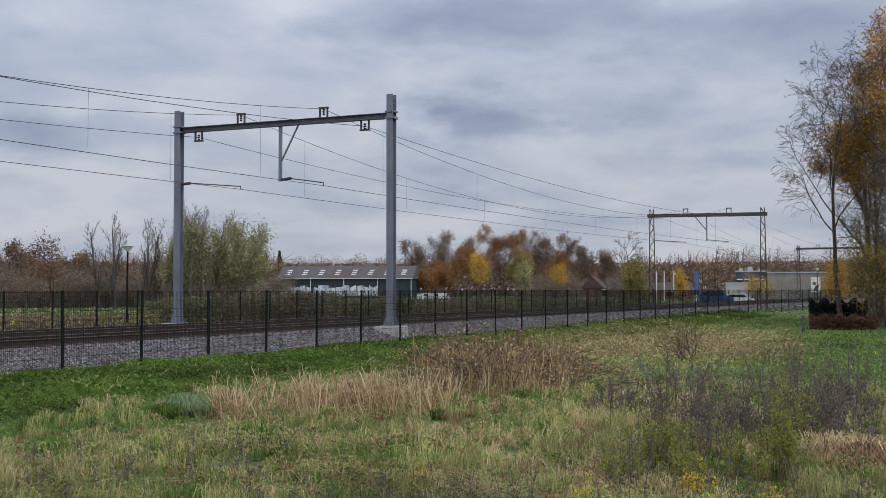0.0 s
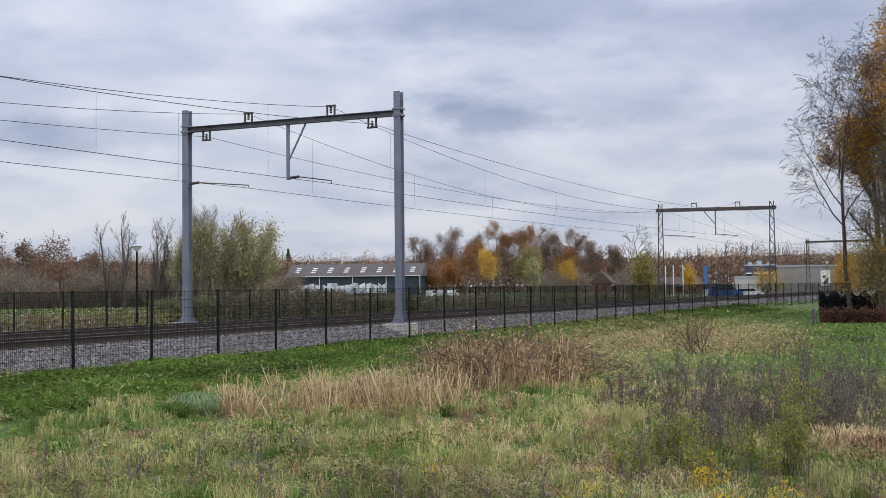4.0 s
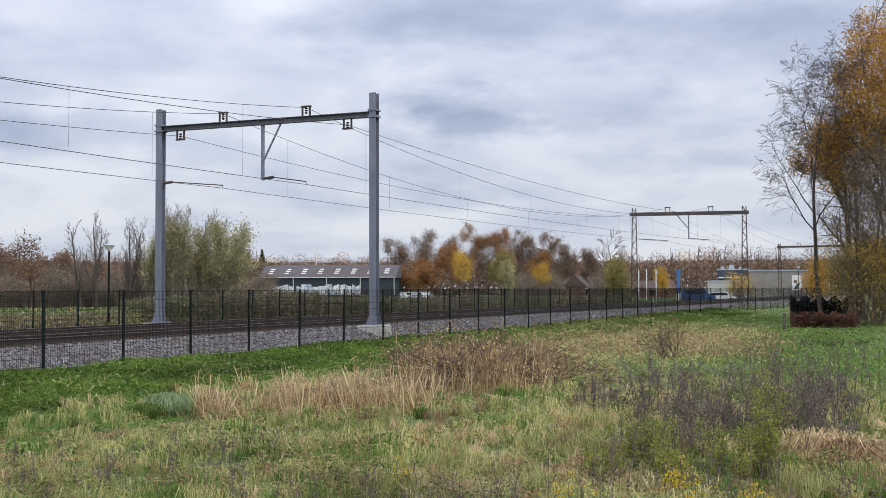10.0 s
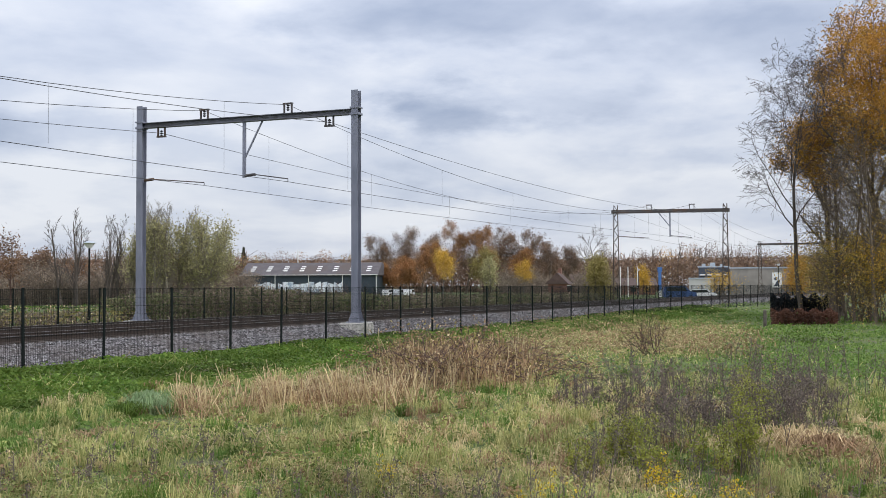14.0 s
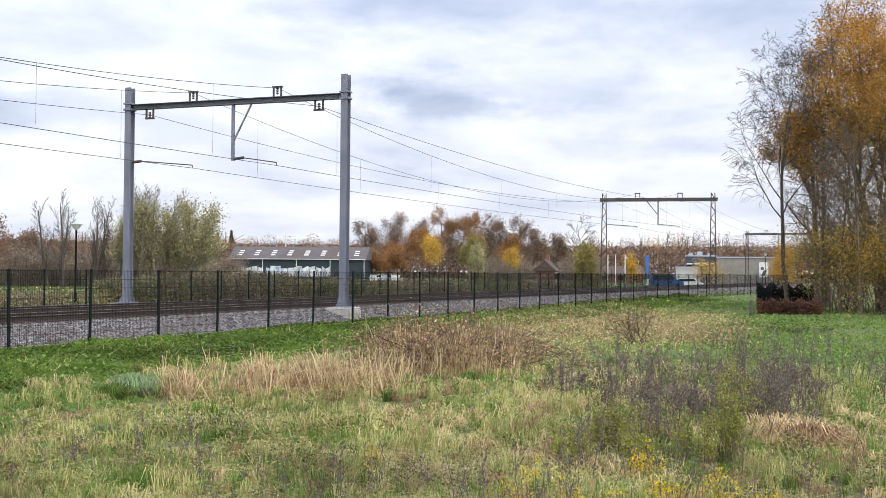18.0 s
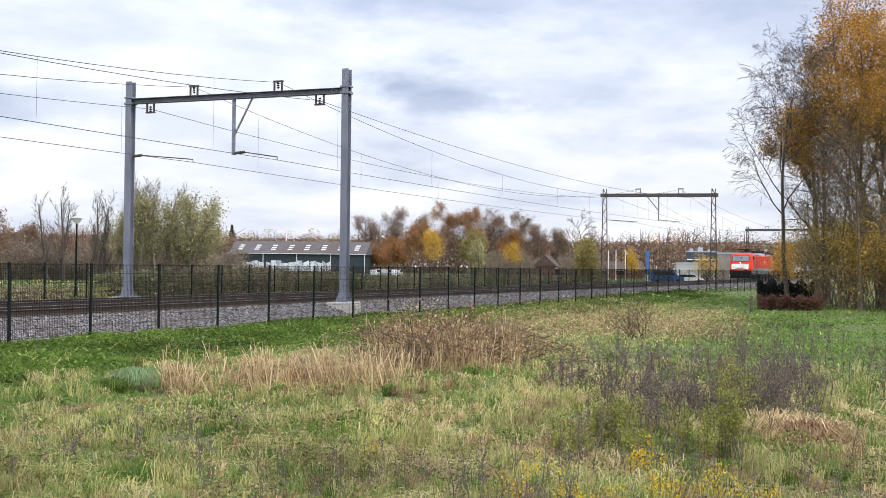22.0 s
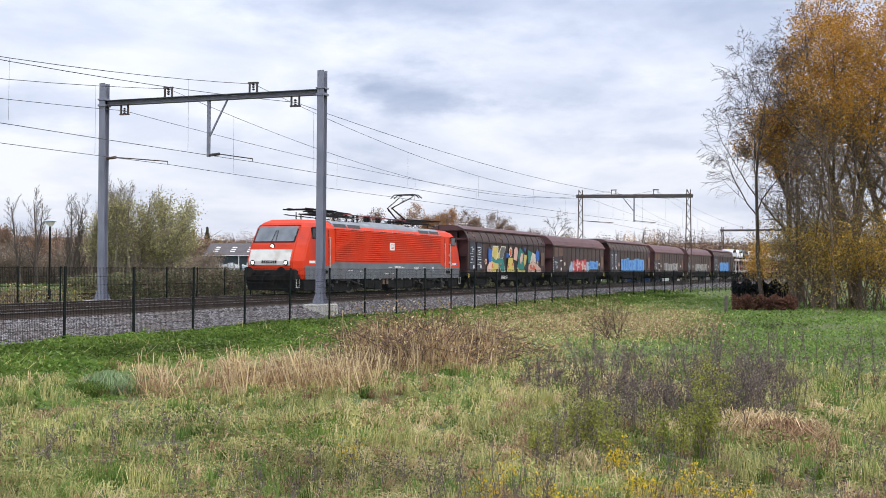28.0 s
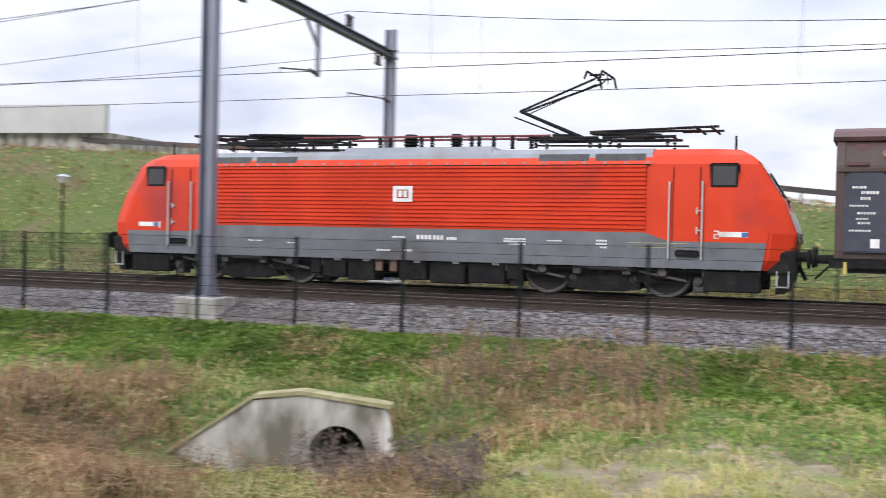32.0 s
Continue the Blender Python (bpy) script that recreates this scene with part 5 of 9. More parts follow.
        daub(g, "black", ((-1.69, 2.87), (-2.69, 2.45), (-2.73, 2.12), (-2.48, 1.97), (-2.73, 1.67), (-2.62, 1.06), (-1.69, 1.10), (-1.16, 1.46), (-1.48, 1.91), (-1.31, 2.11)), y + 0.0192)
        daub(g, "teal", ((-1.75, 2.80), (-2.60, 2.41), (-2.64, 2.14), (-2.37, 1.97), (-2.64, 1.67), (-2.55, 1.12), (-1.75, 1.14), (-1.24, 1.47), (-1.57, 1.91), (-1.40, 2.10)), y + 0.0198)
        daub(g, "pink", ((-2.01, 2.40), (-2.39, 2.35), (-2.28, 1.82), (-1.94, 1.60), (-1.78, 1.96)), y + 0.0204)
        daub(g, "yellow", ((-2.64, 2.32), (-3.19, 2.23), (-2.95, 1.71), (-2.73, 1.41), (-2.53, 1.82)), y + 0.0210)
        daub(g, "yellow", ((-1.22, 1.42), (-1.75, 1.18), (-2.82, 1.20), (-2.82, 1.07), (-1.22, 1.07)), y + 0.0216)
        spray(g, "orange", [(-2.10, 1.70, 0.09)], y + 0.0222)
        daub(g, "teal", ((-3.38, 2.63), (-4.26, 2.48), (-4.16, 2.05), (-3.68, 1.68), (-3.38, 1.71)), y + 0.0228)
        daub(g, "cream", ((-4.24, 2.47), (-4.87, 2.36), (-4.99, 1.73), (-4.33, 1.85), (-3.76, 1.64), (-3.97, 2.09)), y + 0.0234)
        daub(g, "orange", ((-3.72, 1.54), (-4.33, 1.64), (-4.93, 1.40), (-4.83, 1.23), (-3.85, 1.30)), y + 0.0240)
        daub(g, "pink", ((-4.08, 1.44), (-4.32, 2.00), (-4.47, 2.00), (-4.39, 1.39)), y + 0.0246)
        spray(g, "cream", [(-5.29, 1.67, 0.17)], y + 0.0252)
        spray(g, "slate", [(-5.29, 1.68, 0.08)], y + 0.0258)
        bm = B()
        for q in range(7):
            x = 1.0 - q * 0.16
            plate(bm, [(x, 0.6), (x + 0.1, 0.6), (x + 0.08, 0.84), (x - 0.02, 0.84)], 1.295, 0.004)
        tagged(part("tag_bars", bm, M_WHITE, g), "white illegible spray tag", kind="stuff")
    elif k == 2:
        letters(g, ("sky", "blue"), -4.6, 3.6, 1.15, 2.4, 9, y, 5)
    else:
        letters(g, ("sky", "blue"), -3.0, 3.4, 1.15, 2.4, 7, y, 8)
    VEHICLES.append((g, 9.62 + 15.5 * (k + 0.5), pivot))


def flat_wagon_walls(k):
    """Wagon with flat panelled sliding walls under a sloping roof."""
    g = empty("covered_wagon", Matrix(), "brown bogie wagon with flat panelled walls, sloping roof and spray paint", "railway wagon", "covered wagons of the train")
    half, pivot = 7.15, 4.1
    wagon_base(g, half, pivot)
    for sy in (1, -1):
        bm = B()
        box(bm, -6.6, 6.6, sy * 1.38, sy * 1.42, 1.06, 3.06)
        w = part("side_wall", bm, M_WAGON, g)
        for q in range(13):
            x = -6.5 + q * 13.0 / 12
            bm = B()
            box(bm, x - 0.05, x + 0.05, sy * 1.42, sy * 1.45, 1.08, 3.0)
            part("rib", bm, M_WAGON, w)
        bm = B()
        loft(bm, [[(x, sy * 1.38, 3.05), (x, sy * 1.52, 3.05), (x, sy * 1.52, 3.16), (x, sy * 1.4, 3.2)] for x in (-6.7, 6.7)])
        part("eave", bm, M_WAGON_ROOF, g)
    bm = B()
    ring = [(1.46, 3.18), (1.3, 3.45), (0.95, 3.75), (0.5, 3.9), (0, 3.94), (-0.5, 3.9), (-0.95, 3.75), (-1.3, 3.45), (-1.46, 3.18)]
    loft(bm, [[(x, y, z) for y, z in ring] for x in (-6.72, 6.72)])
    part("roof", bm, M_WAGON_ROOF, g, "red-brown sloping roof")
    for end in (1, -1):
        bm = B()
        box(bm, end * 6.45, end * 6.52, -1.38, 1.38, 1.05, 3.2)
        ew = part("end_wall", bm, M_WAGON_ROOF, g)
        bm = B()
        for y in (-0.7, 0.0, 0.7):
            box(bm, end * 6.52, end * 6.66, y - 0.05, y + 0.05, 1.05, 3.15)
        box(bm, end * 6.52, end * 6.72, -1.4, 1.4, 2.1, 2.16)
        part("end_post", bm, M_WAGON_ROOF, ew)
    y = 1.462
    data_panel(g, 5.5, 6.4, 1.25, 2.2, 1.456)
    for x0, x1, z0, z1 in ((5.5, 6.3, 2.25, 2.95), (4.4, 5.3, 2.3, 2.95), (-6.3, -5.7, 1.4, 2.4)):
        bm = B()
        plate(bm, [(x0, z0), (x1, z0), (x1, z1), (x0, z1)], 1.456)
        part("faded_panel", bm, M_BROWNPANEL, g)
    bm = B()
    for q in range(9):
        plate(bm, [(6.48, 1.1 + q * 0.13), (6.58, 1.1 + q * 0.13), (6.58, 1.16 + q * 0.13), (6.48, 1.16 + q * 0.13)], 1.456)
    for x0 in (4.5, 4.8):
        plate(bm, [(x0, 1.9), (x0 + 0.25, 1.9), (x0 + 0.25, 1.98), (x0, 1.98)], 1.456)
    plate(bm, [(4.6, 1.15), (4.85, 1.15), (4.85, 1.4), (4.6, 1.4)], 1.456)
    tagged(part("data_lettering", bm, M_WHITE, g), "small white data marks", kind="stuff")
    for x in (3.9, -5.2):
        bm = B()
        rod(bm, (x, 1.45, 1.7), (x, 1.462, 1.7), 0.16, 12)
        part("round_mark", bm, PAINT["cream"], g)
    if k == 1:
        spray(g, "paleblue", [(-2.4, 2.9, 1.1, 1.6, -0.2), (-2.2, 2.5, 1.6, 1.9, -0.1)], y)
        letters(g, ("red", "cream"), -1.6, 1.9, 1.1, 2.15, 5, y + 0.004, 3)
        letters(g, ("sky", "blue"), -4.8, -2.4, 1.3, 2.05, 4, y + 0.004, 4)
    else:
        letters(g, ("grey", "black"), -4.0, 2.6, 1.15, 2.05, 8, y, 10 + k)
    VEHICLES.append((g, 9.62 + 15.5 * (k + 0.5), pivot))


for k in range(6):
    (ribbed_wagon if k in (0, 2, 5) else flat_wagon_walls)(k)

CAR_PAINT = [surface("car_paint_" + n, c, c, 2, 0.25, 0, spec=0.6) for n, c in (("white", (0.72, 0.73, 0.74)), ("silver", (0.5, 0.52, 0.55)), ("black", (0.02, 0.02, 0.023)), ("darkred", (0.2, 0.02, 0.02)))]
M_DECK = surface("worn_white_deck_paint", (0.4, 0.38, 0.36), (0.55, 0.53, 0.5), 3, 0.6, 0.05, stain=(0.2, 0.12, 0.08))
M_DECKRED = surface("faded_red_deck_paint", (0.2, 0.05, 0.045), (0.27, 0.08, 0.065), 3, 0.6, 0.05, stain=(0.1, 0.06, 0.05))


def car_transporter(k, first):
    g = empty("car_transporter", Matrix(), "two-deck car-carrying wagon loaded with new cars", "railway wagon", "car-carrying wagons of the train")
    half, pivot = 12.6, 9.0
    deck = M_DECK if k == 0 else M_DECKRED
    wagon_base(g, half, pivot)
    for z in (1.05, 2.72):
        bm = B()
        box(bm, -half, half, -1.35, 1.35, z, z + 0.1)
        for sy in (1, -1):
            box(bm, -half, half, sy * 1.3, sy * 1.42, z - 0.05, z + 0.22)
        part("deck", bm, deck, g)
    for i in range(9):
        for sy in (1, -1):
            x = -half + 0.4 + i * (2 * half - 0.8) / 8
            bm = B()
            rod(bm, (x, sy * 1.38, 1.0), (x + (0.5 if i % 2 else -0.5), sy * 1.38, 2.75), 0.07, 4)
            part("deck_post", bm, deck, g)
    dist = first + (half + 0.5)
    VEHICLES.append((g, dist, pivot))
    for z, n in ((1.16, 5), (2.83, 5)):
        for i in range(n):
            x = -half + 2.6 + i * (2 * half - 5.0) / (n - 1)
            pc = CAR_PAINT[(0, 1, 2, 0, 1)[(i + k) % 5] if z > 2 else (2, 3)[i % 2]]
            c = empty("carried_car", Matrix(), "new hatchback car carried on the wagon's deck", "car", "cars on the train")
            bm = B()
            side = [(-2.05, 0.35), (-2.1, 0.75), (-1.95, 1.0), (-1.55, 1.42), (-0.3, 1.5), (0.55, 1.4), (1.2, 0.98), (1.95, 0.85), (2.1, 0.6), (2.05, 0.35)]
            loft(bm, [[(px, y * (0.86 if pz > 1.2 else 1.0), pz) for px, pz in side] for y in (-0.88, -0.8, 0.8, 0.88)])
            part("body", bm, pc, c)
            bm = B()
            for sy in (1, -1):
                plate(bm, [(-1.6, 1.03), (-1.4, 1.38), (-0.3, 1.43), (0.45, 1.34), (1.0, 1.0)], sy * 0.86, 0.01)
            part("glazing", bm, M_GLASS, c)
            for wx in (-1.3, 1.3):
                for sy in (1, -1):
                    bm = B()
                    rod(bm, (wx, sy * 0.7, 0.31), (wx, sy * 0.9, 0.31), 0.31, 14)
                    part("tyre", bm, M_UNDER, c)
            VEHICLES.append((c, (dist, -x, z), pivot))
    return dist + half + 0.5


pos = 9.62 + 15.5 * 6
for k in range(3):
    pos = car_transporter(k, pos)

# ---- plants: fast meshes of many small pieces ----
rng = np.random.default_rng(7)


def soup(name, verts, sides, material, parent=None, label="", smooth=False):
    """A mesh of separate faces with the same number of corners, from an array (n * sides, 3)."""
    verts = np.asarray(verts, np.float32).reshape(-1, 3)
    n = len(verts) // sides
    me = bpy.data.meshes.new(name)
    me.vertices.add(len(verts))
    me.vertices.foreach_set("co", verts.ravel())
    me.loops.add(n * sides)
    me.loops.foreach_set("vertex_index", np.arange(n * sides, dtype=np.int32))
    me.polygons.add(n)
    me.polygons.foreach_set("loop_start", np.arange(0, n * sides, sides, dtype=np.int32))
    me.update(calc_edges=True)
    me.materials.append(material)
    ob = new(name, me)
    if parent:
        ob.parent = parent
    if label:
        tagged(ob, label)
    return ob


def leaf_tris(centres, size, flat=0.0, gen=rng):
    """Small randomly turned leaves (rhombs of two corners and two tips)."""
    c = np.asarray(centres, float)
    n = len(c)
    a = gen.normal(size=(n, 3))
    a[:, 2] *= 1 - flat
    a /= np.linalg.norm(a, axis=1)[:, None] + 1e-9
    b = gen.normal(size=(n, 3))
    b -= a * (a * b).sum(1)[:, None]
    b /= np.linalg.norm(b, axis=1)[:, None] + 1e-9
    s = (size * gen.uniform(0.6, 1.3, n))[:, None]
    return np.stack([c - a * s, c + b * s * 0.55, c + a * s, c - b * s * 0.55], 1).reshape(-1, 3)


def tubes_mesh(name, tubes, material, parent, sides_of=lambda r: 6 if r > 0.06 else (4 if r > 0.025 else 3)):
    """Tapered tubes along point rows, joined into one mesh."""
    groups = {}
    for pts, rad in tubes:
        groups.setdefault((len(pts), sides_of(rad[0])), []).append((pts, rad))
    all_v, all_f, base = [], [], 0
    for (n, k), ts in groups.items():
        p = np.array([t[0] for t in ts], float)
        r = np.array([t[1] for t in ts], float)
        d = np.empty_like(p)
        d[:, 1:-1] = p[:, 2:] - p[:, :-2]
        d[:, 0], d[:, -1] = p[:, 1] - p[:, 0], p[:, -1] - p[:, -2]
        d /= np.linalg.norm(d, axis=2, keepdims=True) + 1e-9
        ref = np.where(np.abs(d[..., 2:3]) > 0.5, np.array((0.31, 0.95, 0.1)), np.array((0, 0, 1.0)))
        u = np.cross(d, ref)
        u /= np.linalg.norm(u, axis=2, keepdims=True) + 1e-9
        v = np.cross(d, u)
        ang = np.arange(k) * math.tau / k
        ring = p[:, :, None] + r[:, :, None, None] * (np.cos(ang)[None, None, :, None] * u[:, :, None] + np.sin(ang)[None, None, :, None] * v[:, :, None])
        idx = base + np.arange(len(ts) * n * k).reshape(len(ts), n, k)
        nxt = np.roll(idx, -1, axis=2)
        f = np.stack([idx[:, :-1], nxt[:, :-1], nxt[:, 1:], idx[:, 1:]], -1).reshape(-1, 4)
        all_v.append(ring.reshape(-1, 3))
        all_f.append(f)
        base += len(ts) * n * k
    verts, faces = np.concatenate(all_v).astype(np.float32), np.concatenate(all_f).astype(np.int32)
    me = bpy.data.meshes.new(name)
    me.vertices.add(len(verts))
    me.vertices.foreach_set("co", verts.ravel())
    me.loops.add(faces.size)
    me.loops.foreach_set("vertex_index", faces.ravel())
    me.polygons.add(len(faces))
    me.polygons.foreach_set("loop_start", np.arange(0, faces.size, 4, dtype=np.int32))
    me.polygons.foreach_set("use_smooth", np.ones(len(faces), dtype=bool))
    me.update(calc_edges=True)
    me.materials.append(material)
    ob = new(name, me)
    if parent:
        ob.parent = parent
    return ob


def grow(gen, start, direction, length, radius, level, spec, tubes, tips):
    """Branches that wander, rise or droop, and fork; ends are gathered for leaves."""
    segs = spec["segs"][level]
    radius = max(radius, spec.get("least", 0.006))
    gauss, uniform = gen.gauss, gen.uniform
    p, d = Vector(start), Vector(direction)
    pts, rad = [p.copy()], [radius]
    taper, wander, rise, step = spec.get("taper", 0.35), spec["wander"][level], spec["rise"][level], length / segs
    for i in range(segs):
        d = Vector((d.x + gauss(0, wander), d.y + gauss(0, wander), d.z + gauss(0, wander) + rise)).normalized()
        p = p + d * step
        pts.append(p)
        rad.append(radius * (1 - (1 - taper) * (i + 1) / segs))
    tubes.append((pts, rad))
    if level + 1 >= len(spec["segs"]):
        tips.append(pts[-1])
        if len(pts) > 2:
            tips.append(pts[-2])
        return
    n, lo, sp = spec["forks"][level], spec["from"][level], spec["spread"][level]
    for k in range(n):
        f = lo + (1 - lo) * (k + uniform(0.1, 0.9)) / n
        x = f * segs
        i = min(segs - 1, int(x))
        ax = pts[i + 1] - pts[i]
        q = pts[i] + ax * (x - i)
        ax.normalize()
        side = ax.cross(Vector((gauss(0, 1), gauss(0, 1), gauss(0, 1)))).normalized()
        nl = length * spec["ratio"][level] * (1.15 - 0.55 * f) * uniform(0.75, 1.2)
        grow(gen, q, (ax * (1 - sp) + side * sp).normalized(), nl, max(0.004, rad[i] * spec["thin"][level]), level + 1, spec, tubes, tips)


def tree(label, at_point, height, trunk_r, spec, bark, leaf=None, leaves=0, leaf_size=0.12, spread=0.5, seed=1, lean=(0, 0, 1), category="tree", name="tree", keep=None, group="trees round the meadow"):
    """A trunk with limbs and, where it has any, leaves scattered round its twig ends."""
    gen = np.random.default_rng(seed)
    g = empty(name, Matrix.Translation(at_point), label, category, group)
    tubes, tips = [], []
    chance = random.Random(seed)
    for _ in range(spec.get("stems", 1)):
        d = np.array(lean, float) + gen.normal(size=3) * spec.get("stem_spread", 0.03)
        off = gen.normal(size=3) * spec.get("stem_off", 0.0)
        off[2] = -0.2
        grow(chance, off, d / np.linalg.norm(d), height * spec.get("bole", 0.85) * gen.uniform(0.85, 1.05), trunk_r, 0, spec, tubes, tips)
    big = [t for t in tubes if t[1][0] > 0.05]
    small = [t for t in tubes if t[1][0] <= 0.05]
    if big:
        tubes_mesh("trunk", big, bark, g)
    if small:
        tagged(tubes_mesh("fine_branching" if big else "brushwood", small, bark, g), "fine bare twigs", kind="stuff")
    if leaf and leaves:
        tips = np.array(tips)
        if keep is not None:
            tips = tips[keep(tips)]
        c = tips[gen.integers(0, len(tips), leaves)] + gen.normal(size=(leaves, 3)) * spread
        soup("crown", leaf_tris(c, leaf_size, 0.2, gen), 4, leaf, g)
    return g


BARK = surface("grey_brown_bark", (0.05, 0.04, 0.033), (0.12, 0.098, 0.08), 4, 0.9, 0.4, stretch=(1, 1, 0.3))
BARK_PALE = surface("pale_mottled_bark", (0.085, 0.075, 0.066), (0.2, 0.182, 0.16), 3, 0.9, 0.3, stain=(0.06, 0.05, 0.045), stain_scale=2.5, stretch=(1, 1, 0.5))
BARK_RED = surface("reddish_twig_bark", (0.075, 0.042, 0.035), (0.12, 0.075, 0.06), 4, 0.9, 0.2)
L_ORANGE = leafy("orange_oak_leaf", (0.36, 0.175, 0.025), (0.64, 0.37, 0.07))
L_BROWN = leafy("brown_oak_leaf", (0.13, 0.075, 0.045), (0.27, 0.165, 0.1))
L_YELLOW = leafy("yellow_birch_leaf", (0.46, 0.27, 0.03), (0.68, 0.45, 0.08))
L_OLIVE = leafy("olive_autumn_leaf", (0.2, 0.17, 0.05), (0.38, 0.32, 0.12))
L_WILLOW = leafy("grey_green_willow_leaf", (0.25, 0.235, 0.1), (0.48, 0.44, 0.23))
L_RUST = leafy("rust_leaf", (0.22, 0.105, 0.045), (0.42, 0.225, 0.095), clump=0.3)
L_WOODS = leafy("purple_brown_wood_twigs", (0.14, 0.092, 0.066), (0.3, 0.2, 0.14), clump=0.15)
L_OCHRE = leafy("ochre_thicket_leaf", (0.3, 0.21, 0.05), (0.56, 0.42, 0.15))
L_DARK = leafy("dark_evergreen_leaf", (0.02, 0.035, 0.012), (0.05, 0.075, 0.025))
L_TANGLE = leafy("dry_bramble_tangle", (0.15, 0.11, 0.08), (0.38, 0.31, 0.23), clump=0.8)
L_HEDGE = leafy("bramble_leaf", (0.06, 0.095, 0.035), (0.25, 0.23, 0.12))

OAK = dict(segs=(7, 5, 3, 2, 2), forks=(11, 6, 5, 4), spread=(0.55, 0.5, 0.5, 0.5), ratio=(0.5, 0.55, 0.5, 0.5), thin=(0.5, 0.5, 0.5, 0.5), wander=(0.06, 0.13, 0.18, 0.2, 0.2),
           rise=(0.02, 0.08, 0.05, 0.02, 0.0), taper=0.25)
OAK["from"] = (0.25, 0.25, 0.2, 0.2)
BIRCH = dict(segs=(8, 5, 4, 3, 2), forks=(12, 6, 6, 5), spread=(0.42, 0.45, 0.5, 0.4), ratio=(0.42, 0.5, 0.55, 0.5), thin=(0.42, 0.5, 0.5, 0.55), wander=(0.05, 0.1, 0.13, 0.15, 0.12),
             rise=(0.02, 0.12, 0.03, -0.1, -0.22), taper=0.25)
BIRCH["from"] = (0.4, 0.25, 0.2, 0.2)
POPLAR = dict(segs=(8, 4, 3, 2), forks=(22, 7, 5), spread=(0.33, 0.38, 0.4), ratio=(0.3, 0.45, 0.5), thin=(0.35, 0.5, 0.5), wander=(0.03, 0.08, 0.1, 0.12), rise=(0.03, 0.15, 0.1, 0.05), taper=0.2)
POPLAR["from"] = (0.12, 0.15, 0.2)
SHRUB = dict(segs=(4, 3, 3), forks=(5, 4), spread=(0.45, 0.5), ratio=(0.6, 0.6), thin=(0.55, 0.5), wander=(0.12, 0.18, 0.2), rise=(0.05, 0.05, 0.0), taper=0.3, stems=14, stem_spread=0.45, stem_off=0.5)
SHRUB["from"] = (0.25, 0.2)
WILLOW = dict(segs=(6, 5, 4, 3), forks=(9, 6, 5), spread=(0.4, 0.4, 0.45), ratio=(0.55, 0.55, 0.5), thin=(0.5, 0.5, 0.5), wander=(0.08, 0.1, 0.14, 0.15), rise=(0.05, 0.1, 0.05, 0.0), taper=0.2,
              stems=7, stem_spread=0.32, stem_off=0.7, bole=0.72)
WILLOW["from"] = (0.2, 0.2, 0.2)


def ground_at(p):
    return float(ground_z([p.x], [p.y])[0])


def spot(az, d, sink=0.05):
    p = polar(az, d)
    p.z = ground_at(p) - sink
    return p


# group on the meadow's edge, in front of the line
BARK_WOOD = surface("brown_thicket_bark", (0.095, 0.072, 0.054), (0.2, 0.155, 0.118), 4, 0.9, 0.3, stretch=(1, 1, 0.3))
SLIM = dict(OAK, segs=(7, 4, 3, 2, 1), ratio=(0.36, 0.52, 0.5, 0.5), forks=(14, 7, 5, 4), spread=(0.48, 0.5, 0.5, 0.5), rise=(0.02, 0.11, 0.06, 0.02, 0.0), least=0.011)
SLIM["from"] = (0.3, 0.2, 0.2, 0.2)
DROOP = dict(BIRCH, bole=0.82, least=0.0105, ratio=(0.5, 0.55, 0.55, 0.55), forks=(14, 7, 7, 5), spread=(0.5, 0.45, 0.5, 0.4))
DROOP["from"] = (0.42, 0.2, 0.2, 0.2)
tree("bare birch with drooping fine twigs at the wood's edge", spot(20.55, 66), 15.2, 0.15, dict(DROOP, least=0.012), BARK, None, seed=4, lean=(-0.09, 0, 1))
tree("tall bare birch behind the wood's edge", spot(22.4, 74), 18.4, 0.17, dict(DROOP, ratio=(0.4, 0.5, 0.55, 0.5)), BARK, None, seed=9)
tree("oak with orange leaves over the meadow's edge", spot(22.0, 70), 15.8, 0.24, SLIM, BARK_WOOD, L_ORANGE, 21000, 0.07, 0.26, 21, lean=(-0.03, 0, 1), keep=lambda t: (t[:, 2] > 8.4) & (t[:, 2] < 13.2) & (t[:, 0] > -2.6))
tree("tall oak with orange autumn leaves in its upper crown", spot(25.0, 66), 20.4, 0.3, dict(SLIM, stems=2, stem_spread=0.05, stem_off=0.5), BARK_WOOD, L_ORANGE, 32000, 0.07, 0.28, 12, keep=lambda t: (t[:, 2] > 9.2) & (t[:, 2] < 14.5 + 1.6 * (t[:, 0] + 3.0)))
tree("tall oak with thinning orange crown at the wood's edge", spot(27.2, 65), 21.0, 0.28, dict(SLIM, stems=2, stem_spread=0.08, stem_off=0.6), BARK_WOOD, L_ORANGE, 26000, 0.07, 0.3, 33, keep=lambda t: t[:, 2] > 8.0)
tree("tall oak with orange leaves deeper in the wood", spot(26.8, 74), 22.0, 0.28, SLIM, BARK_WOOD, L_ORANGE, 16000, 0.08, 0.3, 35, keep=lambda t: t[:, 2] > 11.0)
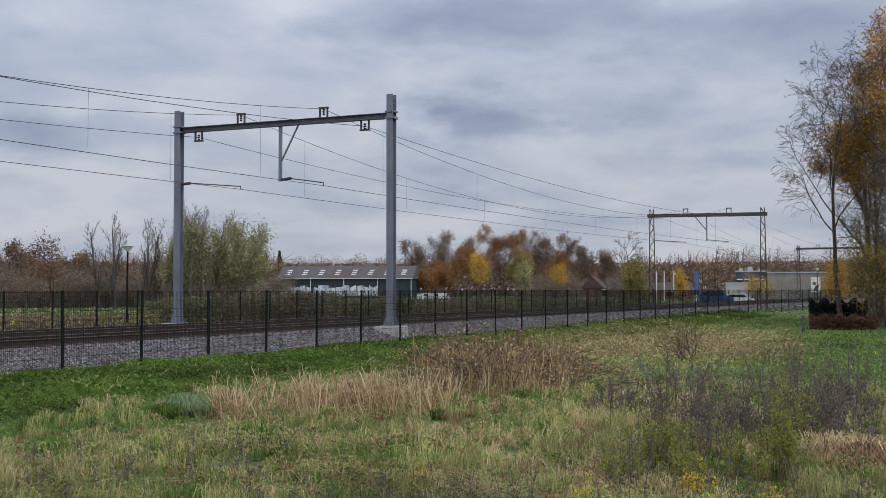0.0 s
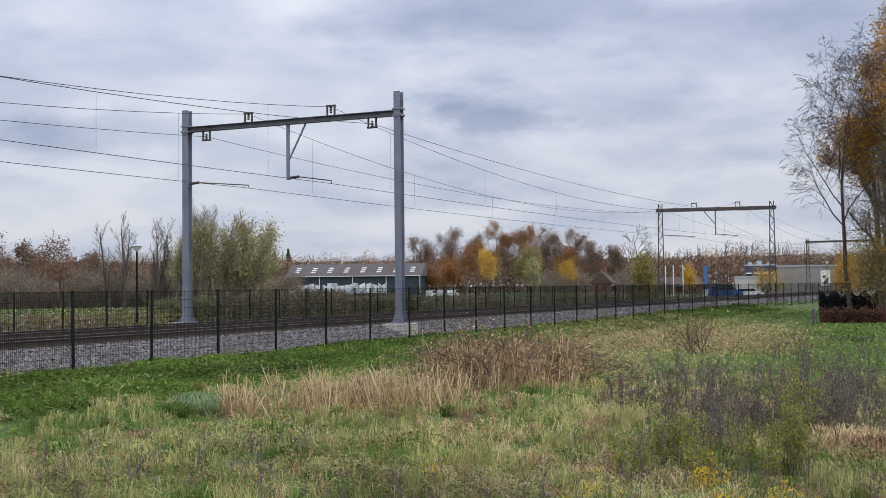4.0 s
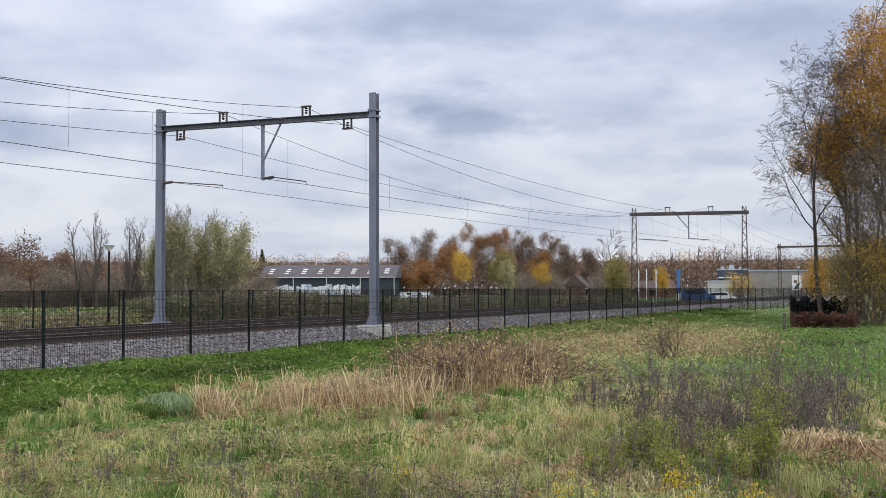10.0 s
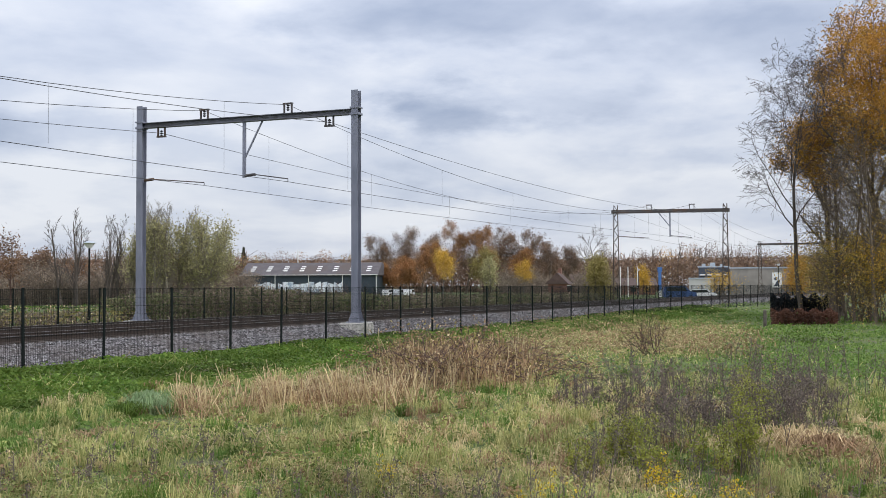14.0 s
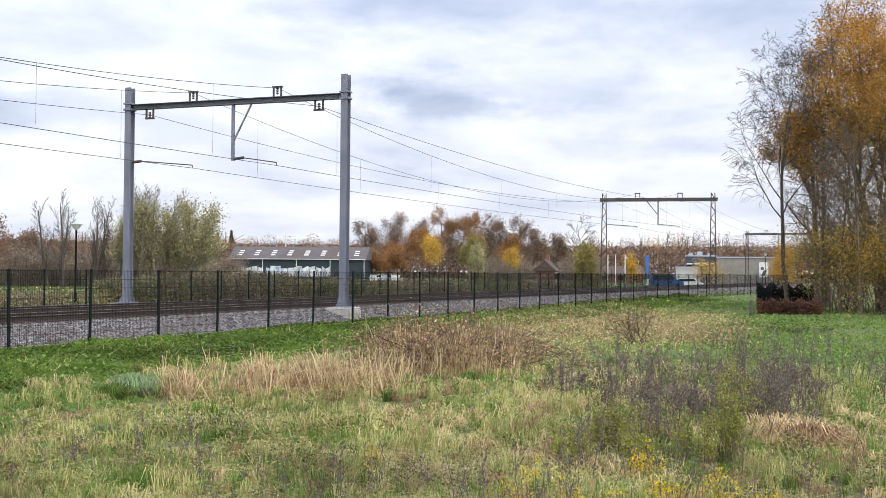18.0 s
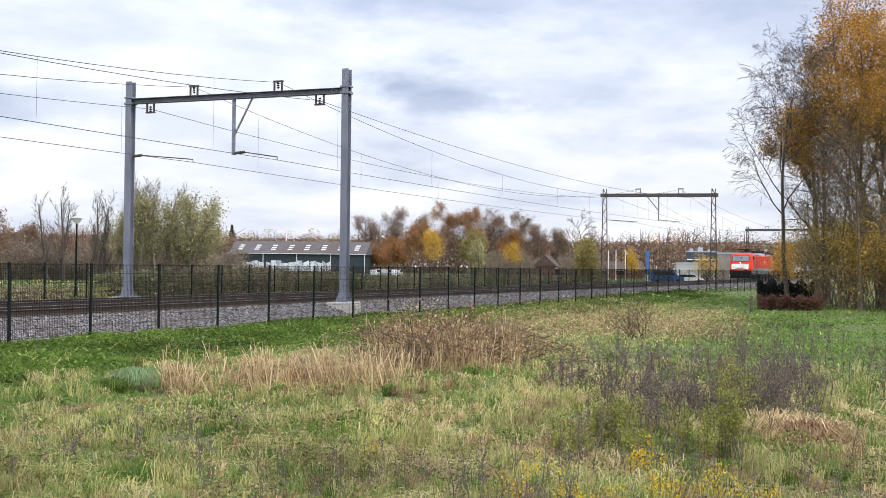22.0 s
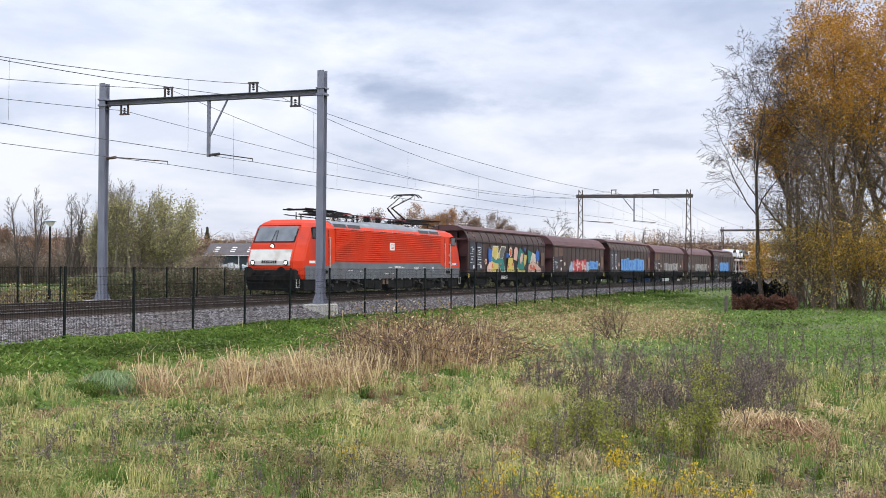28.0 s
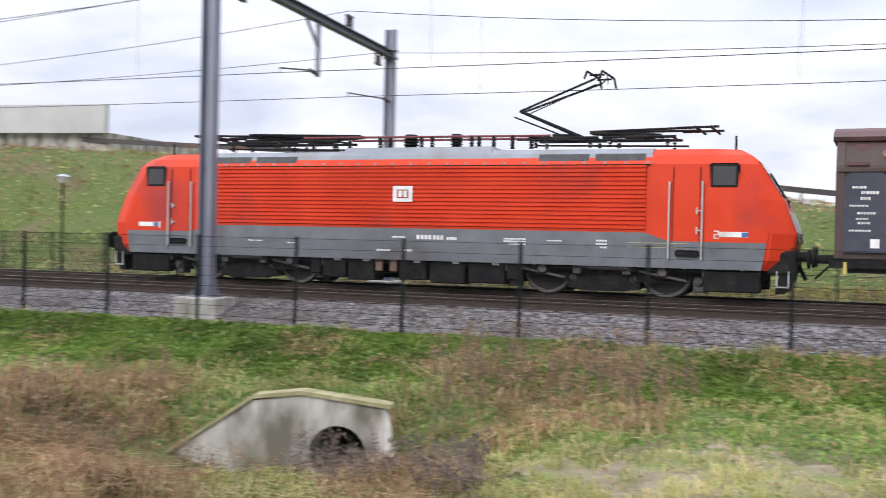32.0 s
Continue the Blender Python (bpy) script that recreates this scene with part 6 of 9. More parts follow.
for i, (az, d, h) in enumerate(((22.2, 64, 11.5), (23.0, 63, 12.5), (23.7, 68, 13.5), (24.0, 62, 11), (25.2, 63, 12.5), (25.9, 68, 13), (26.6, 62, 12), (27.8, 66, 12.5), (24.8, 72, 14), (22.6, 73, 12.5), (29.2, 63, 12))):
    tree("slender bare tree with dense dark twigs in the thicket", spot(az, d), h, 0.1, dict(OAK, segs=(7, 4, 2, 1), forks=(20, 8, 6), ratio=(0.33, 0.5, 0.5), spread=(0.5, 0.5, 0.5), thin=(0.4, 0.5, 0.5), least=0.012), BARK_WOOD, (None, L_OCHRE, None)[i % 3], 1300, 0.06, 0.35, 50 + i)
for i, (az, d, h) in enumerate(((22.6, 66, 5.4), (23.2, 64, 5.0), (24.0, 64, 5.6), (24.9, 63, 5.0), (25.8, 64, 5.4), (26.8, 63, 5.0), (23.7, 70, 5.8), (28.0, 63, 5.2))):
    tree("shrub with yellow-olive leaves under the trees", spot(az, d), h, 0.03, dict(SHRUB, stems=16, stem_spread=0.3, stem_off=0.7), BARK_WOOD, (L_OCHRE, L_OCHRE, L_OLIVE, L_YELLOW)[i % 4], 5200, 0.055, 0.34, 80 + i, category="shrub", name="shrub", group="shrubs under the trees")

# trees beyond the line on the west
BARK_FAR = surface("olive_grey_bark", (0.13, 0.112, 0.085), (0.27, 0.24, 0.185), 4, 0.9, 0.2)
FAN = dict(POPLAR, forks=(24, 8, 5), ratio=(0.34, 0.5, 0.5), spread=(0.36, 0.4, 0.4), segs=(8, 4, 3, 1), stems=5, stem_spread=0.2, stem_off=1.1, least=0.016)
FAN["from"] = (0.15, 0.15, 0.2)
tree("broad grey-green willow losing its leaves", spot(-10.9, 112), 9.4, 0.2, dict(FAN, stem_spread=0.26), BARK_FAR, L_WILLOW, 12000, 0.1, 0.4, 3)
tree("willow with sparse olive leaves", spot(-12.6, 114), 10.3, 0.2, FAN, BARK_FAR, L_WILLOW, 8500, 0.1, 0.45, 5, keep=lambda t: t[:, 2] < 8.5)
tree("upright bare willow with olive leaves below", spot(-13.9, 117), 10.8, 0.2, FAN, BARK_FAR, L_WILLOW, 6500, 0.1, 0.5, 16, keep=lambda t: t[:, 2] < 7.0)
tree("bare ash beside the willows", spot(-15.7, 120), 10.4, 0.2, dict(POPLAR, stems=3, stem_spread=0.1, stem_off=0.7, forks=(15, 6, 5), segs=(8, 4, 3, 1), least=0.018), BARK, None, seed=6)
tree("bare poplar on the field's edge", spot(-17.5, 124), 10.9, 0.2, dict(POPLAR, stems=3, stem_spread=0.1, stem_off=0.7, forks=(15, 6, 5), segs=(8, 4, 3, 1), least=0.018), BARK, None, seed=8)
tree("small tree with dark red-brown twigs in the field", spot(-20.3, 105), 6.8, 0.12, dict(OAK, forks=(9, 6, 5, 3)), BARK_RED, L_BROWN, 1800, 0.1, 0.3, 14)
for i, (az, d, h) in enumerate(((-21.8, 150, 8), (-23.3, 155, 9.5), (-24.8, 150, 8.5), (-19.0, 160, 8), (-26.5, 150, 10), (-28.6, 150, 9))):
    tree("hedgerow tree with brown leaves", spot(az, d), h, 0.15, dict(OAK, segs=(6, 4, 3, 2), forks=(9, 6, 5), least=0.02), BARK, L_WOODS, 4200, 0.14, 0.4, 100 + i, group="trees beyond the line")
# bare poplars seen over the train as the camera turns
for i in range(9):
    tree("bare poplar with a few leaves remaining", spot(-33.2 - i * 2.05 + (i % 3) * 0.5, 118 + (i * 7) % 13), (15.5, 14, 17.5, 18.5, 17.5, 18.5, 16.5, 15.5, 14)[i], 0.18, dict(POPLAR, segs=(8, 4, 2, 1), least=0.02, stems=2, stem_spread=0.08, stem_off=0.8), BARK_PALE, L_WILLOW, 1500, 0.13, 0.5, 130 + i, group="row of bare poplars")
# oaks and birches beyond the barn
for i, (az, d, h, kind) in enumerate(((-1.6, 256, 15.4, 0), (-0.3, 262, 16.4, 0), (0.7, 250, 14.5, 1), (1.5, 270, 17.5, 0), (2.3, 258, 17.2, 1), (3.1, 264, 18.6, 0), (3.9, 255, 17.6, 1), (4.8, 266, 17.4, 0), (5.8, 262, 16.2, 0), (6.7, 258, 15.4, 0), (7.6, 262, 14.8, 0), (8.4, 268, 12.5, 0), (0.0, 246, 10.0, 1), (4.2, 246, 10.5, 2), (6.0, 244, 9.6, 1))):
    tree(("bare oak with brown leaves remaining", "oak full of rust-brown leaves", "small birch with olive leaves")[kind], spot(az, d), h, 0.3, dict(OAK, segs=(6, 4, 2, 1), forks=(13, 7, 6), ratio=(0.4, 0.5, 0.5), least=0.04), BARK_WOOD, (L_WOODS, L_RUST, L_OLIVE)[kind],
         (5000, 7500, 5000)[kind], 0.15, 0.5, 160 + i, group="oaks beyond the barn")
YB = dict(POPLAR, forks=(16, 6, 4), ratio=(0.42, 0.45, 0.5), spread=(0.5, 0.45, 0.4))
YB["from"] = (0.38, 0.2, 0.2)
tree("bright yellow birch with a pale trunk", spot(1.87, 150), 7.6, 0.1, YB, BARK_PALE, L_YELLOW, 2600, 0.1, 0.32, 190)
tree("yellow-orange birch on the far field", spot(6.2, 190), 7.0, 0.1, YB, BARK_PALE, L_YELLOW, 2600, 0.1, 0.42, 191)
tree("orange-leaved bushy tree beside the barn", spot(-1.0, 236), 8.2, 0.15, dict(OAK, segs=(5, 4, 3, 2), forks=(12, 7, 5), ratio=(0.38, 0.5, 0.5, 0.5)), BARK, L_RUST, 5500, 0.15, 0.4, 192)
tree("orange-leaved bushy tree beside the barn", spot(0.35, 238), 8.6, 0.15, dict(OAK, segs=(5, 4, 3, 2), forks=(12, 7, 5), ratio=(0.38, 0.5, 0.5, 0.5)), BARK, L_RUST, 5500, 0.15, 0.4, 193)
tree("olive-leaved birches by the far fence", spot(4.1, 165), 6.8, 0.1, dict(POPLAR, stems=3, stem_spread=0.1, stem_off=1.0), BARK_PALE, L_WILLOW, 2000, 0.14, 0.5, 194)
tree("bare round tree behind the portal", spot(9.9, 150), 9.8, 0.14, dict(OAK, segs=(6, 4, 4, 3), forks=(11, 7, 6), least=0.022), BARK, None, seed=195)
tree("olive-yellow tree beside the portal mast", spot(10.3, 120), 5.6, 0.1, dict(POPLAR, stems=3, stem_spread=0.12, stem_off=0.7), BARK, L_OLIVE, 4000, 0.13, 0.4, 196)
tree("yellow tree among the far houses", spot(12.6, 215), 5.4, 0.12, dict(POPLAR, forks=(14, 5, 4)), BARK, L_YELLOW, 3000, 0.12, 0.6, 197)
tree("yellow bush in front of the white hall", spot(16.4, 190), 4.4, 0.08, SHRUB, BARK, L_YELLOW, 1800, 0.11, 0.5, 198, category="shrub", name="shrub")
tree("orange tree beyond the tracks", spot(20.3, 150), 6.0, 0.12, dict(POPLAR, forks=(14, 5, 4)), BARK, L_ORANGE, 4500, 0.11, 0.7, 199)
for i, az in enumerate((-8.9, -8.2)):
    g = empty("conifer", Matrix.Translation(spot(az - 0.55, 420)), "dark pointed conifer behind the barn", "tree", "conifers behind the barn")
    gen = np.random.default_rng(200 + i)
    tubes_mesh("trunk", [([np.array((0, 0, 0.0)), np.array((0, 0, 16.4 + i))], [0.25, 0.04])], BARK, g)
    z = gen.uniform(2, 16.4 + i, 2600)
    r = (17.0 + i - z) * 0.2 * np.sqrt(gen.uniform(0.05, 1, 2600))
    a = gen.uniform(0, math.tau, 2600)
    soup("crown", leaf_tris(np.column_stack([r * np.cos(a), r * np.sin(a), z]), 0.4, 0.3, gen), 4, L_DARK, g)


def far_woods():
    """Continuous woods along the horizon: crown beside crown of leaf clumps on bare stems."""
    gen = np.random.default_rng(42)
    kinds = (L_WOODS, L_RUST, L_OLIVE, L_ORANGE)
    heaps = [[], [], [], []]
    for i in range(520):
        az, d = -50 + 83 * (i + gen.uniform(0, 1)) / 520, gen.uniform(330, 400)
        h = 13.2 - 0.03 * az + 1.2 * math.sin(az * 0.45 + 1.0) + gen.normal() * 1.3
        w = gen.uniform(2.2, 4.2)
        c = np.array(polar(az, d, 0.0))
        m = 720 if az > -25 else 260
        u = gen.normal(size=(m, 3))
        u /= np.linalg.norm(u, axis=1)[:, None]
        u *= (gen.uniform(0.05, 1, m) ** 0.5)[:, None]
        pts = c + u * (w, w, h * 0.42) + (0, 0, h * 0.58 - 0.5)
        heaps[int(gen.choice(4, p=(0.66, 0.27, 0.06, 0.01)))].append(pts)
    low = gen.uniform(-27, 32, 70000)
    ld = gen.uniform(325, 345, 70000)
    c = np.column_stack([ld * np.sin(np.radians(low)), ld * np.cos(np.radians(low)), 10.5 * gen.uniform(0, 1, 70000) ** 1.2 - 1])
    tagged(soup("undergrowth", leaf_tris(c, 0.46, 0.2, gen), 4, L_WOODS), "dense brown undergrowth of the far woods", "woods", kind="stuff")
    for mat, pile in zip(kinds, heaps):
        ob = soup("far_woods", leaf_tris(np.concatenate(pile), 0.2, 0.2, gen), 4, mat)
        tagged(ob, "far belt of autumn woods along the horizon", "woods", kind="stuff")
    tubes = []
    for _ in range(700):
        a, d = gen.uniform(-70, 42), gen.uniform(330, 395)
        p = np.array(polar(a, d, -1.0))
        h = 13.0 - 0.03 * a + 1.2 * math.sin(a * 0.45 + 1.0) + gen.uniform(-2, 1.8)
        tubes.append(([p, p + (gen.normal() * 0.3, 0, h * 0.6), p + (gen.normal() * 0.6, 0, h)], [0.22, 0.14, 0.05]))
        for _ in range(3):
            q = p + np.array((0, 0, h * gen.uniform(0.45, 0.8)))
            tubes.append(([q, q + gen.normal(size=3) * (1.5, 1.5, 0.5) + (0, 0, 2.2)], [0.09, 0.03]))
    tagged(tubes_mesh("far_stems", tubes, BARK, None), "bare stems in the far woods", "woods", kind="stuff")


far_woods()


def thicket(label, az0, az1, d0, d1, top, n, seed):
    """A belt of bare brushwood with a few brown leaves."""
    gen = np.random.default_rng(seed)
    g = empty("thicket", Matrix(), label, "thicket", "thickets beyond the line")
    tubes, cs = [], []
    for _ in range(n):
        az = gen.uniform(az0, az1)
        p = np.array(polar(az, gen.uniform(d0, d1), -1.0))
        h = top * gen.uniform(0.55, 1.0) * (0.85 + 0.2 * math.sin(az * 1.7 + seed) + 0.1 * math.sin(az * 4.1))
        for _ in range(3):
            q = p + np.array((gen.normal() * 0.16 * h, gen.normal() * 0.16 * h, h * gen.uniform(0.7, 1.05)))
            m = (p + q) / 2 + gen.normal(size=3) * 0.08 * h
            tubes.append(([p, m, q], [0.05, 0.035, 0.015]))
            for _ in range(4):
                a = m + (q - m) * gen.uniform(-0.4, 0.9)
                b = a + np.array((gen.normal() * 0.5, gen.normal() * 0.5, gen.uniform(0.3, 1.2)))
                tubes.append(([a, b], [0.025, 0.012]))
                cs += [a + (b - a) * gen.uniform(0.2, 1.1) + gen.normal(size=3) * 0.25 for _ in range(5)]
    tagged(tubes_mesh("brushwood", tubes, BARK_WOOD, g, lambda r: 3), "bare red-brown brushwood", kind="stuff")
    soup("leaves", leaf_tris(np.array(cs), 0.12, 0.2, gen), 4, L_TANGLE, g)


thicket("dark red-brown thicket along the field's edge", -25.0, -9.5, 128, 146, 5.6, 620, 71)
thicket("bare brown thicket beside the barn", -9.6, -8.2, 215, 235, 6.5, 70, 72)
thicket("bare brown thicket beyond the far field", 5.0, 11.5, 215, 240, 6.6, 260, 73)


def hedge(label, s0, s1, l0, l1, top, n, seed, mat, name="hedge"):
    """A rough hedge of stems and leaves along the line."""
    gen = np.random.default_rng(seed)
    s, l = gen.uniform(s0, s1, n), gen.uniform(l0, l1, n)
    h = top * (0.75 + 0.25 * np.sin(s * 0.35 + seed) * np.cos(s * 0.11) + 0.12 * np.sin(s * 1.7))
    z = -0.75 + (h + 0.75) * np.sqrt(gen.uniform(0, 1, n))
    hh = np.interp(s, line_s, line_h)
    c = np.column_stack([np.interp(s, line_s, line_x) + l * np.cos(hh), np.interp(s, line_s, line_y) - l * np.sin(hh), z])
    g = empty(name, Matrix(), label, "hedge", "hedges beside the line")
    dry = gen.uniform(0, 1, n) < 0.35 + 0.3 * np.sin(s * 0.23 + seed)
    soup("foliage", leaf_tris(c[~dry], 0.085, 0.2, gen), 4, mat, g)
    soup("dry_foliage", leaf_tris(c[dry], 0.085, 0.2, gen), 4, L_TANGLE, g)
    tubes = []
    for _ in range(int((s1 - s0) * 26)):
        p = np.array(along(gen.uniform(s0, s1), gen.uniform(l0, l1), -0.8))
        q = p + np.array((gen.normal() * 0.5, gen.normal() * 0.5, gen.uniform(0.75, 1.2) * (top + 0.85)))
        tubes.append(([p, (p + q) / 2 + gen.normal(size=3) * 0.12, q], [0.018, 0.012, 0.005]))
    tagged(tubes_mesh("brushwood", tubes, BARK_RED, g), "thin brown stems", kind="stuff")


hedge("dense dark bramble hedge behind the far fence", 43, 66, -13, -9.2, 1.2, 26000, 2, L_HEDGE)
hedge("low brown bramble hedge behind the far fence", 64, 120, -14, -9.2, 0.62, 26000, 3, L_HEDGE)
hedge("low straggling shrubs behind the far fence", 12, 30, -14, -11, -0.2, 1500, 4, L_OLIVE)
hedge("low rough growth behind the far fence", -20, 12, -13, -9.5, -0.1, 3500, 5, L_OLIVE)
hedge("low straw and brown growth in the far field", 28, 44, -16, -10, 0.1, 3500, 6, L_OLIVE)


def meadow_hedge(label, az0, az1, d0, d1, top, n, seed, mat, size=0.07):
    """A hedge across the meadow's end."""
    gen = np.random.default_rng(seed)
    az, d = gen.uniform(az0, az1, n), gen.uniform(d0, d1, n)
    x, y = d * np.sin(np.radians(az)), d * np.cos(np.radians(az))
    z = -0.9 + (top + 0.9) * gen.uniform(0, 1, n) ** 0.7 * (0.88 + 0.12 * np.sin(az * 9.0))
    g = empty("hedge", Matrix(), label, "hedge", "hedges beside the line")
    soup("foliage", leaf_tris(np.column_stack([x, y, z]), size, 0.2, gen), 4, mat, g)
    tubes = []
    for _ in range(int((az1 - az0) * 30)):
        p = np.array(polar(gen.uniform(az0, az1), gen.uniform(d0, d1), -0.95))
        q = p + np.array((gen.normal() * 0.2, gen.normal() * 0.2, (top + 0.95) * gen.uniform(0.8, 1.15)))
        tubes.append(([p, q], [0.015, 0.006]))
    tagged(tubes_mesh("brushwood", tubes, BARK_RED, g), "thin brown stems", kind="stuff")


L_REDHEDGE = leafy("red_brown_hedge_leaf", (0.09, 0.045, 0.03), (0.2, 0.1, 0.07))
meadow_hedge("low red-brown hedge at the meadow's end", 19.0, 22.2, 60, 62, -0.02, 6500, 61, L_REDHEDGE)
# added dark belt for the near fence, whose mesh masses at a grazing view
meadow_hedge("blackish leaf belt standing in for dense fence mesh seen at a slant", 19.0, 22.0, 74, 77, 0.72, 11000, 62, leafy("blackish_fence_stand_in", (0.008, 0.01, 0.012), (0.02, 0.024, 0.026)), 0.08)

# ---- meadow growth ----
G_LUSH = leafy("bright_short_grass", (0.065, 0.155, 0.024), (0.27, 0.36, 0.1), 0.25, through_it=0.35, clump=2.2)
G_MEADOW = leafy("mixed_meadow_grass", (0.11, 0.18, 0.03), (0.7, 0.62, 0.29), 0.3, through_it=0.35, clump=1.3)
G_STRAW = leafy("dry_straw", (0.4, 0.29, 0.14), (0.8, 0.66, 0.41), 0.25, through_it=0.35)
G_BANK = leafy("dark_bank_grass", (0.04, 0.1, 0.012), (0.17, 0.235, 0.045), 0.45, through_it=0.35, clump=1.8)
G_BROWN = leafy("withered_brown_growth", (0.17, 0.1, 0.055), (0.46, 0.31, 0.18), 0.3, through_it=0.3, clump=2.5)
G_WEED = leafy("wilted_dark_weed", (0.06, 0.046, 0.042), (0.27, 0.21, 0.185), 0.3, through_it=0.2, clump=3.0)
G_LIME = leafy("yellow_green_weed", (0.19, 0.22, 0.035), (0.4, 0.4, 0.09), 0.25)
G_FLOWER = leafy("yellow_flower", (0.6, 0.42, 0.02), (0.75, 0.58, 0.05), 0.15)
G_PALE = leafy("pale_green_leaf", (0.17, 0.27, 0.11), (0.34, 0.43, 0.24), 0.2)
G_HERB = leafy("mixed_herb_leaf", (0.05, 0.1, 0.015), (0.44, 0.43, 0.16), 0.35, through_it=0.3, clump=2.0)


def patch_noise(x, y, f, seed):
    """Smooth random patches in two octaves, about -1 to 1."""
    out = 0.0
    for octave, amp in ((1.0, 0.7), (2.17, 0.45)):
        tab = np.random.default_rng(seed + int(octave)).uniform(-1, 1, (97, 97))
        u, v = x * f * octave + 31.7, y * f * octave + 12.3
        i, j = np.floor(u).astype(int), np.floor(v).astype(int)
        a, b = u - i, v - j
        a, b = a * a * (3 - 2 * a), b * b * (3 - 2 * b)
        i0, i1, j0, j1 = i % 97, (i + 1) % 97, j % 97, (j + 1) % 97
        out = out + amp * ((tab[i0, j0] * (1 - a) + tab[i1, j0] * a) * (1 - b) + (tab[i0, j1] * (1 - a) + tab[i1, j1] * a) * b)
    return out * 1.25


N_SPOT = 800000
sp_az = rng.uniform(-122, 31, N_SPOT)
sp_el = rng.uniform(1.35, 15.5, N_SPOT)
sp_d = np.minimum(75, 2.15 / np.tan(np.radians(sp_el)))
sp_x, sp_y = sp_d * np.sin(np.radians(sp_az)), sp_d * np.cos(np.radians(sp_az))
sp_l, sp_s = lateral(sp_x, sp_y)
sp_z = ground_z(sp_x, sp_y)
sp_n = patch_noise(sp_x, sp_y, 0.8, 2)
sp_m = patch_noise(sp_x, sp_y, 0.22, 50)
sp_t = patch_noise(sp_x, sp_y, 2.4, 80)
sp_c = patch_noise(sp_x, sp_y, 1.1, 110)
on_side = sp_l > 8.35


def band(v, lo, hi, soft):
    """1 inside lo..hi, falling to 0 over soft."""
    return np.clip((v - lo) / soft + 0.5, 0, 1) * np.clip((hi - v) / soft + 0.5, 0, 1)


z_bank = band(sp_l, 8.6, 12.0, 0.6)
z_lane = band(sp_l, 12.0, 15.2, 0.8) * (0.35 * band(sp_az, -200, -9.5, 5) + 0.65 * band(sp_az, -42, -9.5, 8))
z_path = band(sp_d, 5, 13.2, 2.0) * band(sp_az, -84, -34, 12)
z_lawn = band(sp_az, 15.5, 60, 3) * band(sp_d, 25, 90, 6)
z_reed = band(sp_az, -12.2, 0.5, 2.0) * band(sp_d, 18.6, 23.5, 1.6) * band(sp_l, 11.6, 60, 0.6)
z_mound = band(sp_az, -0.8, 6.2, 1.4) * band(sp_d, 22.5, 31, 2.0)
z_strip = band(sp_az, 5.5, 18.5, 2.0) * band(sp_d, 34, 52, 6) * band(sp_l, 10.5, 60, 1.0)
z_dead = np.maximum(band(sp_az, -130, -101, 3) * band(sp_d, 8, 16.5, 2), np.maximum(band(sp_az, -86, -76, 4) * band(sp_d, 12.5, 17.5, 1), band(sp_az, -93, -86, 3) * band(sp_d, 8, 14, 2) * 0.6))
e_cul = np.hypot(sp_x - (CULVERT.x + 0.8), sp_y - CULVERT.y)
clear_hole = np.clip((e_cul - 1.7) / 0.6, 0, 1)


def blades(name, label, mat, prob, count, h0, h1, width, lean, droop=0.0, seed=0, fat=1.0):
    """Grass blades on the spots where prob is high."""
    gen = np.random.default_rng(seed + 300)
    ok = np.flatnonzero((gen.uniform(0, 1, N_SPOT) < np.clip(prob, 0, 1)) & on_side)
    pick = gen.choice(ok, min(count, len(ok)), replace=False)
    x = sp_x[pick] + gen.normal(0, 0.02, len(pick)) * sp_d[pick] * 0.1
    y = sp_y[pick] + gen.normal(0, 0.02, len(pick)) * sp_d[pick] * 0.1
    n = len(pick)
    tuft = np.clip(0.7 + 0.55 * sp_t[pick] + 0.3 * sp_n[pick], 0.22, 1.5)
    h = (h0 + (h1 - h0) * gen.uniform(0, 1, n) ** 1.6) * tuft
    w = np.maximum(width, fat * np.minimum(sp_d[pick] * 0.0008, 0.009 + sp_d[pick] * 0.0003)) * gen.uniform(0.6, 1.5, n)
    a = gen.uniform(0, math.tau, n)
    b = sp_c[pick] * 5.0 + gen.normal(0, 0.9, n)
    side = np.column_stack([np.cos(a), np.sin(a), np.zeros(n)]) * w[:, None]
    out = np.column_stack([np.cos(b), np.sin(b), np.zeros(n)]) * (h * lean * gen.uniform(0.15, 1.3, n))[:, None]
    p = np.column_stack([x, y, sp_z[pick] - 0.02])
    up = np.column_stack([np.zeros(n), np.zeros(n), h])
    if droop:
        mid = p + up * 0.75 + out * 0.35
        tip = p + up * (1 - droop) + out * 1.2
        quads = np.concatenate([np.stack([p - side, p + side, mid + side * 0.7, mid - side * 0.7], 1), np.stack([mid - side * 0.7, mid + side * 0.7, tip + side * 0.15, tip - side * 0.15], 1)])
    else:
        tip = p + up + out
        quads = np.stack([p - side, p + side, tip + side * 0.15, tip - side * 0.15], 1)
    ob = soup(name, quads.reshape(-1, 3), 4, mat)
    tagged(ob, label, "grass", kind="stuff")


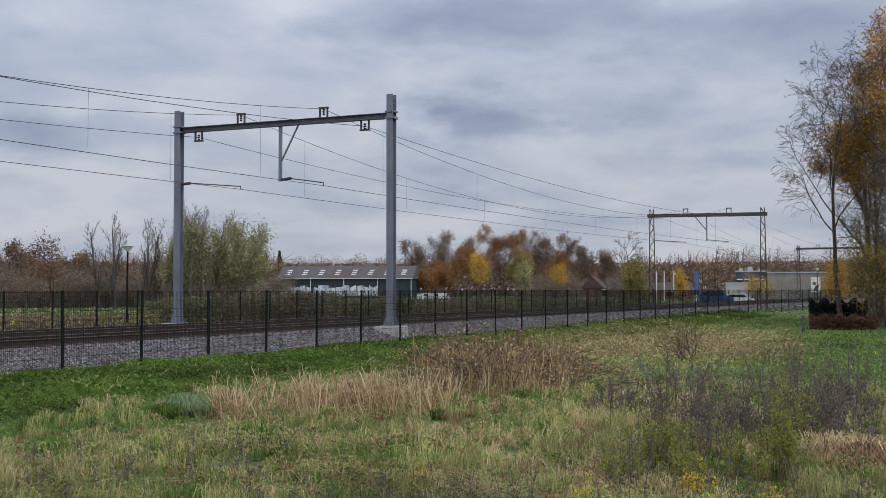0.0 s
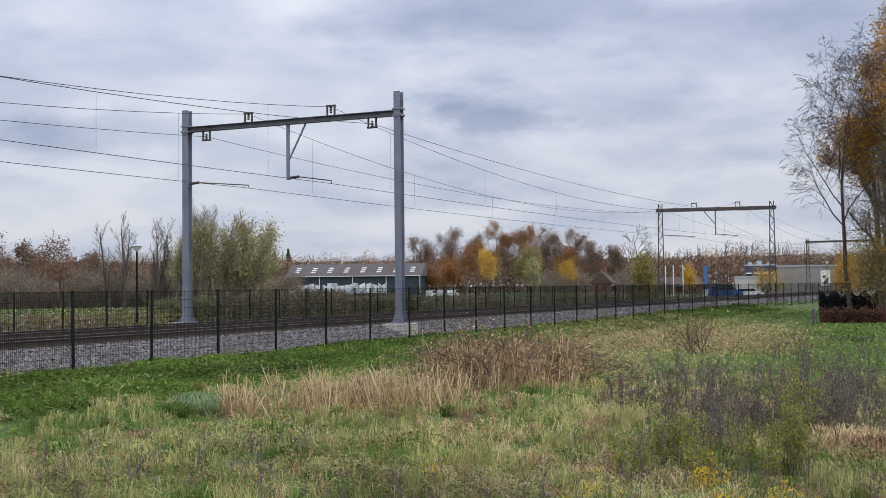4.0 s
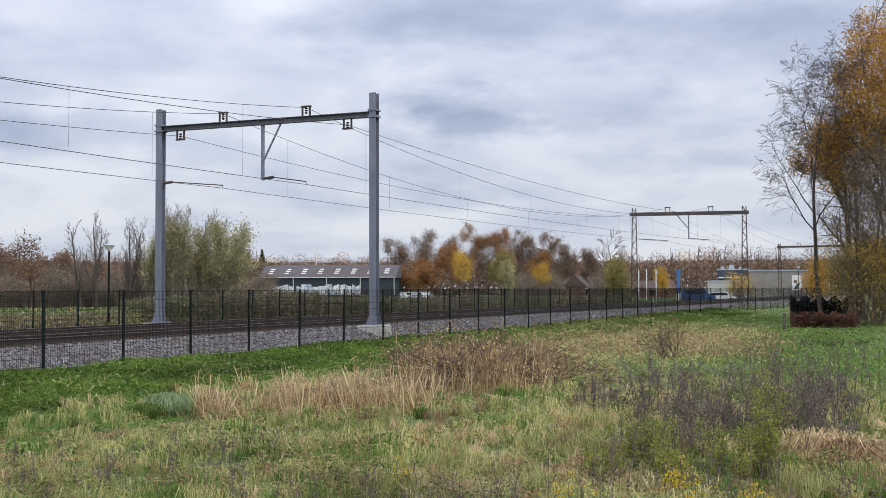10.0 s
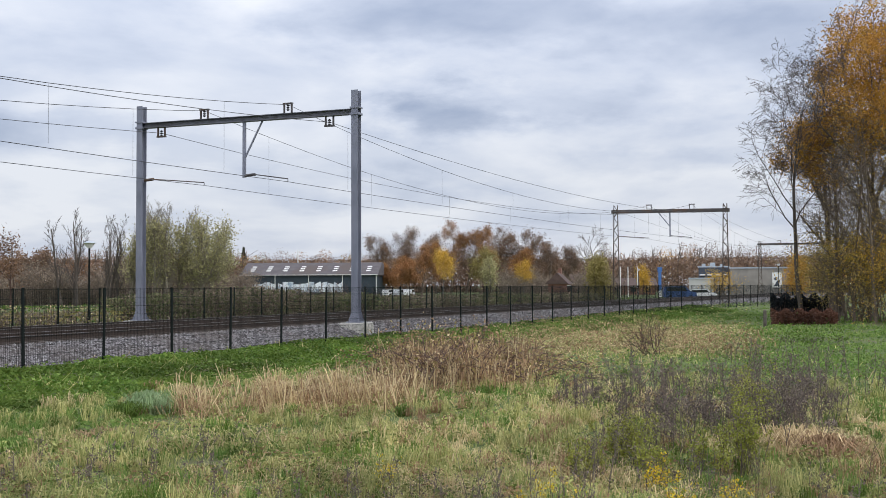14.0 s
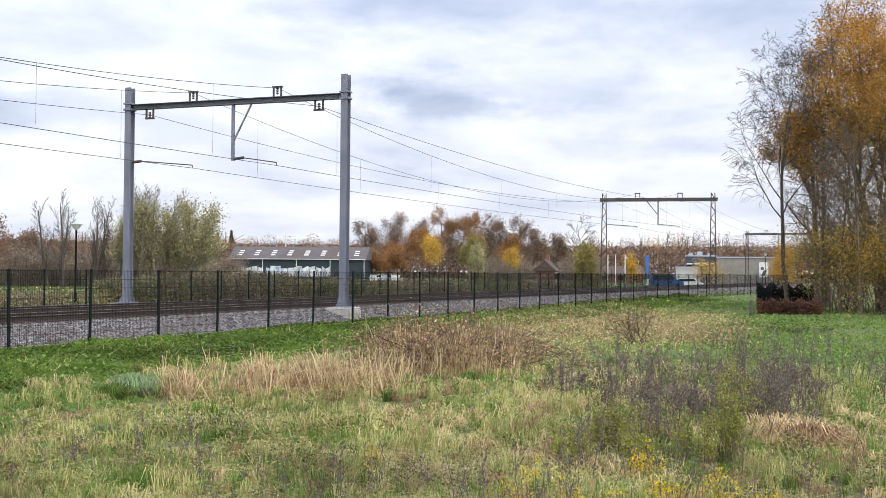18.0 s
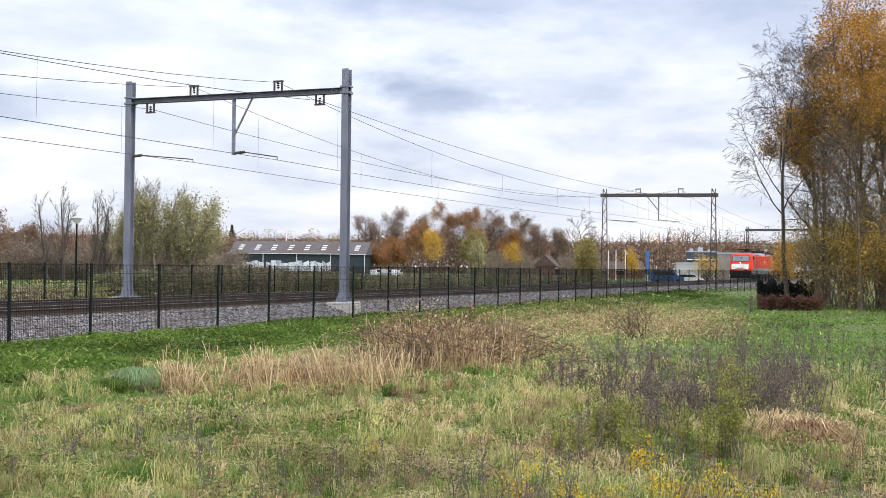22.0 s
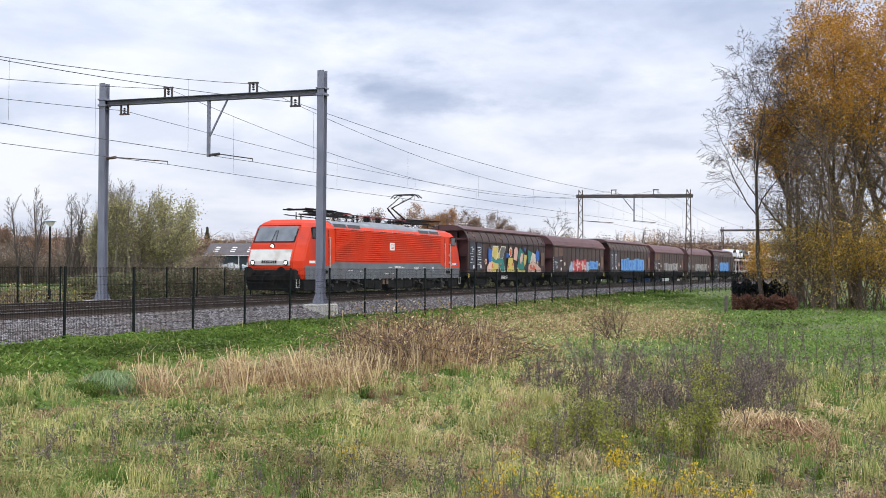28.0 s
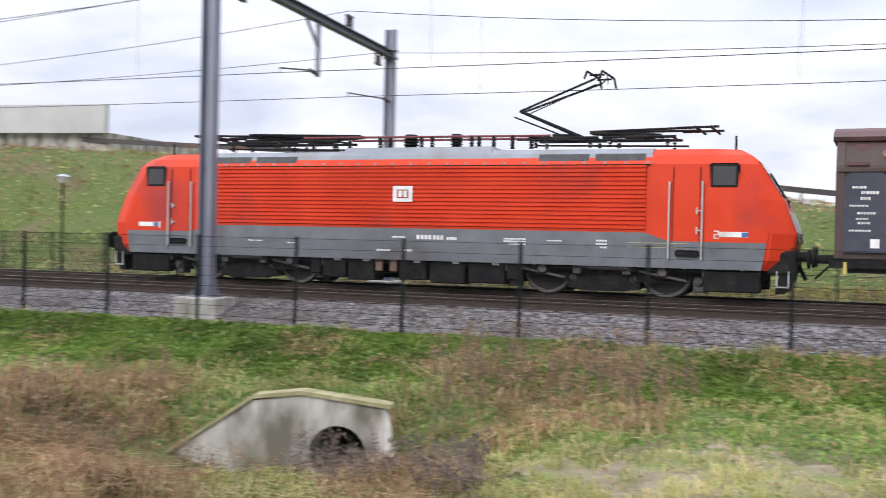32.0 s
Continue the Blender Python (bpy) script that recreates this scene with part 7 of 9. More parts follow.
tall_grass = (1 - z_bank) * (1 - z_lane) * (1 - z_path * 0.8) * (1 - z_lawn * 0.85) * clear_hole
blades("meadow_grass", "tall mixed green and straw meadow grass", G_MEADOW, tall_grass * (1 - z_reed * 0.7) * (1 - z_mound * 0.8), 95000, 0.05, 0.26, 0.004, 1.3, 0.35, seed=1, fat=0.8)
blades("meadow_grass", "fresh green blades between the dry grass", G_LUSH, tall_grass * np.clip(0.3 + 0.7 * sp_n - 0.4 * sp_m, 0, 1), 38000, 0.04, 0.22, 0.005, 1.1, seed=2)
blades("short_grass", "bright green short grass of the mown strip", G_LUSH, np.maximum(z_lane, z_lawn) * (1 - 0.3 * np.clip(sp_n, 0, 1)), 95000, 0.03, 0.12, 0.0055, 1.1, seed=3)
blades("bank_grass", "dark green grass on the railway bank", G_BANK, z_bank * (0.75 + 0.25 * sp_n), 150000, 0.04, 0.17, 0.007, 1.2, seed=4, fat=1.25)
blades("bank_grass", "yellowed grass on the railway bank", G_MEADOW, z_bank * np.clip(0.05 + 0.8 * sp_n, 0, 1) * (0.25 + 0.6 * band(sp_az, -130, -42, 10)), 12000, 0.06, 0.28, 0.006, 1.2, seed=5)
blades("straw", "dry straw-coloured stems in the meadow", G_STRAW, tall_grass * np.clip(0.22 + 0.6 * sp_m + 0.6 * sp_n, 0, 1) * (1 - z_lawn), 32000, 0.06, 0.32, 0.0035, 1.5, 0.35, seed=6, fat=0.62)


def herbs(label, mat, prob, count, size, height, seed):
    """Low broad-leaved plants: small leaves heaped into uneven cushions."""
    gen = np.random.default_rng(seed)
    ok = np.flatnonzero((gen.uniform(0, 1, N_SPOT) < np.clip(prob, 0, 1)) & on_side)
    pick = gen.choice(ok, min(count, len(ok)), replace=False)
    n = len(pick)
    top = height * np.clip(0.5 + 0.7 * sp_t[pick] + 0.3 * sp_n[pick], 0.08, 1.4)
    c = np.column_stack([sp_x[pick], sp_y[pick], sp_z[pick] + top * gen.uniform(0.1, 1, n)])
    ob = soup("herbs", leaf_tris(c, np.maximum(size, np.minimum(sp_d[pick] * 0.0021, 0.024 + sp_d[pick] * 0.0005)), 0.55, gen), 4, mat)
    tagged(ob, label, "grass", kind="stuff")


herbs("small broad leaves of meadow herbs", G_HERB, tall_grass * np.clip(0.45 + 0.8 * sp_t, 0, 1), 70000, 0.015, 0.22, 710)
herbs("withered leaves among the meadow grass", G_BROWN, tall_grass * np.clip(-0.1 + 0.7 * sp_t - 0.5 * sp_n, 0, 1), 16000, 0.014, 0.2, 711)
herbs("green leaves of weeds on the bank", G_BANK, z_bank * np.clip(0.5 + 0.8 * sp_t, 0, 1), 46000, 0.022, 0.16, 712)
herbs("dry brown stems on the straw strip", G_BROWN, z_strip * np.clip(0.5 + 0.8 * sp_t, 0, 1), 9000, 0.02, 0.4, 714)
herbs("pale dry stems on the straw strip", G_STRAW, z_strip * np.clip(0.4 + 0.8 * sp_n, 0, 1), 9000, 0.02, 0.35, 715)
herbs("withered leaves on the bank", G_BROWN, z_bank * band(sp_az, -130, -42, 10) * np.clip(0.1 + 0.9 * sp_n, 0, 1), 12000, 0.02, 0.25, 716)
herbs("clover and low leaves in the short grass", G_LUSH, np.maximum(z_lane, z_lawn) * np.clip(0.4 + 0.8 * sp_t, 0, 1), 20000, 0.014, 0.08, 713)
blades("reeds", "stand of tall pale dry reeds", G_STRAW, z_reed * np.clip(0.15 + 0.9 * sp_n + 0.6 * sp_t, 0, 1), 11000, 0.1, 0.85, 0.005, 1.15, 0.35, seed=7, fat=0.6)
blades("reeds", "russet stems among the reeds", G_BROWN, z_reed * np.clip(0.3 + sp_n, 0, 1), 6000, 0.1, 0.75, 0.005, 1.1, 0.35, seed=8, fat=0.55)
blades("dead_growth", "withered brown tall growth", G_BROWN, np.maximum(z_dead, z_strip * 0.4) * clear_hole, 24000, 0.1, 0.5, 0.006, 1.2, 0.3, seed=9)
blades("dead_growth", "straw in the withered growth", G_STRAW, np.maximum(z_dead * 0.6, z_strip * 0.5) * clear_hole, 8000, 0.06, 0.36, 0.005, 1.2, 0.3, seed=10)
blades("path_growth", "sparse trampled growth on the worn path", G_MEADOW, z_path * np.clip(0.3 + 0.8 * sp_n, 0, 1), 17000, 0.02, 0.14, 0.005, 1.2, seed=11)
blades("path_growth", "short green tufts on the worn path", G_LUSH, z_path * np.clip(0.0 + 0.8 * sp_n, 0, 1), 4000, 0.02, 0.1, 0.005, 1.0, seed=12)
blades("mound_grass", "brown canes of the bramble mound", G_BROWN, z_mound * np.clip(0.5 + 0.7 * sp_n, 0, 1), 13000, 0.25, 1.25, 0.004, 0.75, 0.25, seed=13, fat=0.5)
blades("mound_grass", "pale dry stems over the bramble mound", G_STRAW, z_mound * np.clip(0.5 + 0.7 * sp_t, 0, 1), 6000, 0.25, 1.1, 0.004, 0.7, 0.25, seed=14, fat=0.45)


def tussocks(label, mat, n, az0, az1, d0, d1, each, radius, high, seed, lean=0.0):
    """Tufts of long arching blades, each rising from one root and bowing out."""
    gen = np.random.default_rng(seed)
    az, d = gen.uniform(az0, az1, n), d0 * (d1 / d0) ** gen.uniform(0, 1, n)
    x, y = d * np.sin(np.radians(az)), d * np.cos(np.radians(az))
    l, _ = lateral(x, y)
    k = (l > 12.2) & (patch_noise(x, y, 0.5, seed) + gen.normal(0, 0.35, n) > -0.1)
    x, y, d = x[k], y[k], d[k]
    size = gen.uniform(0.5, 1.25, len(x))
    base = np.column_stack([x, y, ground_z(x, y) - 0.02])
    r = np.repeat(np.arange(len(x)), each)
    m = len(r)
    a = gen.uniform(0, math.tau, m)
    out = np.column_stack([np.cos(a) + lean, np.sin(a) - lean, np.zeros(m)]) * (radius * size[r] * gen.uniform(0.25, 1.1, m))[:, None]
    p = base[r] + np.column_stack([gen.normal(0, 0.05, m), gen.normal(0, 0.05, m), np.zeros(m)]) * size[r][:, None]
    h = high * size[r] * gen.uniform(0.45, 1.1, m)
    w = np.maximum(0.0035, 0.00036 * d[r]) * gen.uniform(0.6, 1.4, m)
    side = np.column_stack([-np.sin(a), np.cos(a), np.zeros(m)]) * w[:, None]
    up = np.column_stack([np.zeros(m), np.zeros(m), h])
    mid, tip = p + out * 0.4 + up * 0.85, p + out + up * gen.uniform(0.35, 1.0, m)[:, None]
    q = np.concatenate([np.stack([p - side, p + side, mid + side * 0.8, mid - side * 0.8], 1), np.stack([mid - side * 0.8, mid + side * 0.8, tip + side * 0.1, tip - side * 0.1], 1)])
    tagged(soup("tussocks", q.reshape(-1, 3), 4, mat), label, "grass", kind="stuff")


tussocks("yellow-green tussocks of long meadow grass", G_MEADOW, 1500, -26, 28, 7.6, 24, 42, 0.26, 0.3, 41, 0.25)
tussocks("fresh green tussocks of grass", G_LUSH, 560, -26, 28, 7.6, 24, 40, 0.22, 0.26, 42)
tussocks("dark green tussocks of grass", G_BANK, 420, -26, 28, 7.6, 26, 36, 0.2, 0.24, 43)
tussocks("pale dry tussocks of bent grass", G_STRAW, 560, -26, 28, 7.6, 24, 36, 0.34, 0.26, 44, 0.3)
tussocks("brown dead tussocks in the meadow", G_BROWN, 520, -26, 28, 7.6, 24, 40, 0.3, 0.24, 45, 0.2)
tussocks("mixed tussocks beside the worn path", G_MEADOW, 500, -115, -26, 7.6, 20, 36, 0.24, 0.22, 46, 0.2)


def bramble_mound():
    """Arching canes and small leaves piled into a mound."""
    gen = np.random.default_rng(77)
    g = empty("bramble_mound", Matrix(), "reddish-brown mound of withered brambles with olive leaves", "bramble")
    tubes, cs = [], []
    for _ in range(620):
        az, d = gen.normal(3.1, 2.7), gen.uniform(23, 31.5)
        p = np.array(polar(az, d))
        p[2] = -0.9
        h = gen.uniform(0.3, 1.35) * math.exp(-((az - 2.4) / 4.8) ** 2) * (0.75 + 0.35 * math.sin(az * 2.3) * math.sin(d * 1.1))
        q = p + np.array((gen.normal() * 0.5, gen.normal() * 0.5, h))
        r = q + np.array((gen.normal() * 0.5, gen.normal() * 0.5, -h * gen.uniform(0.1, 0.6)))
        tubes.append(([p, (p + q) / 2 + (0, 0, h * 0.12), q, r], [0.012, 0.01, 0.008, 0.004]))
        for _ in range(18):
            cs.append(p + (q - p) * gen.uniform(0.4, 1) + gen.normal(size=3) * 0.15)
    tagged(tubes_mesh("cane_tangle", tubes, BARK_RED, g), "tangle of thin reddish canes", kind="stuff")
    cs = np.array(cs)
    pick = gen.uniform(size=len(cs))
    k = pick < 0.22
    soup("leaves", leaf_tris(cs[pick > 0.34], 0.04, 0.2, gen), 4, G_BROWN, g)
    soup("dry_leaves", leaf_tris(cs[(pick > 0.22) & (pick <= 0.34)], 0.04, 0.2, gen), 4, G_STRAW, g)
    soup("green_leaves", leaf_tris(cs[k], 0.045, 0.2, gen), 4, L_OLIVE, g)


bramble_mound()


def weed_stand(name, label, spots, heights, mat, leaf_mat, clumps, gen, leaf=0.02, twig=7):
    """Upright dead weeds: a stem, short side twigs and shrivelled leaves on each."""
    tubes, cs, sz = [], [], []
    if heights is not None:
        heights = heights[:len(spots)]
    else:
        heights = gen.uniform(0.25, 0.85, len(spots)) * (0.85 + 0.3 * soft_noise(spots[:, 0], spots[:, 1], 0.8, 4.0))
    for (x, y, z), h in zip(spots, heights):
        p = np.array((x, y, z - 0.03))
        q = p + np.array((gen.normal() * 0.16 * h, gen.normal() * 0.16 * h, h))
        m = (p + q) / 2 + gen.normal(size=3) * 0.03 * h
        rr = max(0.0035, 0.00032 * math.hypot(x, y))
        tubes.append(([p, m, q], [rr * 1.3, rr, rr * 0.6]))
        for _ in range(twig):
            f = gen.uniform(0.3, 0.95)
            b = p + (q - p) * f
            t = b + np.array((gen.normal() * 0.1, gen.normal() * 0.1, gen.uniform(0.05, 0.2))) * h
            tubes.append(([b, t], [rr * 0.7, rr * 0.4]))
            for _ in range(clumps):
                cs.append(b + (t - b) * gen.uniform(0.2, 1.1) + gen.normal(size=3) * 0.02)
    g = empty(name, Matrix(), label, "weeds", "stands of dead weeds")
    tagged(tubes_mesh("stalk", tubes, mat, g, lambda r: 3), "thin dry stalks", kind="stuff")
    soup("shrivelled_leaves", leaf_tris(np.array(cs), leaf, 0.1, gen), 4, leaf_mat, g)


def weed_spots(gen, n, az0, az1, d0, d1, patchy=None):
    az, d = gen.uniform(az0, az1, n), gen.uniform(d0, d1, n)
    x, y = d * np.sin(np.radians(az)), d * np.cos(np.radians(az))
    if patchy is not None:
        k = soft_noise(x, y, 0.9, 9.0) + gen.normal(0, 0.25, n) > patchy
        x, y = x[k], y[k]
    return np.column_stack([x, y, ground_z(x, y)])


g1 = np.random.default_rng(501)
B_WEED = surface("dark_weed_stalk", (0.075, 0.06, 0.05), (0.2, 0.165, 0.135), 6, 0.9, 0)
weed_stand("weed_stand", "dark grey-brown stand of wilted tall weeds", weed_spots(g1, 460, 8.2, 22.2, 14.2, 22.5, 0.0), None, B_WEED, G_WEED, 6, g1, 0.017, 10)
weed_stand("weed_stand", "dense wilted weeds with grey seed heads", weed_spots(g1, 320, 11.0, 21.5, 13.6, 20.5, 0.1), g1.uniform(0.4, 1.2, 320), B_WEED, G_WEED, 6, g1, 0.016, 10)
weed_stand("weed_stand", "grey-brown wilted weeds close by", weed_spots(g1, 230, 3.0, 10.5, 7.8, 10.2, 0.1), None, B_WEED, G_WEED, 3, g1, 0.013)
weed_stand("weed_stand", "scattered wilted weeds in the meadow", weed_spots(g1, 130, -10.5, 2.0, 9.5, 13.5, 0.15), g1.uniform(0.15, 0.5, 130), B_WEED, G_WEED, 3, g1, 0.014)
weed_stand("weed_stand", "few dark weed stalks in short grass", weed_spots(g1, 70, -22.0, -8.0, 11.0, 15.0), g1.uniform(0.15, 0.45, 70), B_WEED, G_WEED, 3, g1, 0.015)
weed_stand("weed_stand", "wilted weeds at the meadow's near edge", weed_spots(g1, 230, 9.0, 27.0, 7.8, 12.6, 0.1), None, B_WEED, G_WEED, 3, g1, 0.015)
weed_stand("weed_stand", "thin tall weed stalks above the grass", weed_spots(g1, 60, 16.0, 26.0, 18.0, 27.0), g1.uniform(0.6, 1.2, 60), B_WEED, G_WEED, 2, g1, 0.02)
weed_stand("weed_stand", "brown weeds beside the culvert", weed_spots(g1, 200, -125.0, -101.8, 10.5, 15.5), g1.uniform(0.4, 0.9, 200), B_WEED, G_BROWN, 4, g1, 0.02)
weed_stand("weed_stand", "brown weeds on the bank's foot", weed_spots(g1, 170, -88.0, -74.0, 13.5, 16.5), g1.uniform(0.4, 1.0, 170), B_WEED, G_BROWN, 4, g1, 0.02)
weed_stand("weed_stand", "dark withered weeds before the culvert wall", weed_spots(g1, 110, -102.5, -96.0, 10.8, 12.0), g1.uniform(0.35, 0.75, 110), B_WEED, G_BROWN, 5, g1, 0.018)
weed_stand("weed_stand", "grey-brown weeds in the wet hollow", weed_spots(g1, 150, -95.5, -85.0, 8.6, 11.0), g1.uniform(0.25, 0.55, 150), B_WEED, G_WEED, 6, g1, 0.016)
for az, d, h, n in ((11.5, 13.4, 0.65, 40), (17.7, 12.8, 0.9, 30), (18.0, 15.6, 1.2, 18), (12.8, 12.2, 0.5, 22), (9.6, 12.4, 0.5, 22), (15.9, 12.6, 0.6, 16)):
    weed_stand("bushy_weed", "bushy yellow-green weed in the meadow", weed_spots(g1, n, az - 0.9, az + 0.9, d - 0.35, d + 0.35), g1.uniform(0.5, 1.0, n) * h, B_WEED, G_LIME, 9, g1, 0.017, 9)
for az, d, n in ((16.8, 10.2, 12), (18.3, 9.3, 10), (7.6, 10.6, 8), (6.4, 9.4, 10), (13.3, 11.6, 12), (14.3, 9.8, 18), (9.4, 9.2, 14), (-1.2, 11.6, 8), (19.8, 9.6, 10), (11.2, 8.9, 10)):
    weed_stand("flowering_weed", "small clump of yellow flowers in the grass", weed_spots(g1, n, az - 0.7, az + 0.7, d - 0.2, d + 0.2), g1.uniform(0.2, 0.45, n), B_WEED, G_FLOWER, 6, g1, 0.014, 5)


def leafy_clump(label, az, d, r, h, n, mat, seed):
    """Low plant with long arching leaves from one root."""
    gen = np.random.default_rng(seed)
    p = spot(az, d, 0.0)
    g = empty("leafy_plant", Matrix.Translation(p), label, "plant")
    a = gen.uniform(0, math.tau, n)
    rr = r * gen.uniform(0.3, 1, n)
    base = gen.normal(0, r * 0.25, (n, 3)) * (1, 1, 0)
    out = np.column_stack([np.cos(a), np.sin(a), np.zeros(n)])
    side = np.column_stack([-np.sin(a), np.cos(a), np.zeros(n)]) * 0.007
    hh = h * gen.uniform(0.5, 1, n)
    mid = base + out * rr[:, None] * 0.5 + np.column_stack([np.zeros(n), np.zeros(n), hh])
    tip = base + out * rr[:, None] + np.column_stack([np.zeros(n), np.zeros(n), hh * 0.55])
    q = np.concatenate([np.stack([base - side, base + side, mid + side, mid - side], 1), np.stack([mid - side, mid + side, tip + side * 0.1, tip - side * 0.1], 1)])
    soup("leaves", q.reshape(-1, 3), 4, mat, g)


leafy_clump("grey-green clump of arching leaves beside the reeds", -13.6, 19.3, 0.5, 0.42, 620, G_PALE, 1)
leafy_clump("green clump of arching leaves in the meadow", -14.6, 18.9, 0.4, 0.3, 260, G_BANK, 2)
leafy_clump("green tussock in the short grass", -20.5, 15.0, 0.35, 0.22, 260, G_LUSH, 3)
leafy_clump("straw-brown tussock of dead grass", 20.3, 14.6, 0.75, 0.34, 480, G_STRAW, 4)
leafy_clump("brown tussock of dead grass", 21.6, 14.0, 0.65, 0.32, 440, G_BROWN, 5)
leafy_clump("straw-brown tussock of dead grass", -16.0, 16.2, 0.6, 0.15, 240, G_BROWN, 6)
leafy_clump("brown tussock of dead grass", 7.5, 12.4, 0.5, 0.2, 220, G_BROWN, 7)
tree("small bare shrub standing in the meadow", spot(13.1, 33, 0.0), 1.5, 0.02, dict(SHRUB, stems=10, stem_spread=0.4, stem_off=0.12), BARK_RED, L_OLIVE, 150, 0.04, 0.1, 400, category="shrub", name="shrub")
tree("low green bush on the lawn", spot(21.0, 42, 0.0), 0.5, 0.02, dict(SHRUB, stem_off=0.6, stem_spread=0.6), BARK, G_BANK, 900, 0.05, 0.25, 401, category="shrub", name="shrub")


def lawn_tufts(label, mat, n, az0, az1, d0, d1, size, high, seed):
    """Short dense tufts on the far parts of the meadow."""
    gen = np.random.default_rng(seed)
    az, d = az0 + (az1 - az0) * gen.beta(1.6, 1.6, n), d0 * (d1 / d0) ** gen.beta(1.5, 1.5, n)
    x, y = d * np.sin(np.radians(az)), d * np.cos(np.radians(az))
    l, s = lateral(x, y)
    k = (l > 8.9) & (patch_noise(x, y, 0.5, seed) + gen.normal(0, 0.5, n) > -0.35)
    x, y, d = x[k], y[k], d[k]
    top = high * np.clip(0.55 + 0.6 * patch_noise(x, y, 0.9, seed + 3), 0.1, 1.3)
    c = np.column_stack([x, y, ground_z(x, y) + top * gen.uniform(0, 1, len(x))])
    tagged(soup("lawn_tufts", leaf_tris(c, size * (0.6 + d / 80), 0.0, gen), 4, mat), label, "grass", kind="stuff")


lawn_tufts("bright green tufts of the far lawn", G_LUSH, 42000, 9, 36, 26, 105, 0.05, 0.12, 921)
lawn_tufts("mixed dry tufts of the far meadow", G_MEADOW, 15000, 3, 18, 30, 100, 0.05, 0.2, 922)
lawn_tufts("brown and straw growth before the tracks", G_BROWN, 14000, 4, 18.3, 34, 64, 0.028, 0.4, 923)
lawn_tufts("pale straw growth before the tracks", G_STRAW, 12000, 4, 17.5, 32, 62, 0.026, 0.35, 924)


def far_growth(label, mat, n, s0, s1, l0, l1, size, high, seed):
    """Rough tufts on the field and the embankment beyond the line."""
    gen = np.random.default_rng(seed)
    s, l = gen.uniform(s0, s1, n), gen.uniform(l0, l1, n)
    h = np.interp(s, line_s, line_h)
    x, y = np.interp(s, line_s, line_x) + l * np.cos(h), np.interp(s, line_s, line_y) - l * np.sin(h)
    k = patch_noise(x, y, 0.35, seed) + gen.normal(0, 0.4, n) > -0.1
    x, y = x[k], y[k]
    top = high * np.clip(0.5 + 0.6 * patch_noise(x, y, 0.5, seed + 9), 0.1, 1.3)
    c = np.column_stack([x, y, ground_z(x, y) + top * gen.uniform(0, 1, len(x))])
    tagged(soup("field_growth", leaf_tris(c, size, 0.2, gen), 4, mat), label, "grass", kind="stuff")


def bank_cover(label, mat, n, l0, l1, size, high, seed):
    """A close mat of small leaves and blades over the bank and the strip at its foot."""
    gen = np.random.default_rng(seed)
    s, l = -32 + 112 * gen.uniform(0, 1, n) ** 1.15, gen.uniform(l0, l1, n)
    h = np.interp(s, line_s, line_h)
    x, y = np.interp(s, line_s, line_x) + l * np.cos(h), np.interp(s, line_s, line_y) - l * np.sin(h)
    keep = np.hypot(x - (CULVERT.x + 0.8), y - CULVERT.y) > 2.2
    x, y = x[keep], y[keep]
    top = high * np.clip(0.55 + 0.6 * patch_noise(x, y, 0.8, seed), 0.15, 1.3)
    c = np.column_stack([x, y, ground_z(x, y) + 0.01 + top * gen.uniform(0, 1, len(x))])
    tagged(soup("bank_cover", leaf_tris(c, size, 0.5, gen), 4, mat), label, "grass", kind="stuff")


bank_cover("dense dark green mat of grass on the bank", G_BANK, 125000, 8.5, 12.4, 0.048, 0.15, 951)
bank_cover("fresh green grass mixed into the bank", G_LUSH, 16000, 8.6, 12.4, 0.05, 0.15, 952)
bank_cover("bright green mown strip at the bank's foot", G_LUSH, 30000, 12.2, 15.0, 0.045, 0.07, 953)
far_growth("rough olive growth on the embankment", G_HERB, 42000, -75, 20, -50, -10, 0.11, 0.45, 901)
far_growth("dry pale growth on the embankment", G_MEADOW, 20000, -75, 20, -50, -10, 0.1, 0.4, 905)
far_growth("withered brown growth on the embankment", G_BROWN, 42000, -75, 20, -50, -10, 0.11, 0.5, 902)
far_growth("green grass of the far field", G_BANK, 16000, 20, 150, -60, -9, 0.13, 0.35, 903)
far_growth("straw-coloured grass of the far field", G_STRAW, 6000, 20, 120, -45, -9, 0.12, 0.45, 904)

# ---- cabinet, culvert, lamp posts, bridge, buildings ----
M_CAB = surface("grey_cabinet_plastic", (0.33, 0.38, 0.44), (0.43, 0.48, 0.54), 2, 0.55, 0.03, stain=(0.32, 0.34, 0.35))
M_MOSS = surface("mossy_concrete_top", (0.2, 0.19, 0.08), (0.36, 0.33, 0.2), 6, 0.95, 0.3)
M_PIPEDARK = surface("pipe_depth_shade", (0.035, 0.028, 0.022), (0.09, 0.075, 0.06), 4, 0.6, 0.4)


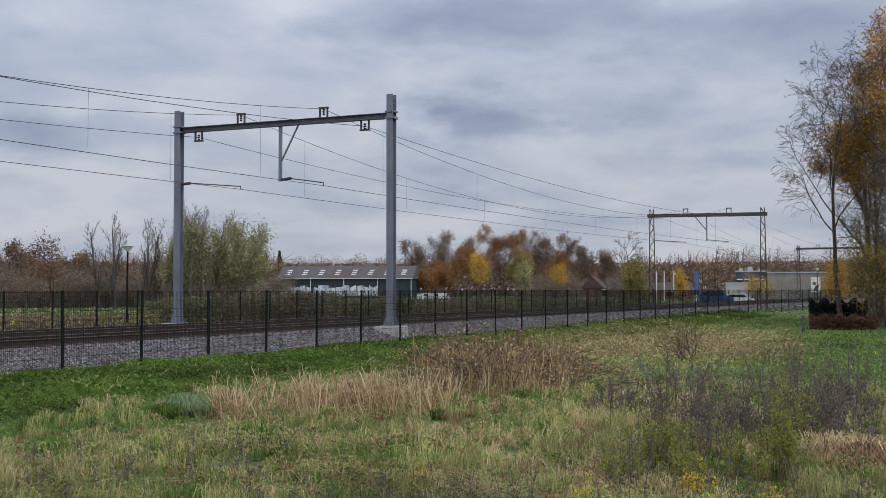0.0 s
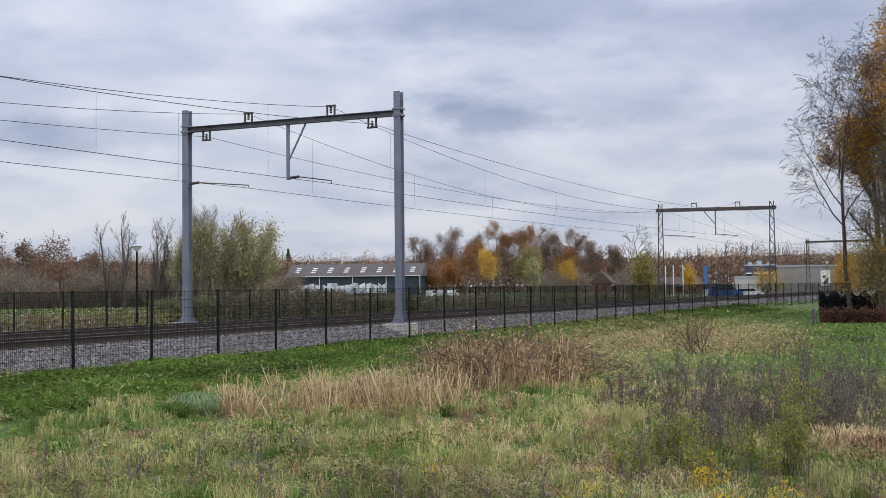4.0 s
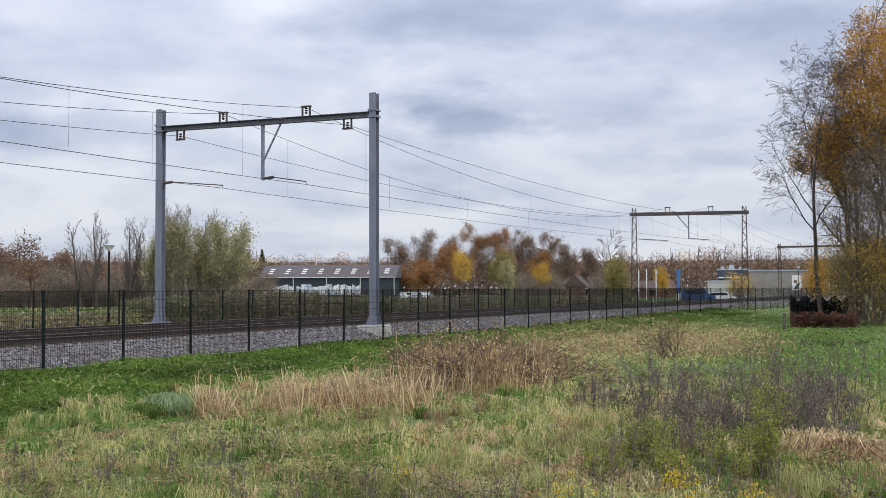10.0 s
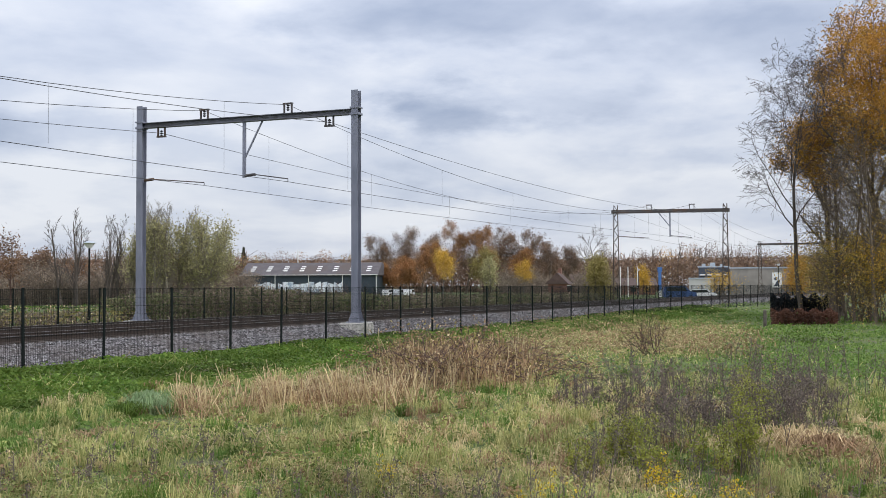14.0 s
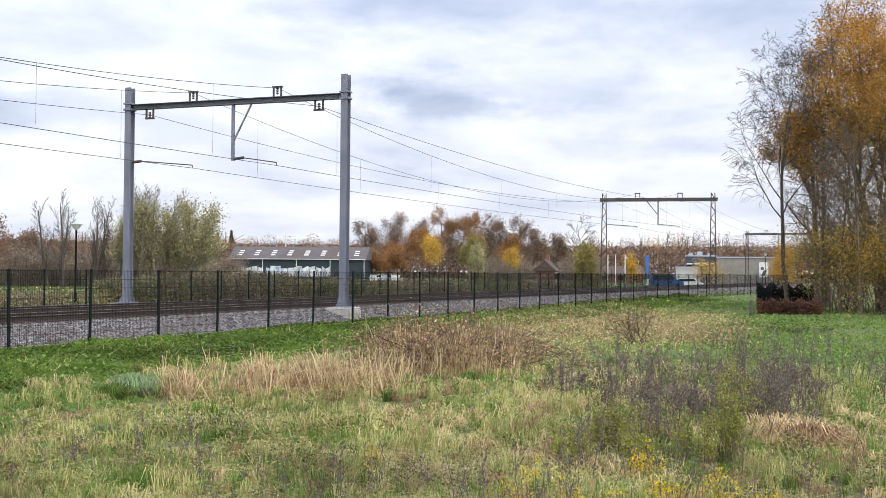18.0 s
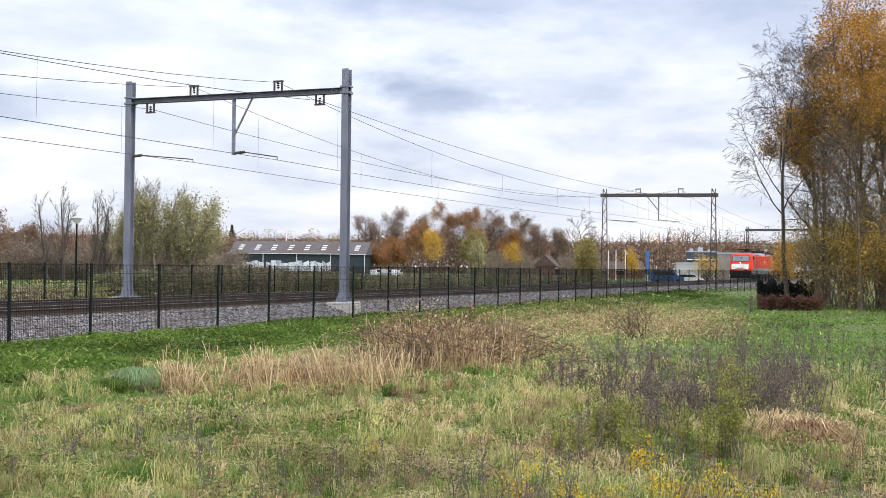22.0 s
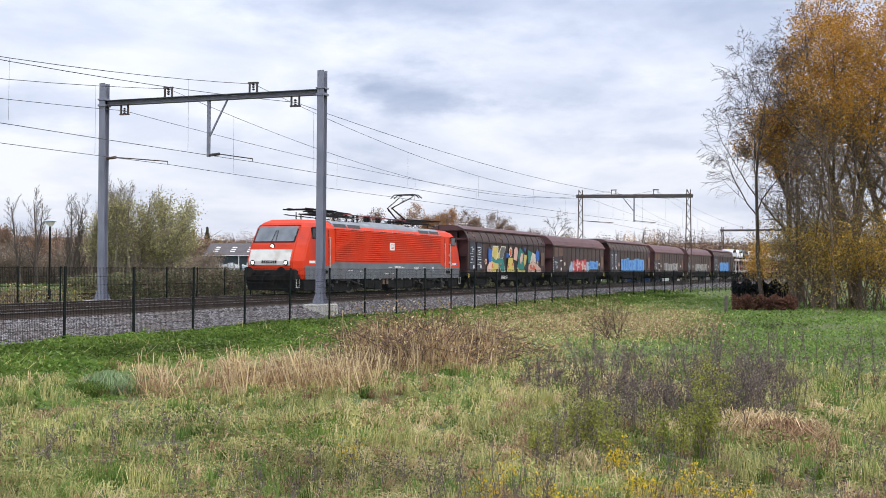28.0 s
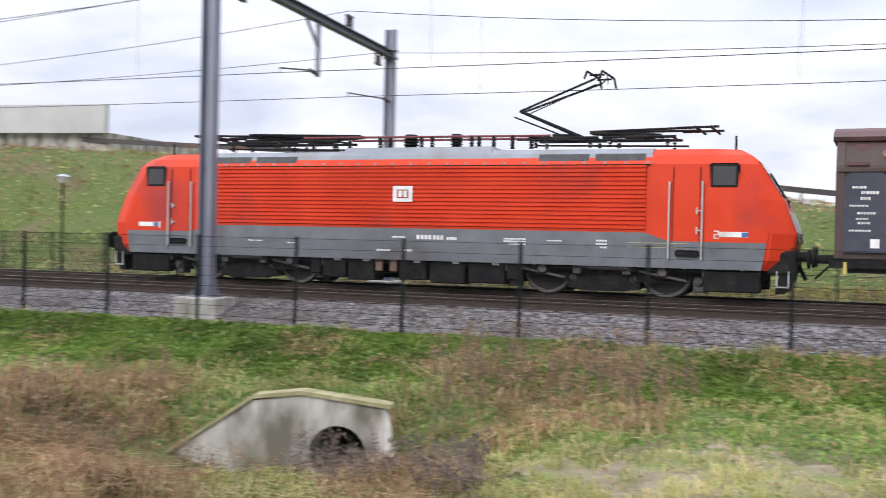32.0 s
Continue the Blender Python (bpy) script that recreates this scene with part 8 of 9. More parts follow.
def cabinet():
    p = spot(-57.2, 17.4, 0.0)
    g = empty("trackside_cabinet", pose(p.x, p.y, p.z + 0.05, 0, 0, 57.2 + 8) @ Matrix.Scale(0.93, 4), "grey trackside equipment cabinet with sloping lid on a concrete foot", "cabinet")
    bm = B()
    box(bm, -0.26, 0.26, -0.2, 0.2, -0.2, 0.38, 0.02)
    part("concrete_foot", bm, M_CONCRETE, g)
    bm = B()
    box(bm, -0.2, 0.2, -0.16, 0.16, 0.38, 0.46)
    part("plinth", bm, M_UNDER, g)
    bm = B()
    box(bm, -0.33, 0.33, -0.24, 0.24, 0.46, 1.48, 0.025)
    body = part("body", bm, M_CAB, g)
    bm = B()
    box(bm, -0.31, 0.31, -0.252, -0.24, 0.5, 1.44, 0.01)
    d = part("door", bm, M_CAB, body)
    bm = B()
    box(bm, 0.2, 0.25, -0.275, -0.252, 0.9, 1.05)
    part("handle", bm, M_DARKSTEEL, d)
    bm = B()
    loft(bm, [[(x, -0.28, 1.48), (x, 0.28, 1.48), (x, 0.28, zz + 0.02), (x, -0.28, zz)] for x, zz in ((-0.36, 1.62), (0.36, 1.53))])
    part("sloping_lid", bm, M_CAB, g)


cabinet()


def marker_post(az, d, h, label, mat=None, w=0.06):
    p = spot(az, d, 0.1)
    g = empty("marker_post", pose(p.x, p.y, p.z, 0, 0, -az), label, "post", "posts beside the line")
    bm = B()
    box(bm, -w, w, -w, w, 0, h, 0.015)
    part("post", bm, mat or M_CONCRETE, g)
    bm = B()
    loft(bm, [[(-w, -w, h), (w, -w, h), (w, w, h), (-w, w, h)], [(-w * 0.3, -w * 0.3, h + 0.05), (w * 0.3, -w * 0.3, h + 0.05), (w * 0.3, w * 0.3, h + 0.05), (-w * 0.3, w * 0.3, h + 0.05)]])
    part("cap", bm, mat or M_CONCRETE, g)


marker_post(18.7, 56, 0.95, "weathered concrete post at the meadow's edge", M_SLEEPER, w=0.08)
marker_post(-59.5, 19.6, 0.55, "short pale post beside the ballast")
M_YEL = surface("yellow_sign_face", (0.62, 0.55, 0.03), (0.7, 0.62, 0.05), 3, 0.5, 0)


def yellow_sign():
    """Small yellow board fixed on the fence."""
    p = along(6.9, 8.2, 0.95)
    g = empty("fence_sign", pose(p.x, p.y, p.z, 0, 0, 90 - heading(6.9)), "small yellow notice board on the mesh fence", "sign")
    bm = B()
    box(bm, -0.17, 0.17, -0.012, 0.0, -0.1, 0.1)
    part("board", bm, M_YEL, g)
    bm = B()
    for z in (-0.05, 0.0, 0.05):
        box(bm, -0.12, 0.12, -0.015, -0.0121, z - 0.008, z + 0.008)
    tagged(part("text_bars", bm, M_UNDER, g), "row of small dark bars", kind="stuff")


yellow_sign()


def culvert():
    """Concrete head wall with slanting wings round a pipe mouth, set into the bank."""
    p = CULVERT
    g = empty("culvert", pose(p.x, p.y, -0.73, 0, 0, 95.4 - 15), "weathered concrete culvert head wall round a dark pipe mouth", "culvert")
    R, cx, cz = 0.36, 0.55, -0.62
    bm = B()
    arc = [(cx + R * math.cos(a), cz + R * math.sin(a)) for a in [math.radians(-40 + q * 260 / 16) for q in range(17)]]
    right = [(1.02, -1.15), (1.12, -0.02)]
    top = [(0.15, 0.1), (-0.55, 0.02)]
    left = [(-1.75, -0.85), (-1.75, -1.15)]
    outline = [(1.02, -1.15)] + [(1.16, -0.03), (0.1, 0.1), (-0.5, 0.02), (-1.75, -0.8), (-1.75, -1.15)]
    # wall as a fan of faces round the pipe mouth
    ring = []
    for q in range(24):
        a = q * math.tau / 24
        c, s = math.cos(a), math.sin(a)
        best = 9.0
        n = len(outline)
        for i in range(n):
            (x0, z0), (x1, z1) = outline[i], outline[(i + 1) % n]
            dx, dz = x1 - x0, z1 - z0
            det = c * -dz + s * dx
            if abs(det) > 1e-6:
                t = ((x0 - cx) * -dz + (z0 - cz) * dx) / det
                u = (c * (z0 - cz) - s * (x0 - cx)) / det
                if t > 0 and -1e-6 <= u <= 1 + 1e-6:
                    best = min(best, t)
        ring.append((c, s, best))
    front_in = [bm.verts.new((cx + R * c, 0, cz + R * s)) for c, s, b in ring]
    front_out = [bm.verts.new((cx + b * c, 0, cz + b * s)) for c, s, b in ring]
    back_out = [bm.verts.new((cx + b * c, 0.22, cz + b * s)) for c, s, b in ring]
    deep = [bm.verts.new((cx + R * c, 1.6, cz + R * s)) for c, s, b in ring]
    for q in range(24):
        r = (q + 1) % 24
        bm.faces.new((front_in[q], front_in[r], front_out[r], front_out[q]))
        bm.faces.new((front_out[q], front_out[r], back_out[r], back_out[q]))
        bm.faces.new((front_in[r], front_in[q], deep[q], deep[r]))
    bmesh.ops.recalc_face_normals(bm, faces=bm.faces[:])
    part("head_wall", bm, M_OLDCONCRETE, g)
    # dark disc closes the pipe, its colour standing for the shade deep inside
    bm = B()
    bm.faces.new([bm.verts.new((cx + R * c, 1.5, cz + R * s)) for c, s, b in ring])
    part("pipe_shade_disc", bm, M_PIPEDARK, g)
    bm = B()
    loft(bm, [[(x, -0.03, z), (x, 0.26, z), (x, 0.26, z + 0.05), (x, -0.03, z + 0.05)] for x, z in ((1.2, -0.03), (0.1, 0.1), (-0.5, 0.03), (-1.75, -0.8))])
    part("mossy_coping", bm, M_MOSS, g, "yellowish moss-grown coping")
    bm = B()
    loft(bm, [[(1.0, 0.0, -1.15), (1.14, 0.0, -0.03), (1.14, 0.2, -0.03), (1.0, 0.2, -1.15)], [(1.1, -0.75, -1.2), (1.22, -0.55, -0.5), (1.34, -0.5, -0.5), (1.22, -0.7, -1.2)]])
    part("wing_wall", bm, M_OLDCONCRETE, g)


culvert()


def lamp_post(az, d, h, z=None):
    p = spot(az, d, 0.1)
    g = empty("lamp_post", pose(p.x, p.y, p.z, 0, 0, -az), "slim dark lamp post with a flat white-glazed head", "street lamp", "lamp posts beyond the line")
    bm = B()
    rod(bm, (0, 0, 0), (0, 0, 1.0), 0.07, 10)
    rod(bm, (0, 0, 1.0), (0, 0, h - 0.35), 0.045, 8)
    part("pole", bm, M_FENCE, g)
    bm = B()
    rod(bm, (0, 0, h - 0.35), (0, 0, h - 0.1), 0.1, 12, 0.26)
    part("glass_bowl", bm, M_WHITE, g)
    bm = B()
    rod(bm, (0, 0, h - 0.1), (0, 0, h), 0.33, 14, 0.12)
    part("cap", bm, M_CAB, g)


lamp_post(-16.54, 54, 4.35)
lamp_post(-107.3, 46, 4.3)
lamp_post(19.4, 160, 5.0)
lamp_post(12.3, 190, 5.0)

M_ROOFING = surface("grey_corrugated_roof", (0.075, 0.066, 0.072), (0.11, 0.098, 0.104), 0.8, 0.85, 0.1, stain=(0.09, 0.07, 0.065), stain_scale=0.15)
M_BLUEWALL = surface("dark_blue_green_cladding", (0.012, 0.024, 0.034), (0.022, 0.036, 0.05), 1, 0.6, 0.05)
M_GRAFWALL = surface("white_spray_paint", (0.5, 0.56, 0.62), (0.75, 0.78, 0.8), 0.5, 0.7, 0.02, stain=(0.25, 0.33, 0.42), stain_scale=0.8)


def barn():
    a, b = polar(-8.85, 232), polar(-1.72, 226)
    d = b - a
    L = d.length
    z0 = -0.3
    g = empty("barn", pose(a.x, a.y, z0, 0, 0, math.degrees(math.atan2(d.y, d.x))), "long low barn with grey roof, dark walls and white spray paint", "barn")
    bm = B()
    box(bm, 0, L, 0, 14, -0.8, 4.0)
    w = part("wall", bm, M_BLUEWALL, g)
    bm = B()
    loft(bm, [[(x, -0.5, 3.9), (x, -0.5, 4.05), (x, 6.2, 6.75), (x, 7.8, 6.75), (x, 14.5, 4.05), (x, 14.5, 3.9)] for x in (-0.4, L + 0.4)])
    r = part("roof", bm, M_ROOFING, g)
    for i in range(8):
        x = 1.9 + i * (L - 3.8) / 7
        for q in range(3):
            y = 1.3 + q * 1.1
            z = 4.05 + (y + 0.5) * (2.7 / 6.7)
            bm = B()
            loft(bm, [[(x - 0.5, y, z + 0.03), (x + 0.5, y, z + 0.03), (x + 0.5, y + 0.4, z + 0.19), (x - 0.5, y + 0.4, z + 0.19)], [(x - 0.5, y, z + 0.1), (x + 0.5, y, z + 0.1), (x + 0.5, y + 0.4, z + 0.26), (x - 0.5, y + 0.4, z + 0.26)]])
            part("skylight", bm, M_WHITE, r, "pale roof light")
    bm = B()
    box(bm, -0.4, L + 0.4, -0.6, -0.5, 3.93, 4.05)
    part("gutter", bm, M_WHITE, g)
    for i in range(5):
        x = i * L / 4
        bm = B()
        box(bm, x - 0.07, x + 0.07, -0.12, 0.0, -0.6, 3.9)
        part("wall_post", bm, M_WHITE, g, "pale wall post")
    rnd = random.Random(3)
    for i, (x0, x1) in enumerate(((0.3, L * 0.245), (L * 0.27, L * 0.5), (L * 0.5, L * 0.73))):
        x = x0
        while x < x1:
            ww = rnd.uniform(0.8, 1.6)
            bm = B()
            bm.faces.new([bm.verts.new(v) for v in ((x, -0.03, 0.3), (x + ww, -0.03, 0.3), (x + ww * 0.95, -0.03, rnd.uniform(1.9, 2.6)), (x + rnd.uniform(-0.1, 0.2), -0.03, rnd.uniform(1.9, 2.6)))])
            part("spray_paint_patch", bm, M_GRAFWALL, w)
            x += ww * 0.96
    mp = empty("steel_mast", Matrix.Translation(polar(-5.9, 260, -1)), "thin pale mast behind the barn", "mast")
    bm = B()
    rod(bm, (0, 0, 0), (0, 0, 11.2), 0.14, 6)
    part("pole", bm, M_WHITE, mp)


barn()
M_HALL = surface("white_hall_cladding", (0.4, 0.4, 0.39), (0.5, 0.5, 0.485), 0.6, 0.7, 0.03, stain=(0.42, 0.41, 0.39), stain_scale=0.2)
M_TAN = surface("grey_beige_hall_cladding", (0.2, 0.185, 0.17), (0.27, 0.25, 0.23), 0.6, 0.75, 0.03, stain=(0.17, 0.16, 0.15), stain_scale=0.2)
M_HALLDARK = surface("dark_blue_hall_cladding", (0.035, 0.045, 0.065), (0.055, 0.065, 0.085), 1, 0.6, 0.03)
M_TILE = surface("brown_roof_tiles", (0.055, 0.035, 0.03), (0.095, 0.06, 0.05), 1.5, 0.85, 0.1)
M_BRICK = surface("red_brown_brick", (0.16, 0.075, 0.055), (0.24, 0.13, 0.1), 2.5, 0.9, 0.1)


def hall(az0, az1, d, h, mat, label, windows=0, sign=False, top=None):
    a, b = polar(az0, d), polar(az1, d)
    v = b - a
    L = v.length
    g = empty("hall", pose(a.x, a.y, -0.9, 0, 0, math.degrees(math.atan2(v.y, v.x))), label, "building", "halls beyond the tracks")
    bm = B()
    box(bm, 0, L, 0, 16, 0, h)
    part("wall", bm, mat, g)
    bm = B()
    box(bm, -0.15, L + 0.15, -0.15, 16.15, h, h + 0.25)
    part("roof_edge", bm, M_CAB, g)
    for i in range(windows):
        x = L * (i + 0.5) / windows
        bm = B()
        box(bm, x - 0.35 * L / windows, x + 0.35 * L / windows, -0.06, 0.0, h * 0.45, h * 0.72)
        win = part("window", bm, M_GLASS, g)
        bm = B()
        box(bm, x - 0.38 * L / windows, x + 0.38 * L / windows, -0.1, -0.061, h * 0.72, h * 0.76)
        part("frame", bm, M_WHITE, win)
    if top:
        for x0, x1, hh in top:
            bm = B()
            box(bm, x0, x1, 3, 5, h + 0.25, h + hh)
            part("roof_unit", bm, M_CAB, g)
    if sign:
        bm = B()
        box(bm, L * 0.72, L * 0.88, -0.12, 0.0, h * 0.3, h * 0.85)
        s = part("sign_board", bm, M_WHITE, g, "square white sign board")
        bm = B()
        rod(bm, (L * 0.78, -0.14, h * 0.62), (L * 0.78, -0.121, h * 0.62), L * 0.03, 10)
        loft(bm, [[(L * 0.75, y, h * 0.36), (L * 0.82, y, h * 0.36), (L * 0.86, y, h * 0.6), (L * 0.8, y, h * 0.55)] for y in (-0.14, -0.121)])
        part("plain_figure", bm, M_HALLDARK, s)


hall(14.9, 16.9, 212, 3.3, M_HALL, "low white industrial hall beyond the tracks")
hall(15.4, 16.95, 216, 5.6, M_HALLDARK, "dark blue hall with a band of windows", 4, top=((0.6, 1.3, 0.8), (2.2, 3.2, 1.0), (4.2, 4.8, 0.7)))
hall(17.0, 19.9, 214, 5.3, M_TAN, "pale grey hall with a square sign board", 0, True)


def house(az, d, w, hw, hr, label, turn=0, deep=9.0):
    p = polar(az, d, -0.9)
    g = empty("house", pose(p.x, p.y, p.z, 0, 0, -az + turn), label, "house", "houses beyond the tracks")
    bm = B()
    box(bm, -w / 2, w / 2, 0, deep, 0, hw)
    part("wall", bm, M_BRICK, g)
    bm = B()
    loft(bm, [[(x, -0.5, hw - 0.15), (x, deep / 2, hw + hr), (x, deep + 0.5, hw - 0.15)] for x in (-w / 2 - 0.4, w / 2 + 0.4)])
    r = part("roof", bm, M_TILE, g)
    bm = B()
    box(bm, w * 0.2, w * 0.2 + 0.7, deep / 2 - 0.3, deep / 2 + 0.3, hw + hr - 0.8, hw + hr + 0.9)
    part("chimney", bm, M_BRICK, r)
    for x in (-w * 0.28, w * 0.05, w * 0.32):
        bm = B()
        box(bm, x - 0.6, x + 0.6, -0.05, 0.0, hw * 0.35, hw * 0.78)
        win = part("window", bm, M_GLASS, g)
        bm = B()
        box(bm, x - 0.7, x + 0.7, -0.08, -0.051, hw * 0.78, hw * 0.85)
        part("frame", bm, M_WHITE, win)


house(8.6, 205, 4, 2.6, 2.0, "small brick house with a steep brown roof", 80, 3.6)
house(9.5, 235, 5, 2.6, 2.0, "brick house with a brown tiled roof", 20, 5.0)
house(11.9, 225, 10, 2.2, 1.5, "long low house with a brown tiled roof", 5)


def flagpoles():
    for i, az in enumerate((11.35, 11.75, 12.25)):
        g = empty("flag_pole", Matrix.Translation(polar(az, 200, -0.9)), "bare white flag pole", "flag pole", "flag poles by the houses")
        bm = B()
        rod(bm, (0, 0, 0), (0, 0, 5.6), 0.09, 6)
        part("pole", bm, M_WHITE, g)
    for i, (az, w, h, m) in enumerate(((13.4, 0.5, 3.9, M_BLUE),)):
        g = empty("sign_pillar", Matrix.Translation(polar(az, 190, -0.9)), "blue and white advertising pillar", "sign")
        bm = B()
        box(bm, -w / 2, w / 2, -0.2, 0.2, 1.2, 4.4)
        part("panel", bm, M_BLUE, g)
        bm = B()
        box(bm, -w / 2 - 0.1, w / 2 + 0.1, -0.25, 0.25, 4.4, 5.3)
        part("head_panel", bm, M_BLUE, g)
        bm = B()
        box(bm, -0.3, 0.3, -0.15, 0.15, 0, 1.2)
        part("base", bm, M_WHITE, g)


flagpoles()


def parked(az, d, mat, length, height, label, name, turn):
    p = polar(az, d, -0.9)
    g = empty(name, pose(p.x, p.y, p.z, 0, 0, -az + turn), label, "van" if height > 1.8 else "car", "vehicles parked by the halls")
    bm = B()
    h, L = height, length / 2
    side = [(-L, 0.3), (-L, h * 0.55), (-L * 0.92, h * 0.95), (L * 0.3, h), (L * 0.62, h * 0.62), (L * 0.97, h * 0.5), (L, 0.3)]
    loft(bm, [[(x, y, z) for x, z in side] for y in (-0.85, 0.85)])
    part("body", bm, mat, g)
    for x in (-L * 0.6, L * 0.62):
        for y in (-0.75, 0.75):
            bm = B()
            rod(bm, (x, y - 0.1, 0.32), (x, y + 0.13, 0.32), 0.32, 12)
            part("tyre", bm, M_UNDER, g)
    bm = B()
    for sy in (-1, 1):
        plate(bm, [(-L * 0.8, h * 0.62), (L * 0.45, h * 0.64), (L * 0.25, h * 0.92), (-L * 0.8, h * 0.9)], sy * 0.856, 0.01)
    part("side_glass", bm, M_GLASS, g)


M_CARBLUE = surface("blue_vehicle_paint", (0.025, 0.06, 0.17), (0.035, 0.075, 0.2), 2, 0.3, 0)
parked(14.4, 165, M_CARBLUE, 5.0, 2.0, "blue delivery van parked beyond the fence", "parked_van", 10)
parked(15.6, 175, CAR_PAINT[0], 4.4, 1.5, "white car parked beyond the fence", "parked_car", 5)
for i, (az, c) in enumerate(((-0.85, 0), (-0.35, 1), (0.05, 0))):
    parked(az, 215, CAR_PAINT[c], 4.2, 1.5, "pale car parked beside the barn", "parked_car", 40 + 20 * i)


def bridge():
    """Abutment and deck end of the road bridge over the line, with a guard rail down the ramp."""
    q = along(-24.5, -24.0)
    g = empty("road_bridge", Matrix(), "pale concrete road bridge with stained parapet and spray paint", "bridge")
    for name, l0, l1, z0, z1, mat in (("parapet", -27, -27.35, 7.35, 9.1, M_HALL), ("deck", -27.5, -39, 6.0, 7.4, M_OLDCONCRETE), ("far_parapet", -38.65, -39, 7.4, 9.1, M_HALL)):
        rows = []
        for s in (-54.0 if name == "far_parapet" else -42.5, -158):
            a, b = along(s, l0, 0), along(s, l1, 0)
            rows.append([(a.x, a.y, z0), (a.x, a.y, z1), (b.x, b.y, z1), (b.x, b.y, z0)])
        part(name, loft(B(), rows), mat, g)
    for s in (-46, -48):
        bm = B()
        a = along(s, -26.96, 0)
        h = heading(s)
        e = Vector((math.sin(radians(h)), math.cos(radians(h)), 0))
        bm.faces.new([bm.verts.new(v) for v in (a + Vector((0, 0, 7.7)), a + e * 1.2 + Vector((0, 0, 7.7)), a + e * 1.1 + Vector((0, 0, 8.4)), a + Vector((0, 0, 8.3)))])
        part("spray_paint_patch", bm, PAINT["sky"], g)
    gr = empty("guard_rail", Matrix(), "dark steel guard rail along the ramp", "guard rail")
    bm = B()
    rows_g = []
    for i in range(36):
        s = -46 + i * 3.0
        p = along(s, -27.3 - max(0, (s + 20) * 0.25), 0)
        p.z = ground_at(p) + 0.75
        rows_g.append([(p.x, p.y, p.z - 0.15), (p.x - 0.06, p.y, p.z - 0.05), (p.x, p.y, p.z + 0.15)])
    loft(bm, rows_g)
    part("rail_beam", bm, M_DARKSTEEL, gr)
    for i in range(0, 36, 2):
        s = -46 + i * 3.0
        p = along(s, -27.3 - max(0, (s + 20) * 0.25), 0)
        z = ground_at(p)
        bm = B()
        rod(bm, (p.x, p.y, z - 0.3), (p.x, p.y, z + 0.75), 0.06, 5)
        part("rail_post", bm, M_DARKSTEEL, gr)


bridge()


def litter():
    gen = np.random.default_rng(31)
    for az, d in ((-49.5, 12.2), (-47.9, 9.5), (-46.9, 9.6), (-52.0, 9.2)):
        p = spot(az, d, -0.02)
        g = B()
        pts = [(0.05 * math.cos(a) * gen.uniform(0.6, 1.2), 0.04 * math.sin(a) * gen.uniform(0.6, 1.2)) for a in np.arange(7) * math.tau / 7]
        loft(g, [[(x, y, 0.01) for x, y in pts], [(x * 0.8, y * 0.8, 0.035) for x, y in pts]])
        ob = part("litter", g, M_WHITE)
        ob.matrix_basis = Matrix.Translation(p)
        tagged(ob, "scrap of white litter on the worn path", "litter", "scraps of litter")


litter()


def ballast_stones():
    """Loose stones on the shoulder that faces the camera."""
    gen = np.random.default_rng(11)
    n = 42000
    s = -34 + 120 * gen.uniform(0, 1, n) ** 1.25
    l = gen.uniform(5.3, 7.95, n)
    z = np.interp(l, [5.0, 5.55, 6.75, 8.3], [-0.195, -0.2, -0.6, -0.7]) + 0.008
    h = np.interp(s, line_s, line_h)
    c = np.column_stack([np.interp(s, line_s, line_x) + l * np.cos(h), np.interp(s, line_s, line_y) - l * np.sin(h), z])
    r = gen.uniform(0.026, 0.056, n) * np.clip(1 + (s - 20) * 0.012, 1, 1.8)
    a = gen.uniform(0, math.tau, n)
    base = np.array([(1, 0, 0), (-0.2, 0.95, 0.1), (-0.8, -0.55, 0.0), (0.1, 0.0, 0.85)])
    ca, sa = np.cos(a), np.sin(a)
    pts = []
    for b in base:
        k = b[None] * gen.uniform(0.7, 1.25, (n, 3))
        pts.append(c + r[:, None] * np.column_stack([k[:, 0] * ca - k[:, 1] * sa, k[:, 0] * sa + k[:, 1] * ca, k[:, 2]]))
    v = np.stack(pts, 1)
    idx = np.arange(n)[:, None] * 4
    f = np.concatenate([idx + np.array(q)[None] for q in ((0, 1, 3), (1, 2, 3), (2, 0, 3))])
    me = bpy.data.meshes.new("ballast_stones")
    me.vertices.add(n * 4)
    me.vertices.foreach_set("co", v.astype(np.float32).ravel())
    me.loops.add(f.size)
    me.loops.foreach_set("vertex_index", f.astype(np.int32).ravel())
    me.polygons.add(len(f))
    me.polygons.foreach_set("loop_start", np.arange(0, f.size, 3, dtype=np.int32))
    me.update(calc_edges=True)
    me.materials.append(M_STONE)
    tagged(new("ballast_stones", me), "loose grey ballast stones on the shoulder", "ballast", kind="stuff")


ballast_stones()


M_SOIL = surface("trampled_soil", (0.16, 0.125, 0.085), (0.28, 0.24, 0.16), 5.0, 0.95, 0.8, stain=(0.15, 0.18, 0.05), stain_scale=1.1, stain_at=(0.52, 0.66), fine=25)


